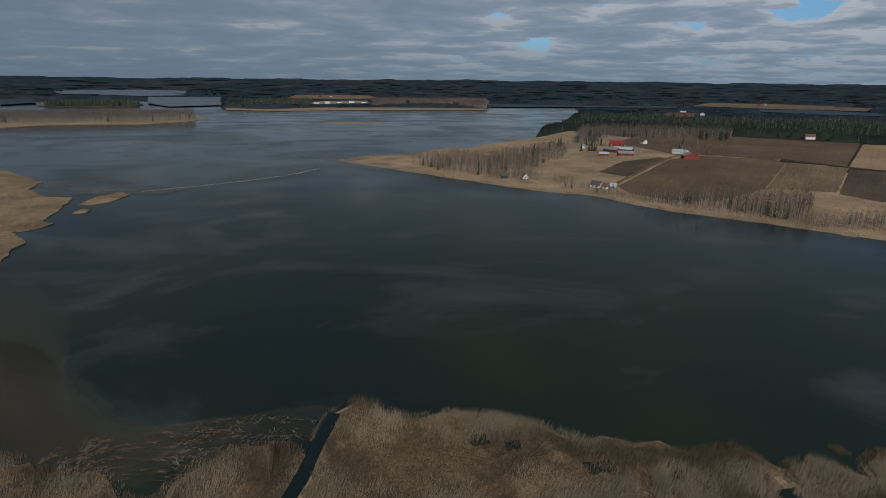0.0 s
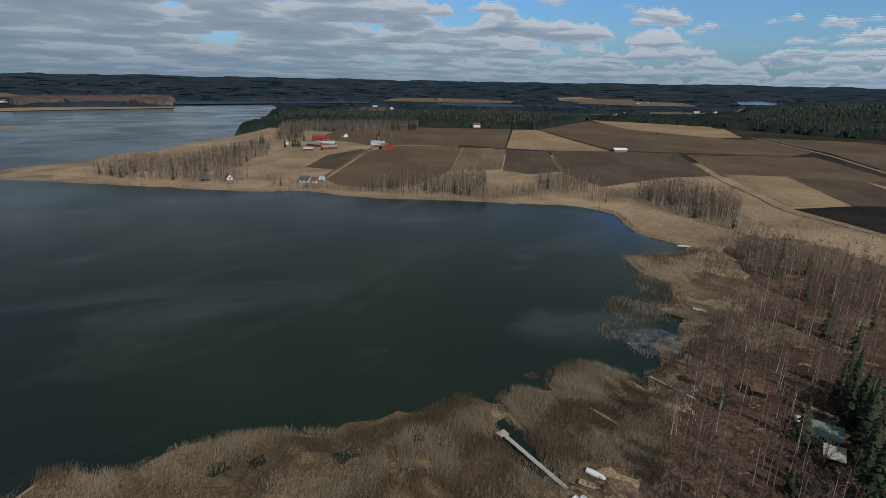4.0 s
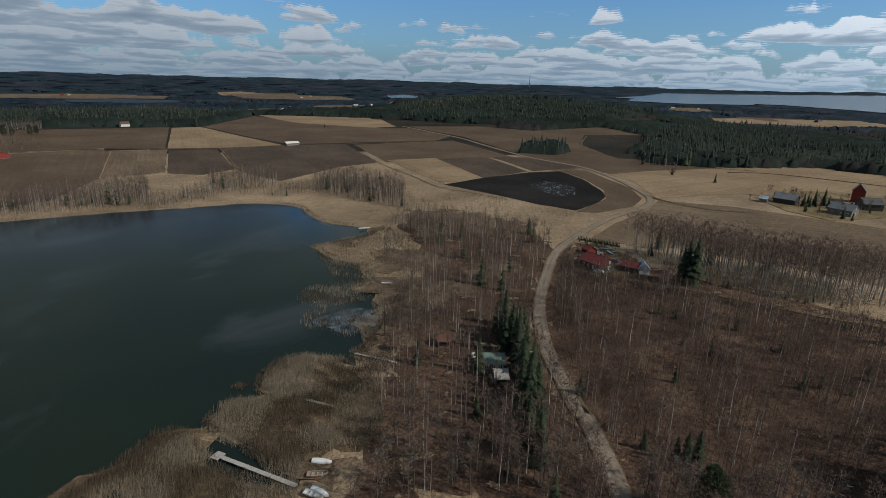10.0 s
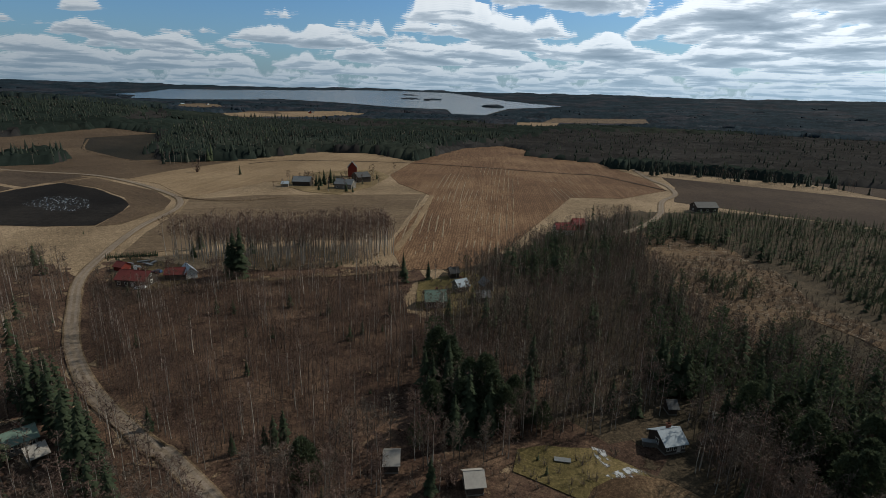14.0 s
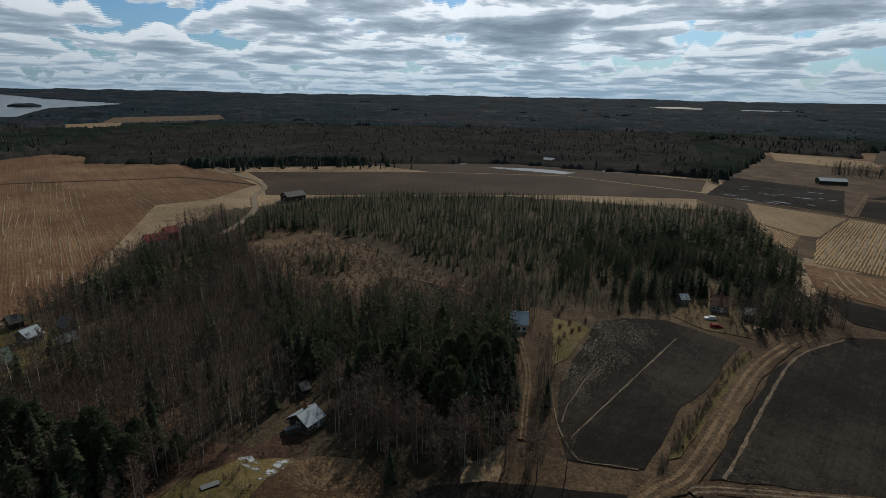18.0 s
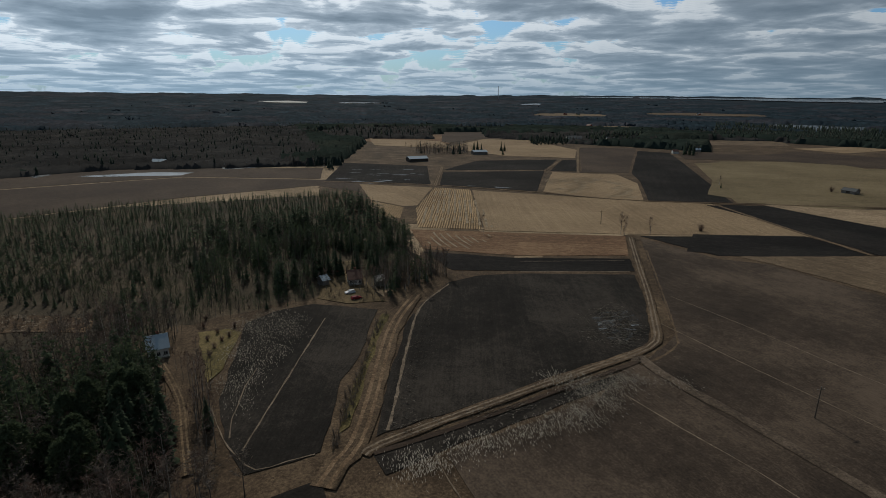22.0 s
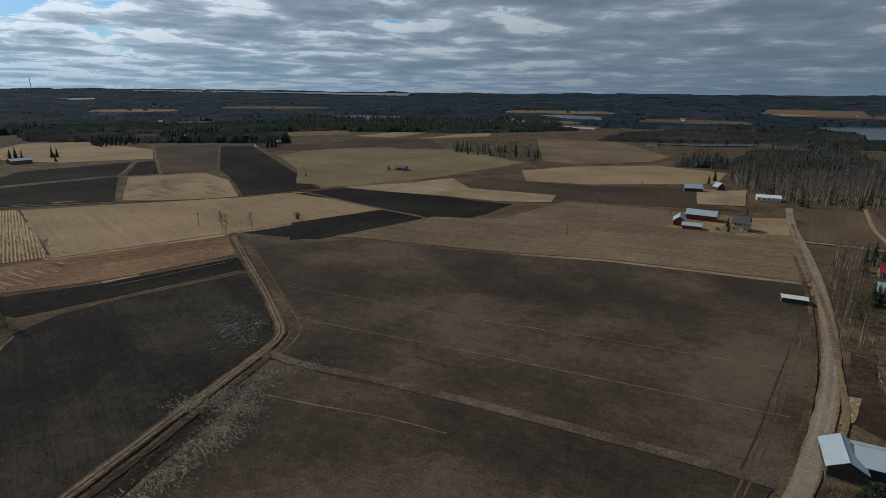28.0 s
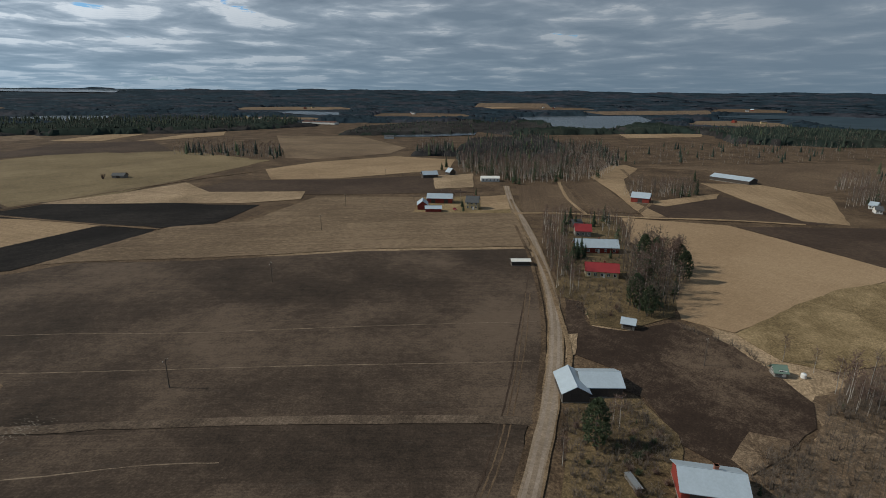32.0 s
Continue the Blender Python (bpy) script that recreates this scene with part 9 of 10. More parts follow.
wood("alder", [(164, 688), (202, 811), (258, 828), (338, 842), (447, 850), (481, 916), (342, 961), (231, 923)])
wood("birch", [(252, 627), (306, 645), (370, 750), (326, 766)])
wood("conifer", [(-628.6, 1594.9), (-412.1, 1674.6), (-484.5, 2059.2), (-752.5, 1939.8)])
wood("grove", [(-229.6, 1713.8), (-48.3, 1786.4), (134.6, 1751.6), (154.3, 2070.4), (-260.2, 2022.8)])
wood("shrub", [(236.6, 55), (272.8, 53.1), (234.4, 27.1), (228.9, -63.3), (219.3, -63.1), (227.6, 26.6), (210.3, 44.8)])
wood("shrub", [(-123, 5.8), (-128.2, 23.6), (-110.6, 29.4), (-93.5, 26), (-88.4, 5)])
wood("brush", [(88.2, 56.3), (101.7, 52.2), (108.4, 29.7), (97.4, 21.2), (74.1, 49.6)])


# ---- trees ----
def bare_tree(rng, h, limbs, twigs, width, sides, red=False, segs=5, low=0.24):
    """Trunk and crown of a leafless tree, as arrays: a bent tapered stem, rising limbs, fine twigs."""
    def tube(points, radii, k):
        p = np.asarray(points)
        a = np.arange(k) * 2 * math.pi / k
        v = np.concatenate([c + np.c_[r * np.cos(a), r * np.sin(a), np.zeros(k)] for c, r in zip(p, radii)])
        f = []
        for i in range(len(p) - 1):
            for j in range(k):
                b, d = i * k + j, i * k + (j + 1) % k
                f += [(b, d, d + k), (b, d + k, b + k)]
        return v, np.array(f)
    bend = np.cumsum(rng.normal(0, 0.03 * h / segs, (segs + 1, 2)), 0)
    bend -= bend[0]
    zs = np.linspace(-0.2, h, segs + 1)
    stem = np.c_[bend, zs]
    trunk = tube(stem, np.linspace(0.009 * h + 0.02, 0.015, segs + 1), sides)
    cv, cf, count = [], [], 0
    for i in range(limbs):
        s = rng.uniform(low, 0.97) if not red else rng.uniform(0.12, 0.97)
        base = np.array([np.interp(s * h, zs, stem[:, k]) for k in range(2)] + [s * h])
        a = rng.uniform(0, 6.283)
        reach = h * (0.25 * (1 - s) + 0.06) * rng.uniform(0.7, 1.3)
        tip = base + np.array([math.cos(a) * reach, math.sin(a) * reach, reach * rng.uniform(0.8, 1.9)])
        side = np.array([-math.sin(a), math.cos(a), 0]) * 0.03
        v = np.array([base - side * width * 8, base + side * width * 8, tip])
        cv.append(v), cf.append(np.array([[0, 1, 2]]) + count)
        count += 3
        for _ in range(twigs):
            k = rng.uniform(0.15, 1.0)
            o = base + (tip - base) * k
            d = rng.normal(0, 1, 3) * np.array([1, 1, 0.6]) + np.array([math.cos(a) * 0.6, math.sin(a) * 0.6, 0.5])
            d = d / np.linalg.norm(d) * h * rng.uniform(0.04, 0.095)
            n = np.cross(d, rng.normal(0, 1, 3))
            n = n / max(np.linalg.norm(n), 1e-6) * width * rng.uniform(0.6, 1.4)
            cv.append(np.array([o - n, o + n, o + d])), cf.append(np.array([[0, 1, 2]]) + count)
            count += 3
    return trunk, (np.concatenate(cv), np.concatenate(cf))


def spruce(rng, h, levels, arms, spread=0.18, pine=False, fold=True):
    """Trunk and crown of a spruce (or a pine): whorls of drooping boughs, each a folded blade."""
    k = 5
    a = np.arange(k) * 2 * math.pi / k
    r = 0.012 * h + 0.04
    tv = np.concatenate([np.c_[r * np.cos(a), r * np.sin(a), np.full(k, -0.2)], np.c_[0.02 * np.cos(a), 0.02 * np.sin(a), np.full(k, h * 0.98)]])
    tf = np.array([q for j in range(k) for q in ((j, (j + 1) % k, (j + 1) % k + k), (j, (j + 1) % k + k, j + k))])
    cv, cf, count = [], [], 0
    for i in range(levels):
        s = i / max(1, levels - 1)
        low = 0.22 if pine else 0.10
        z = h * (low + (0.97 - low) * s)
        if pine:
            reach = h * spread * math.sin(math.pi * (0.22 + s * 0.74)) ** 0.8 * rng.uniform(0.8, 1.2)
        else:
            reach = h * spread * (1.02 - s) ** 0.85 * rng.uniform(0.85, 1.15) + 0.08
        turn = rng.uniform(0, 6.283)
        for j in range(arms):
            b = turn + j * 6.283 / arms + rng.normal(0, 0.15)
            q = reach * rng.uniform(0.55, 1.25)
            w = q * (1.75 / arms + 0.18)
            z = h * (low + (0.97 - low) * s) + rng.uniform(-0.5, 0.5) * h / levels
            c, sn = math.cos(b), math.sin(b)
            droop = (-0.05 if pine else -0.34) * q
            root = np.array([0, 0, z + 0.22 * q + 0.1])
            tip = np.array([c * q, sn * q, z + droop + rng.normal(0, 0.06) * q])
            mid = (root * 0.42 + tip * 0.58)
            side = np.array([-sn * w, c * w, -0.16 * q])
            other = np.array([sn * w, -c * w, -0.16 * q])
            ridge = mid + np.array([0, 0, 0.10 * q])
            if fold:
                cv.append(np.array([root, mid + side, tip, mid + other, ridge]))
                cf.append(np.array([[0, 1, 4], [1, 2, 4], [2, 3, 4], [3, 0, 4]]) + count)
                count += 5
            else:
                cv.append(np.array([root, mid + side, tip, mid + other]))
                cf.append(np.array([[0, 1, 2], [2, 3, 0]]) + count)
                count += 4
    return (tv, tf), (np.concatenate(cv), np.concatenate(cf))


def pine(rng, h, tufts):
    """Trunk and crown of a pine: a rounded crown of many needle tufts."""
    k, a = 6, np.arange(6) * math.pi / 3
    r = 0.014 * h + 0.05
    tv = np.concatenate([np.c_[r * np.cos(a), r * np.sin(a), np.full(k, -0.2)], np.c_[0.03 * np.cos(a), 0.03 * np.sin(a), np.full(k, h * 0.95)]])
    tf = np.array([q for j in range(k) for q in ((j, (j + 1) % k, (j + 1) % k + k), (j, (j + 1) % k + k, j + k))])
    cv, cf, count = [], [], 0
    for _ in range(tufts):
        s, b = rng.uniform(0, 1) ** 0.85, rng.uniform(0, 6.283)
        wide = h * 0.27 * math.sin(math.pi * (0.20 + 0.78 * s)) ** 0.7
        q = wide * math.sqrt(rng.uniform(0.25, 1.0)) * (0.9 + 0.1 * math.sin(b * 3 + s * 14))
        c = np.array([math.cos(b) * q, math.sin(b) * q, h * (0.14 + 0.84 * s)])
        for _ in range(4):
            d = rng.normal(0, 1, 3) + np.array([math.cos(b) * 0.7, math.sin(b) * 0.7, 0.5])
            d = d / np.linalg.norm(d) * h * rng.uniform(0.032, 0.058)
            n = np.cross(d, rng.normal(0, 1, 3))
            n = n / max(np.linalg.norm(n), 1e-6) * h * 0.014
            cv.append(np.array([c - n, c + n, c + d])), cf.append(np.array([[0, 1, 2]]) + count)
            count += 3
    return (tv, tf), (np.concatenate(cv), np.concatenate(cf))


def far_spruce(rng, h):
    """A distant spruce: two steep ragged cones."""
    cv, cf, count = [], [], 0
    for low, high, wide in ((0.06, 0.72, 0.17), (0.38, 1.0, 0.105)):
        a = np.arange(5) * 1.257 + rng.uniform(0, 1)
        r = h * wide * rng.uniform(0.65, 1.25, 5)
        v = np.c_[r * np.cos(a), r * np.sin(a), h * (low + rng.uniform(-0.05, 0.08, 5))]
        cv.append(np.vstack([v, [0, 0, h * high]])), cf.append(np.array([[j, (j + 1) % 5, 5] for j in range(5)]) + count)
        count += 6
    return None, (np.concatenate(cv), np.concatenate(cf))


def bush(rng, h, stems, twigs=5, thick=0.05):
    """A leafless many-stemmed shrub."""
    cv, cf, count = [], [], 0
    for _ in range(stems):
        a, out = rng.uniform(0, 6.283), rng.uniform(0.1, 0.75)
        tip = np.array([math.cos(a) * h * out, math.sin(a) * h * out, h * rng.uniform(0.6, 1.05)])
        root = np.array([math.cos(a), math.sin(a), 0]) * 0.12 * h * rng.uniform(0, 1)
        n = np.array([-math.sin(a), math.cos(a), 0]) * thick
        cv.append(np.array([root - n, root + n, tip])), cf.append(np.array([[0, 1, 2]]) + count)
        count += 3
        for _ in range(twigs):
            o = root + (tip - root) * rng.uniform(0.3, 0.95)
            d = rng.normal(0, 1, 3) * h * 0.14 + np.array([0, 0, h * 0.1])
            cv.append(np.array([o - n * 0.8, o + n * 0.8, o + d])), cf.append(np.array([[0, 1, 2]]) + count)
            count += 3
    return np.concatenate(cv), np.concatenate(cf)


def merged(name, label, category, places, shapes, mats, rng):
    """Many trees in one mesh: places are rows of x, y, z, scale; shapes are lists of (arrays, material)."""
    if not len(places):
        return None
    vs, fs, ms, count = [], [], [], 0
    pick = rng.integers(0, len(shapes), len(places))
    for s, shape in enumerate(shapes):
        at = places[pick == s]
        if not len(at):
            continue
        turn = rng.uniform(0, 6.283, len(at))
        wide = at[:, 3] * rng.uniform(0.85, 1.15, len(at))
        c, d = np.cos(turn), np.sin(turn)
        for (v, f), mat in shape:
            x = (v[None, :, 0] * c[:, None] - v[None, :, 1] * d[:, None]) * wide[:, None] + at[:, None, 0]
            y = (v[None, :, 0] * d[:, None] + v[None, :, 1] * c[:, None]) * wide[:, None] + at[:, None, 1]
            z = v[None, :, 2] * at[:, None, 3] + at[:, None, 2]
            vs.append(np.stack([x, y, z], -1).reshape(-1, 3))
            fs.append((f[None] + (np.arange(len(at)) * len(v))[:, None, None]).reshape(-1, 3) + count)
            ms.append(np.full(len(at) * len(f), mat))
            count += len(at) * len(v)
    ob = new(name, mesh_of(name, np.concatenate(vs), np.concatenate(fs), mats, np.concatenate(ms)))
    return tagged(ob, label, category, kind="stuff")


def far_from_roads(x, y, clear=1.2):
    """Points that stand clear of roads, tracks, buildings and cars."""
    ok = np.ones(len(x), bool)
    for line, width in ROADS:
        if width < 2:
            continue
        near = (x > line[:, 0].min() - 9) & (x < line[:, 0].max() + 9) & (y > line[:, 1].min() - 9) & (y < line[:, 1].max() + 9)
        i = np.nonzero(near)[0]
        if len(i):
            a, d = line[:-1], np.diff(line, axis=0)
            t = np.clip(((x[i, None] - a[:, 0]) * d[:, 0] + (y[i, None] - a[:, 1]) * d[:, 1]) / np.maximum((d * d).sum(1), 1e-6), 0, 1)
            dist = np.hypot(x[i, None] - a[:, 0] - t * d[:, 0], y[i, None] - a[:, 1] - t * d[:, 1]).min(1)
            ok[i[dist < width * 0.55 + clear]] = False
    for cx, cy, r in YARDS:
        ok &= np.hypot(x - cx, y - cy) > r
    return ok


def scatter(poly, gap, rng):
    """Evenly loose points in a polygon."""
    lo, hi = poly.min(0), poly.max(0)
    nx, ny = int((hi[0] - lo[0]) / gap) + 1, int((hi[1] - lo[1]) / gap) + 1
    gx, gy = np.meshgrid(np.arange(nx), np.arange(ny))
    x = lo[0] + (gx.ravel() + rng.uniform(0, 1.1, gx.size)) * gap
    y = lo[1] + (gy.ravel() + rng.uniform(0, 1.1, gx.size)) * gap
    k = inside(x, y, poly)
    return x[k], y[k]


def patchiness(x, y, size, seed):
    """Smooth noise from 0 to 1 over the plan."""
    r = np.random.default_rng(seed)
    out = np.zeros(len(x))
    for k in range(6):
        a, w = r.uniform(0, 6.283), 6.283 / (size * r.uniform(0.5, 1.6))
        out += np.sin((x * math.cos(a) + y * math.sin(a)) * w + r.uniform(0, 6.283))
    return np.clip(0.5 + out / 5, 0, 1)


# kind: spacing, share of spruce, share of pine, height of bare trees, height of spruces, trunk, twigs
KINDS = {
    "alder": (2.9, 0.03, 0.0, (8, 15), (8, 14), "grey"),
    "shorebelt": (2.5, 0.008, 0.0, (3.0, 8.5), (4, 8), "grey"),
    "undergrowth": (2.1, 0.004, 0.0, (1.2, 4.2), (2, 4), "red"),
    "birch": (3.8, 0.03, 0.01, (7, 14), (6, 14), "birch"),
    "thicket": (1.75, 0.006, 0.0, (4.0, 7.5), (3, 6), "red"),
    "grove": (2.9, 0.004, 0.0, (15, 21), (12, 18), "birch"),
    "tallgrove": (4.4, 0.12, 0.02, (5, 19), (5, 17), "birch"),
    "hillwood": (2.5, 0.06, 0.012, (6, 13), (4.5, 15), "grey"),
    "greenhill": (2.9, 0.20, 0.62, (1.6, 4.5), (2.0, 7.0), "grey"),
    "sprucewood": (3.3, 0.28, 0.26, (7, 13), (8, 18), "grey"),
    "scrub": (3.2, 0.007, 0.0, (0.8, 2.6), (1.5, 5), "grey"),
    "lowwood": (2.8, 0.18, 0.42, (2.2, 5.5), (2.5, 8), "grey"),
    "shrub": (1.7, 0.0, 0.0, (1.2, 3.0), (1, 2), "grey"),
    "clump": (3.3, 0.02, 0.06, (9, 16), (8, 14), "grey"),
    "shrubwood": (2.1, 0.008, 0.0, (2.4, 6.0), (2, 4), "grey"),
    "brush": (3.0, 0.02, 0.0, (1.2, 3.0), (2, 3), "grey"),
    "farwood": (5.0, 0.26, 0.03, (7, 12), (6, 13), "grey"),
    "conifer": (4.6, 0.46, 0.04, (12, 17), (12, 21), "birch"),
    "mixed": (4.2, 0.15, 0.05, (8, 17), (6, 18), "birch"),
    "farmgrove": (6.0, 0.75, 0.05, (8, 15), (8, 15), "birch"),
    "understorey": (2.6, 0.55, 0.0, (2.0, 4.0), (1.8, 4.2), "grey"),
    "oldfield": (4.2, 0.03, 0.01, (3, 12), (4, 13), "birch"),
}
rng = np.random.default_rng(11)
rows_all = []                                  # x, y, height, species
for kind, poly in WOODS:
    if kind == "open":
        continue
    gap, share, pines, tall, tall_s, bark = KINDS[kind]
    far = np.hypot(*poly.mean(0))
    x, y = scatter(poly, gap * (1.0 if far < 420 or kind in ("shorebelt", "shrub") else 1.2 if far < 700 else 1.35), rng)
    ok = far_from_roads(x, y)
    x, y = x[ok], y[ok]
    if kind in ("hillwood", "greenhill"):                      # few bare trees where spruces stand close
        dark = np.zeros(len(x), bool)
        for other, q in WOODS:
            if other == "sprucewood":
                dark |= inside(x, y, q)
        ok = ~dark | (rng.uniform(0, 1, len(x)) < 0.15)
        x, y = x[ok], y[ok]
    if kind == "birch":                         # gaps between the groups of trees
        ok = patchiness(x, y, 26, 63) + rng.uniform(-0.25, 0.25, len(x)) > 0.30
        x, y = x[ok], y[ok]
    if kind == "sprucewood" and far > 220:      # ragged stands, low at the edges
        ok = patchiness(x, y, 34, 91) + rng.uniform(-0.3, 0.3, len(x)) > 0.36
        x, y = x[ok], y[ok]
    if kind == "shorebelt":
        ok = patchiness(x, y, 38, 51) + rng.uniform(-0.15, 0.15, len(x)) > 0.42
        x, y = x[ok], y[ok]
    u = rng.uniform(0, 1, len(x))
    patch = patchiness(x, y, 45, len(rows_all))
    s = share * 2 * patch if kind in ("hillwood", "greenhill", "mixed", "farwood", "lowwood", "conifer") else np.full(len(x), share)
    sp = np.where(u < s, 0, np.where(u < s + pines, 1, {"birch": 2, "grey": 3, "red": 4}[bark]))
    if kind in ("birch", "alder", "hillwood", "greenhill", "shorebelt"):
        sp = np.where((sp > 1) & (rng.uniform(0, 1, len(x)) < 0.35), 5 - (sp == 3) * 3, sp)
        sp = np.where(sp == 5, 3, sp)
    hgt = np.where(sp < 2, rng.uniform(*tall_s, len(x)), rng.uniform(*tall, len(x)))
    if kind == "sprucewood" and far > 220:
        hgt = hgt * (0.55 + 0.45 * patchiness(x, y, 34, 91))
    if kind == "thicket":
        hgt = hgt * (0.55 + 0.8 * patchiness(x, y, 22, 77))
        big = (sp == 4) & (rng.uniform(0, 1, len(x)) < 0.10)
        sp, hgt = np.where(big, 2, sp), np.where(big, hgt * 1.6, hgt)
    rows_all.append(np.c_[x, y, hgt, sp])
# country forest from 600 m on, wherever there is no field, lake or road
gaps = []
for r0, r1, gap in ((600, 800, 8.2), (800, 1050, 10.6), (1050, 1460, 13.5)):
    n = int(math.pi * (r1 * r1 - r0 * r0) / gap ** 2)
    r, a = np.sqrt(rng.uniform(r0 * r0, r1 * r1, n)), rng.uniform(0, 6.283, n)
    gaps.append(np.c_[r * np.sin(a), r * np.cos(a)])
xy = np.concatenate(gaps)
free = ~inside(xy[:, 0], xy[:, 1], LAKE)
for poly in FIELDS + [np.array(p) for p in FAR_LAKES] + [p for k, p in WOODS]:
    free &= ~inside(xy[:, 0], xy[:, 1], poly)
xy = xy[free]
xy = xy[far_from_roads(xy[:, 0], xy[:, 1], 3)]
patch = patchiness(xy[:, 0], xy[:, 1], 260, 4)
u = rng.uniform(0, 1, len(xy))
sp = np.where(u < 0.02 + 1.1 * patch ** 1.6, 0, np.where(u < 0.4 + 0.4 * patch, 2, 3))
hgt = np.where(sp == 0, rng.uniform(8, 16, len(xy)), rng.uniform(8, 14, len(xy)))
rows_all.append(np.c_[xy, hgt, sp])
TREES = np.concatenate(rows_all)
# beyond 640 m single trees only stand out above the closed crowns
reach = np.hypot(TREES[:, 0], TREES[:, 1])
lone = np.zeros(len(TREES), bool)
for kind, poly in WOODS:
    if kind in ("grove", "alder", "tallgrove", "farmgrove"):
        lone |= inside(TREES[:, 0], TREES[:, 1], poly)
TREES = TREES[(reach < 640) | lone | (rng.uniform(0, 1, len(TREES)) < np.where(TREES[:, 3] == 0, 0.5, 0.2))]
reach = np.hypot(TREES[:, 0], TREES[:, 1])
ground_z = terrain(TREES[:, 0], TREES[:, 1])


def tree_things(species, name, label, makers, mats, rows, group):
    """Single trees: a few are built with trunk and crown, the rest are copies that share their meshes."""
    first = []
    for (trunk, crown) in makers:
        first.append((mesh_of("trunk", trunk[0], trunk[1], mats[0], smooth=True), mesh_of("crown", crown[0], crown[1], mats[1])))
    for i, (x, y, h) in enumerate(rows):
        t, c = first[i % len(first)]
        ob = new(name)
        k = h / 10.0
        ob.matrix_basis = pose(x, y, float(terrain(x, y)), 0, 0, (i * 77) % 360) @ Matrix.Diagonal((k, k, k, 1))
        tagged(ob, label, name.replace("_", " "), group)
        for kind, me in (("trunk", t), ("crown", c)):
            q = new(kind, me)
            q.parent = ob


r1 = np.random.default_rng(21)
BIRCHES = [bare_tree(r1, 10, 27, 13, 0.046, 6) for _ in range(5)]
ALDERS = [bare_tree(r1, 10, 27, 13, 0.046, 6) for _ in range(4)]
SAPLINGS = [bare_tree(r1, 10, 16, 9, 0.040, 5, True) for _ in range(4)]
SPRUCES = [spruce(r1, 10, 18, 8) for _ in range(5)]
PINES = [pine(r1, 10, 750) for _ in range(4)]
thing = np.zeros(len(TREES), bool)
for code, limit, name, label, makers, mats in (
        (0, 125, "spruce_tree", "dark green spruce tree with drooping boughs", SPRUCES, (M_GREY_BARK, M_NEEDLE)),
        (1, 40, "pine_tree", "green pine tree with an open crown", PINES, (M_GREY_BARK, M_PINE)),
        (2, 110, "birch_tree", "bare birch tree with a pale trunk", BIRCHES, (M_BIRCH_BARK, M_TWIG)),
        (3, 160, "alder_tree", "bare grey-brown alder tree", ALDERS, (M_GREY_BARK, M_GREYTWIG)),
        (4, 170, "young_birch", "slim reddish-brown leafless birch sapling", SAPLINGS, (M_STEM, M_REDTWIG))):
    mine = np.nonzero(TREES[:, 3] == code)[0]
    mine = mine[TREES[mine, 2] > 3.0]
    mine = mine[np.argsort(reach[mine])][:limit]
    thing[mine] = True
    tree_things(code, name, label, makers, mats, TREES[mine][:, :3], name.replace("_", " ") + "s near the shore and the hill")
for kind, name, label, makers, mats in (
        ("spruce", "spruce_tree", "single dark green spruce tree", SPRUCES, (M_GREY_BARK, M_NEEDLE)),
        ("pine", "pine_tree", "single bushy green pine tree", PINES, (M_GREY_BARK, M_PINE)),
        ("birch", "birch_tree", "single bare birch tree with a pale trunk", BIRCHES, (M_BIRCH_BARK, M_TWIG))):
    tree_things(0, name, label, makers, mats, [q[1:] for q in SINGLES if q[0] == kind], "single trees in yards and fields")
BUSH = [mesh_of("bush", *bush(r1, 2.0, 46), M_TWIG) for _ in range(3)]
for i, (_, x, y, h) in enumerate(q for q in SINGLES if q[0] == "bush"):
    ob = new("bush", BUSH[i % 3])
    ob.matrix_basis = pose(x, y, float(terrain(x, y)), 0, 0, i * 67) @ Matrix.Diagonal((h / 2, h / 2, h / 2, 1))
    tagged(ob, "leafless brown shrub on dry grass", "bush", "shrubs")
JUNIPER = [mesh_of("juniper_bush", *bush(r1, 2.0, 70, 7, 0.09), M_PINE) for _ in range(2)]
for i, (x, y, h) in enumerate([(-110.5, 20.5, 1.5), (-107.2, 23.0, 1.9), (-102.5, 18.0, 1.2), (-98.8, 13.9, 1.0), (-99.2, 19.7, 1.3), (-110.7, 25.3, 1.4), (-106.9, 16.6, 1.6), (-100.9, 9.6, 1.1), (-104.6, 20.8, 2.0)]):
    ob = new("juniper_bush", JUNIPER[i % 2])
    ob.matrix_basis = pose(x, y, float(terrain(x, y)), 0, 0, i * 81) @ Matrix.Diagonal((h / 1.8, h / 1.8, h / 2, 1))
    tagged(ob, "low green juniper bush on the mossy lawn", "bush", "bushes on the lawn")

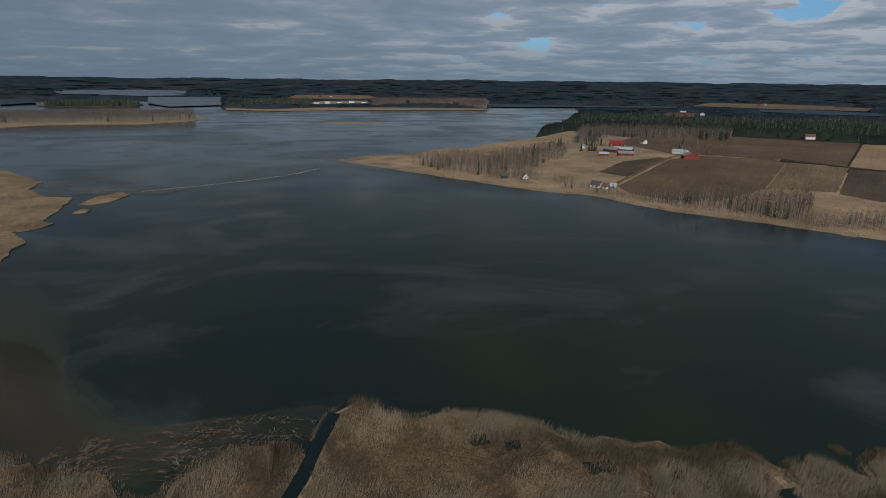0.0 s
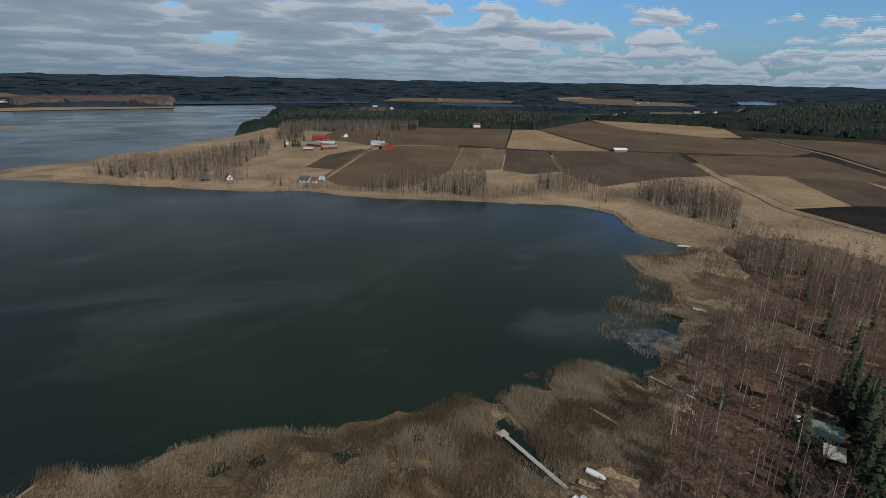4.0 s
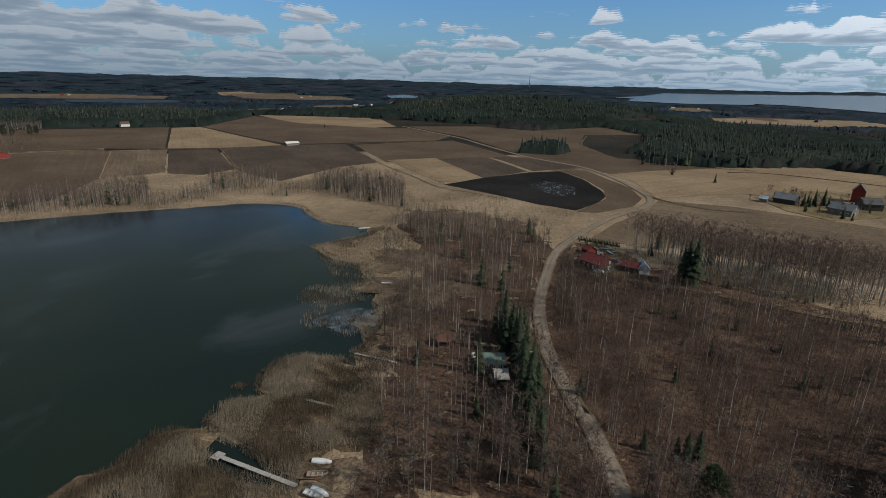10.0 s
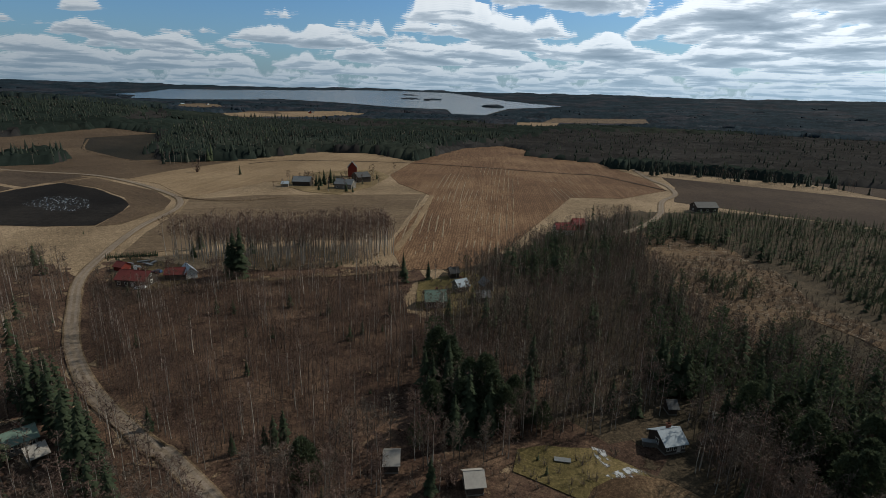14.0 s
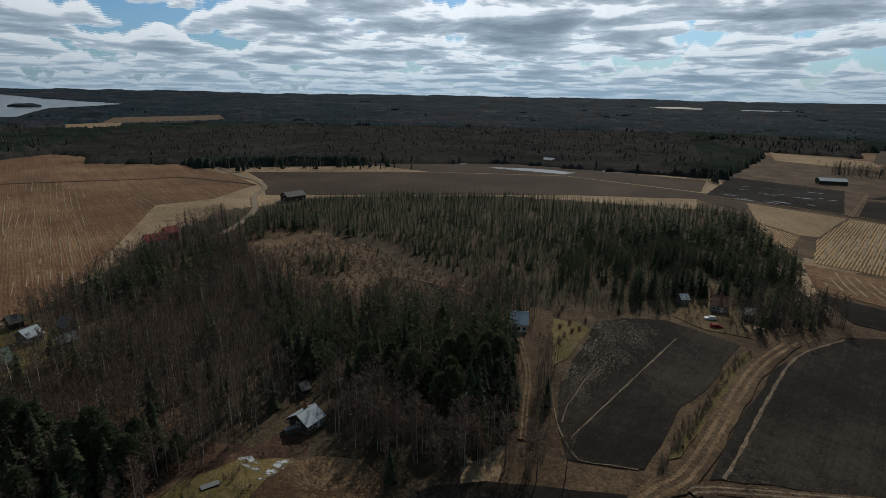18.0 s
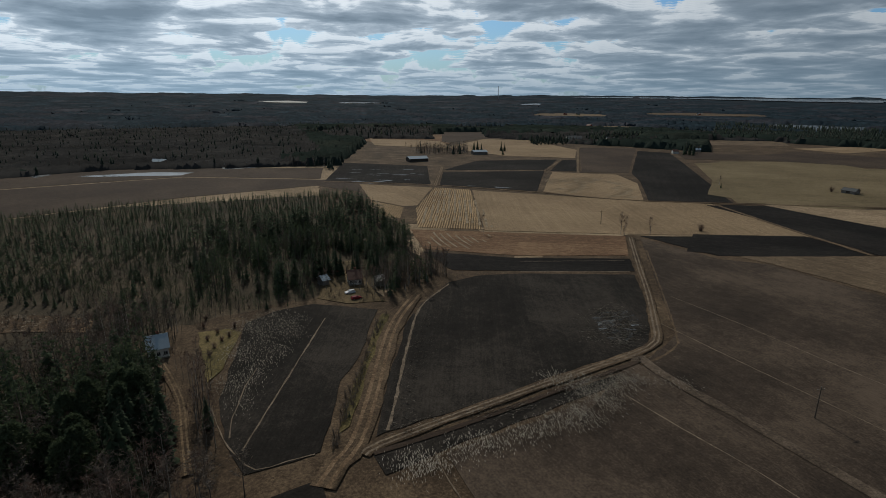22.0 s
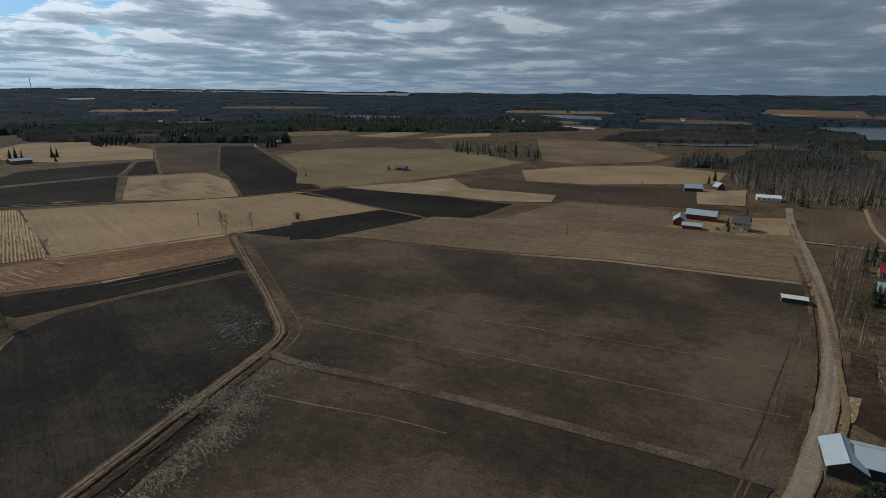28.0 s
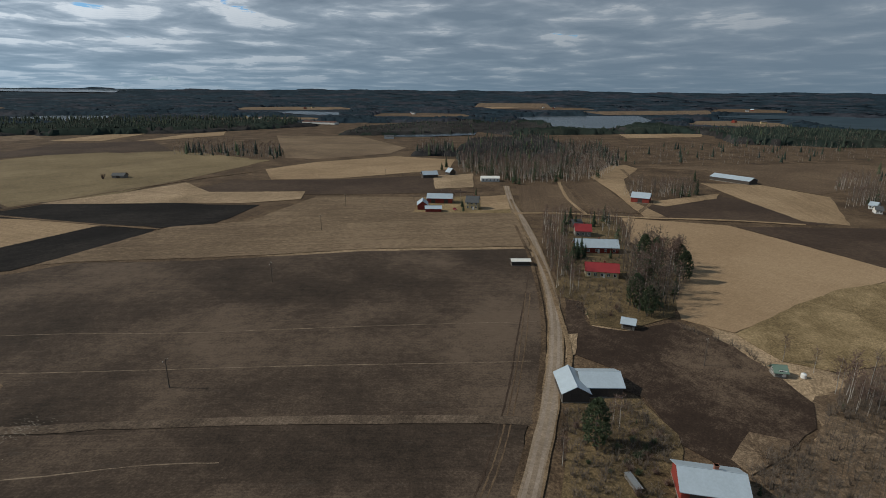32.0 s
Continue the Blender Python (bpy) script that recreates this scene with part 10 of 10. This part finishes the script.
NEAR = [
    ("bare_birches", "bare birch wood with pale trunks", 2, [[(t, 0), (c, 1)] for t, c in [bare_tree(r1, 10, 15, 7, 0.062, 3, segs=3) for _ in range(5)]], [M_BIRCH_BARK, M_TWIG]),
    ("bare_alders", "bare grey-brown alder scrub", 3, [[(t, 0), (c, 1)] for t, c in [bare_tree(r1, 10, 15, 7, 0.062, 3, segs=3) for _ in range(5)]], [M_GREY_BARK, M_GREYTWIG]),
    ("birch_thicket", "dense reddish thicket of young leafless birch", 4, [[(t, 0), (c, 1)] for t, c in [bare_tree(r1, 10, 10, 4, 0.055, 3, True, 2) for _ in range(5)]], [M_STEM, M_REDTWIG]),
    ("spruces", "dark spruce wood", 0, [[(t, 0), (c, 1)] for t, c in [spruce(r1, 10, 9, 6) for _ in range(5)]], [M_GREY_BARK, M_NEEDLE]),
    ("pines", "open pine wood", 1, [[(t, 0), (c, 1)] for t, c in [pine(r1, 10, 70) for _ in range(4)]], [M_GREY_BARK, M_PINE])]
MIDDLE = [[[(t, 0), (c, 1)] for t, c in [bare_tree(r1, 10, 11, 4, 0.066, 3, segs=2) for _ in range(4)]],
          [[(t, 0), (c, 1)] for t, c in [bare_tree(r1, 10, 11, 4, 0.066, 3, segs=2) for _ in range(4)]],
          [[(t, 0), (c, 1)] for t, c in [bare_tree(r1, 10, 7, 3, 0.10, 3, True, 1) for _ in range(4)]],
          [[(t, 0), (c, 1)] for t, c in [spruce(r1, 10, 7, 6, fold=False) for _ in range(4)]],
          [[(t, 0), (c, 1)] for t, c in [spruce(r1, 10, 5, 6, 0.17, True, False) for _ in range(4)]]]
FAR = [[[(t, 0), (c, 1)] for t, c in [bare_tree(r1, 10, 6, 2, 0.17, 3, segs=1) for _ in range(4)]],
       [[(t, 0), (c, 1)] for t, c in [bare_tree(r1, 10, 6, 2, 0.17, 3, segs=1) for _ in range(4)]],
       [[(t, 0), (c, 1)] for t, c in [bare_tree(r1, 10, 6, 1, 0.25, 3, True, 1) for _ in range(4)]],
       [[(c, 1)] for t, c in [far_spruce(r1, 10) for _ in range(4)]],
       [[(c, 1)] for t, c in [far_spruce(r1, 10) for _ in range(4)]]]
TALL = [[(t, 0), (c, 1)] for t, c in [bare_tree(r1, 10, 24, 7, 0.030, 3, segs=3, low=0.42) for _ in range(6)]]
SHRUBS = [[(bush(r1, 10, 12, 2, 0.22), 0)] for _ in range(6)]
squat = (TREES[:, 3] == 3) & (TREES[:, 2] < 3.3) & (reach < 300) & ~thing
merged("low_shrubs", "low leafless brown shrubs and brushwood", "shrubs", np.c_[TREES[squat][:, :2], ground_z[squat], TREES[squat][:, 2] / 10], SHRUBS, [M_GREYTWIG], rng)
thing |= squat
lofty = (TREES[:, 3] == 2) & (TREES[:, 2] > 12.5) & (reach < 590) & ~thing
merged("tall_birches", "tall slender bare birches with pale trunks", "wood", np.c_[TREES[lofty][:, :2], ground_z[lofty], TREES[lofty][:, 2] / 10], TALL, [M_BIRCH_BARK, M_TWIG], rng)
thing |= lofty
for k, (name, label, code, shapes, mats) in enumerate(NEAR):
    low = (TREES[:, 2] < 3.3) & (code == 3)
    for lo, hi, use, word in ((0, 300, shapes, "near"), (300, 590, MIDDLE[k], "farther"), (0, 5000, FAR[k], "distant")):
        sel = (TREES[:, 3] == code) & ~thing & (reach >= lo) & (reach < hi)
        sel &= (~low if word != "distant" else low | (reach >= 590))
        merged(name, word + " " + label, "wood", np.c_[TREES[sel][:, :2], ground_z[sel], TREES[sel][:, 2] / 10], use, [M_GREY_BARK, M_SHADEDNEEDLE] if code == 0 and word == "distant" else mats, rng)


def canopy(front, turns, near):
    """Woods seen over their tops: steep fronts of pointed crowns, with lakes, fields and roads left open."""
    r = np.random.default_rng(5)
    rings = np.stack([front, front + (5.0 if near else 0.010 * front)], 1).ravel()
    a = np.arange(turns) / turns * 2 * math.pi
    rr, aa = np.meshgrid(rings, a, indexing="ij")
    aa = aa + r.uniform(-0.4, 0.4, aa.shape) * 2 * math.pi / turns
    top = np.repeat(np.tile([0, 1], len(front)), turns)
    for k in (3, 8, 19):                                                 # fronts wander in and out
        shift = np.repeat(r.uniform(0, 6.283, len(front)), 2)
        rr = rr * (1 + (0.002 if near else 0.006) * np.sin(aa * k * 5 + shift[:, None]))
    x, y = (rr * np.sin(aa)).ravel(), (rr * np.cos(aa)).ravel()
    stand = np.clip((patchiness(x, y, 420, 12) - 0.42) * 8, 0, 1)        # tall old stands and low young ones
    bare = (patchiness(x, y, 330, 29) + r.normal(0, 0.05, len(x)) > 0.58).astype(int)
    open_land = inside(x, y, LAKE)
    if not near:
        bare[:] = 0
    if near:
        wooded = np.zeros(len(x), bool)
        for kind, poly in WOODS:
            if kind in ("conifer", "mixed", "farwood"):
                k = inside(x, y, poly)
                wooded |= k
                bare[k] = kind != "conifer"
        for kind, poly in WOODS:
            open_land |= inside(x, y, poly) & ~wooded
        for poly in FIELDS + [np.array(p) for p in FAR_LAKES]:
            open_land |= inside(x, y, poly) & ~wooded
        open_land |= (rr.ravel() < 640) | (rr.ravel() > 1400)
        i = np.nonzero(~open_land)[0]
        open_land[i] |= ~far_from_roads(x[i], y[i], 3)
        z = terrain(x, y) + 0.3 + top * (np.where(bare, 4.0, 8.5) + r.uniform(0, 1, len(x)) ** 1.3 * np.where(bare, 2.5, 3.5))
        z = np.where(open_land, terrain(x, y) - 1, z)
    else:
        crown = np.where(rr.ravel() < 2600, 4.5, np.maximum(2.0, 4.5 - (rr.ravel() - 2600) / 300))
        z = terrain(x, y) + 0.5 + top * (5 + 4.5 * stand + r.uniform(0, 1, len(x)) ** 1.5 * crown)
        for kind, poly in WOODS:
            if kind in ("conifer", "grove") and np.hypot(*poly.mean(0)) > 1400:
                k = inside(x, y, poly)
                bare[k] = 1 if kind == "grove" else 2
                z[k] += top[k] * 7
        for poly in FIELDS + [np.array(p) for p in FAR_LAKES]:
            if np.hypot(poly[:, 0], poly[:, 1]).max() > 1350:
                open_land |= inside(x, y, poly)
        shore = np.zeros(len(x), bool)                                   # low young woods before the far lakes
        for poly in FAR_LAKES + [p for p in FIELDS if np.hypot(p[:, 0], p[:, 1]).min() > 1350]:
            for reach_out in (1.04, 1.08, 1.13):
                shore |= inside(x * reach_out, y * reach_out, np.array(poly))
        z = np.where(shore, terrain(x, y) + 0.5 + (z - terrain(x, y)) * 0.15, z)
        z = np.where(open_land | (rr.ravel() < 1400), terrain(x, y) - 1, z)
    n = len(rings)
    i = (np.arange(n - 1)[:, None] * turns + np.arange(turns)[None]).ravel()
    j = (np.arange(n - 1)[:, None] * turns + (np.arange(turns)[None] + 1) % turns).ravel()
    tri = np.concatenate([np.c_[i, j, j + turns], np.c_[i, j + turns, i + turns]])
    keep = ~(open_land[tri].all(1))
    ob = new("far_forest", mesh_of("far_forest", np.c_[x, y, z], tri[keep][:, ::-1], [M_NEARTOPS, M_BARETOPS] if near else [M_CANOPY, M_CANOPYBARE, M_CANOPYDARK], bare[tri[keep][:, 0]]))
    tagged(ob, "close crowns of the woods beyond the fields" if near else "dark forest reaching to the horizon", "forest", kind="stuff")


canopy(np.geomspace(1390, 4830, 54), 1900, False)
canopy(np.arange(640, 1400, 12.0), 1200, True)


# ---- grass along the field edges ----
def verge_grass():
    r = np.random.default_rng(41)
    lines = [np.asarray(p) for p, w in ROADS if w > 2.1 and w != 2.8]
    pts = []
    for line in lines:
        for a, b in zip(line, line[1:]):
            d = b - a
            far, long = np.hypot(*((a + b) / 2)), np.hypot(*d)
            if far > 620 or long < 0.5:
                continue
            k = int(long * (5 if far < 260 else 2.5))
            t = r.uniform(0, 1, k)
            side = np.array([-d[1], d[0]]) / long
            w = r.normal(0, 0.9, k)
            pts.append(a + d * t[:, None] + side * w[:, None])
    p = np.concatenate(pts)
    keep = (patchiness(p[:, 0], p[:, 1], 25, 6) + r.uniform(-0.4, 0.4, len(p)) > 0.45) & far_from_roads(p[:, 0], p[:, 1], -0.2)
    p = p[keep & ~inside(p[:, 0], p[:, 1], LAKE)]
    h, a = r.uniform(0.25, 0.9, len(p)), r.uniform(0, 6.283, len(p))
    w = r.uniform(0.06, 0.16, len(p)) * (1 + np.hypot(p[:, 0], p[:, 1]) / 400)
    z = terrain(p[:, 0], p[:, 1]) + 0.05
    lean = r.normal(0, 0.3, (len(p), 2)) * h[:, None]
    v = np.stack([np.c_[p[:, 0] - np.cos(a) * w, p[:, 1] - np.sin(a) * w, z], np.c_[p[:, 0] + np.cos(a) * w, p[:, 1] + np.sin(a) * w, z], np.c_[p + lean, z + h]], 1).reshape(-1, 3)
    ob = new("verge_grass", mesh_of("verge_grass", v, np.arange(len(v)).reshape(-1, 3), M_REED))
    tagged(ob, "dry grass tufts along field edges and roads", "grass", kind="stuff")


verge_grass()


# ---- straw rows, lying reeds and brushwood ----
def straw_rows(label, poly, way, gap, wide, seed, bend=0.0):
    """Pale straw left in rows by the harvester: low uneven strips along one way, with breaks."""
    r = np.random.default_rng(seed)
    p = np.asarray(poly, float)
    a = radians(way)
    u, v = np.array([math.cos(a), math.sin(a)]), np.array([-math.sin(a), math.cos(a)])
    c = p.mean(0)
    lo, hi = ((p - c) @ v).min(), ((p - c) @ v).max()
    reach = abs((p - c) @ u).max()
    t = np.arange(-reach, reach, 5.0)
    vs, fs, count = [], [], 0
    for k in np.arange(lo + gap * 0.5, hi, gap):
        off = k + np.cumsum(r.normal(0, 0.06, len(t))) + bend * (t / reach) ** 2 * reach
        q = c + t[:, None] * u + off[:, None] * v
        keep = inside(q[:, 0], q[:, 1], p) & (patchiness(q[:, 0], q[:, 1], 55, seed) + r.uniform(-0.2, 0.2, len(t)) > 0.33)
        w = wide * r.uniform(0.55, 1.35, len(t))
        z = terrain(q[:, 0], q[:, 1]) + 0.34
        for i in np.nonzero(keep[:-1] & keep[1:])[0]:
            for e in (i, i + 1):
                vs += [(*(q[e] - v * w[e]), z[e]), (*q[e], z[e] + 0.16), (*(q[e] + v * w[e]), z[e])]
            fs += [(count, count + 3, count + 4), (count, count + 4, count + 1), (count + 1, count + 4, count + 5), (count + 1, count + 5, count + 2)]
            count += 6
    ob = new("straw_rows", mesh_of("straw_rows", np.array(vs), np.array(fs)[:, ::-1], M_STRAWLINE))
    tagged(ob, label, "straw rows", kind="stuff")


straw_rows("pale straw rows on rust-brown stubble", STUB_WEST, -28.4, 4.2, 0.27, 61)
straw_rows("pale straw rows fanning over rust-brown stubble", STUB_EAST, -24.8, 4.4, 0.36, 62, -0.03)
straw_rows("pale straw rows beside the farm track", STUB_NORTH, -22, 4.6, 0.27, 63)
straw_rows("straw rows on a stubble field", STUB_ROWS, 76.5, 4.0, 0.75, 64)
straw_rows("straw rows on rusty stubble", STUB_RUST, 97, 3.8, 0.5, 65, 0.1)
straw_rows("curved straw rows at the wood's edge", STUB_CURVE, 107, 4.0, 0.7, 66, 0.12)
straw_rows("straw rows on a far stubble plot", STUB_PLOT, 148, 6.0, 0.8, 67)


def lying(name, label, poly, count, size, mat, z, seed, lean=0.0, spread=0.8, wide=1.0, clump=7, part_of=0.48, drift=0.0):
    """Flattened reeds or felled brushwood: narrow blades lying every way on the ground or the water."""
    r = np.random.default_rng(seed)
    p = np.asarray(poly, float)
    q = r.uniform(p.min(0), p.max(0), (count * 5, 2))
    q = q[inside(q[:, 0], q[:, 1], p)]
    q = q[patchiness(q[:, 0], q[:, 1], clump, seed) + r.uniform(-0.25, 0.25, len(q)) > part_of][:count]
    q = q + r.normal(0, drift, q.shape)
    a = r.normal(lean, spread, len(q))
    d = np.c_[np.cos(a), np.sin(a)] * (size * r.uniform(0.4, 1.3, len(q)))[:, None]
    n = np.c_[-np.sin(a), np.cos(a)] * (size * wide * r.uniform(0.05, 0.13, len(q)))[:, None]
    h = z + r.uniform(0, 0.25, len(q))
    v = np.stack([np.c_[q - d, h], np.c_[q - n, h + 0.08], np.c_[q + d, h], np.c_[q + n, h + 0.02]], 1).reshape(-1, 3)
    i = np.arange(len(q))[:, None] * 4
    tri = np.concatenate([i + [[0, 3, 2]], i + [[0, 2, 1]]])
    tagged(new(name, mesh_of(name, v, tri, mat)), label, name.replace("_", " "), kind="stuff")


for k, poly in enumerate(STUBBLE_SHOALS):
    lying("lying_reeds", "pale broken reeds floating on dark shallows", poly, 520, 0.75, M_REEDLYING, 0.38, 71 + k, 0.5)
# windblown straw on the dark soil: outline, number of blades, length, way they lie
WINDBLOWN = [
    ([(39.3, -150.3), (39.8, -193.6), (24.9, -202.8), (11.8, -187.6), (26.2, -151.4), (29.0, -128.8)], 1500, 0.42, -1.63),
    ([(-6.1, -105.4), (-22.3, -109.6), (-44.1, -113.5), (-78.9, -132.5), (-81.1, -127.9), (-60.2, -110.1), (-38.3, -106.9), (-14.7, -100.1), (-5.0, -98.4)], 2600, 0.45, 1.52),
    ([(-86.6, -175.8), (-104.6, -178.7), (-105.0, -163.0), (-88.5, -146.2), (-78.8, -154.3)], 700, 0.55, 3.03),
    ([(-8.6, -121.9), (-23.3, -169.9), (-31.9, -187.3), (-22.0, -153.8), (-10.1, -118.5)], 300, 0.40, 3.11),
    ([(-6.8, -118.9), (-28.3, -120.6), (-56.8, -126.7), (-90.6, -140.9), (-87.8, -136.6), (-54.9, -122.6), (-27.2, -116.9), (-7.5, -114.9)], 900, 0.40, -2.97),
    ([(-54.0, -135.9), (-93.7, -123.9), (-91.1, -118.5), (-51.3, -123.0)], 500, 0.50, 1.37),
]
for k, (poly, count, size, way) in enumerate(WINDBLOWN):
    lying("windblown_straw", "thin pale windblown straw on dark soil", poly, int(count * 2.2), size * 1.3, M_WINDSTRAW, 1.0, 91 + k, way, 0.16, 1.1, 14, 0.42, 2.0)
lying("felled_brush", "pale felled brushwood lying in the clearing", CLEARING, 4200, 0.9, M_REEDLYING, 0.90, 81, wide=1.5, part_of=0.52)


# ---- reeds ----
def reed_stand():
    r = np.random.default_rng(31)
    vs, ms = [], []
    k = np.hypot(LAKE[:, 0], LAKE[:, 1]) < 520
    shore = LAKE[k]
    for a, b in zip(shore, shore[1:]):
        d = b - a
        if np.hypot(*d) > 30:
            continue
        n = np.array([-d[1], d[0]]) / max(np.hypot(*d), 1e-6) * 2.4
        REEDS.append((np.array([a + n, b + n, b - n, a - n]), 0.8))
    for poly, dense in REEDS:
        far = np.hypot(*poly.mean(0))
        x, y = scatter(poly, (0.21 if far < 170 else 0.36 if far < 300 else 0.7) / math.sqrt(dense), r)
        keep = patchiness(x, y, 9, 3) * 0.6 + patchiness(x, y, 30, 8) * 0.6 + r.uniform(0, 0.5, len(x)) > 0.55
        keep &= far_from_roads(x, y, 0.2)
        for pool in POOLS:
            keep &= ~inside(x, y, pool) | (r.uniform(0, 1, len(x)) < 0.5)
        keep &= ~inside(x, y, THIN_REEDS) | (r.uniform(0, 1, len(x)) < 0.42)
        x, y = x[keep], y[keep]
        h = r.uniform(0.8, 1.7, len(x)) * (0.7 + 0.6 * patchiness(x, y, 16, 14))
        a = r.uniform(0, 6.283, len(x))
        lx, ly = h * (0.28 + r.normal(0, 0.16, len(x))), h * (0.10 + r.normal(0, 0.16, len(x)))
        w = r.uniform(0.022, 0.050, len(x)) * (1 if far < 170 else 1.5 if far < 300 else 2.4)
        z = np.where(inside(x, y, LAKE), 0.0, 0.45)
        b0 = np.stack([x - np.cos(a) * w, y - np.sin(a) * w, z], -1)
        b1 = np.stack([x + np.cos(a) * w, y + np.sin(a) * w, z], -1)
        tip = np.stack([x + lx, y + ly, z + h], -1)
        vs.append(np.stack([b0, b1, tip], 1).reshape(-1, 3))
        ms.append(patchiness(x, y, 21, 33) + r.uniform(-0.3, 0.3, len(x)) > 0.52)
    v = np.concatenate(vs)
    ob = new("reeds", mesh_of("reeds", v, np.arange(len(v)).reshape(-1, 3), [M_REED, M_REEDPALE], np.concatenate(ms)))
    tagged(ob, "dry tan reeds bent by the wind", "reeds", kind="stuff")


reed_stand()
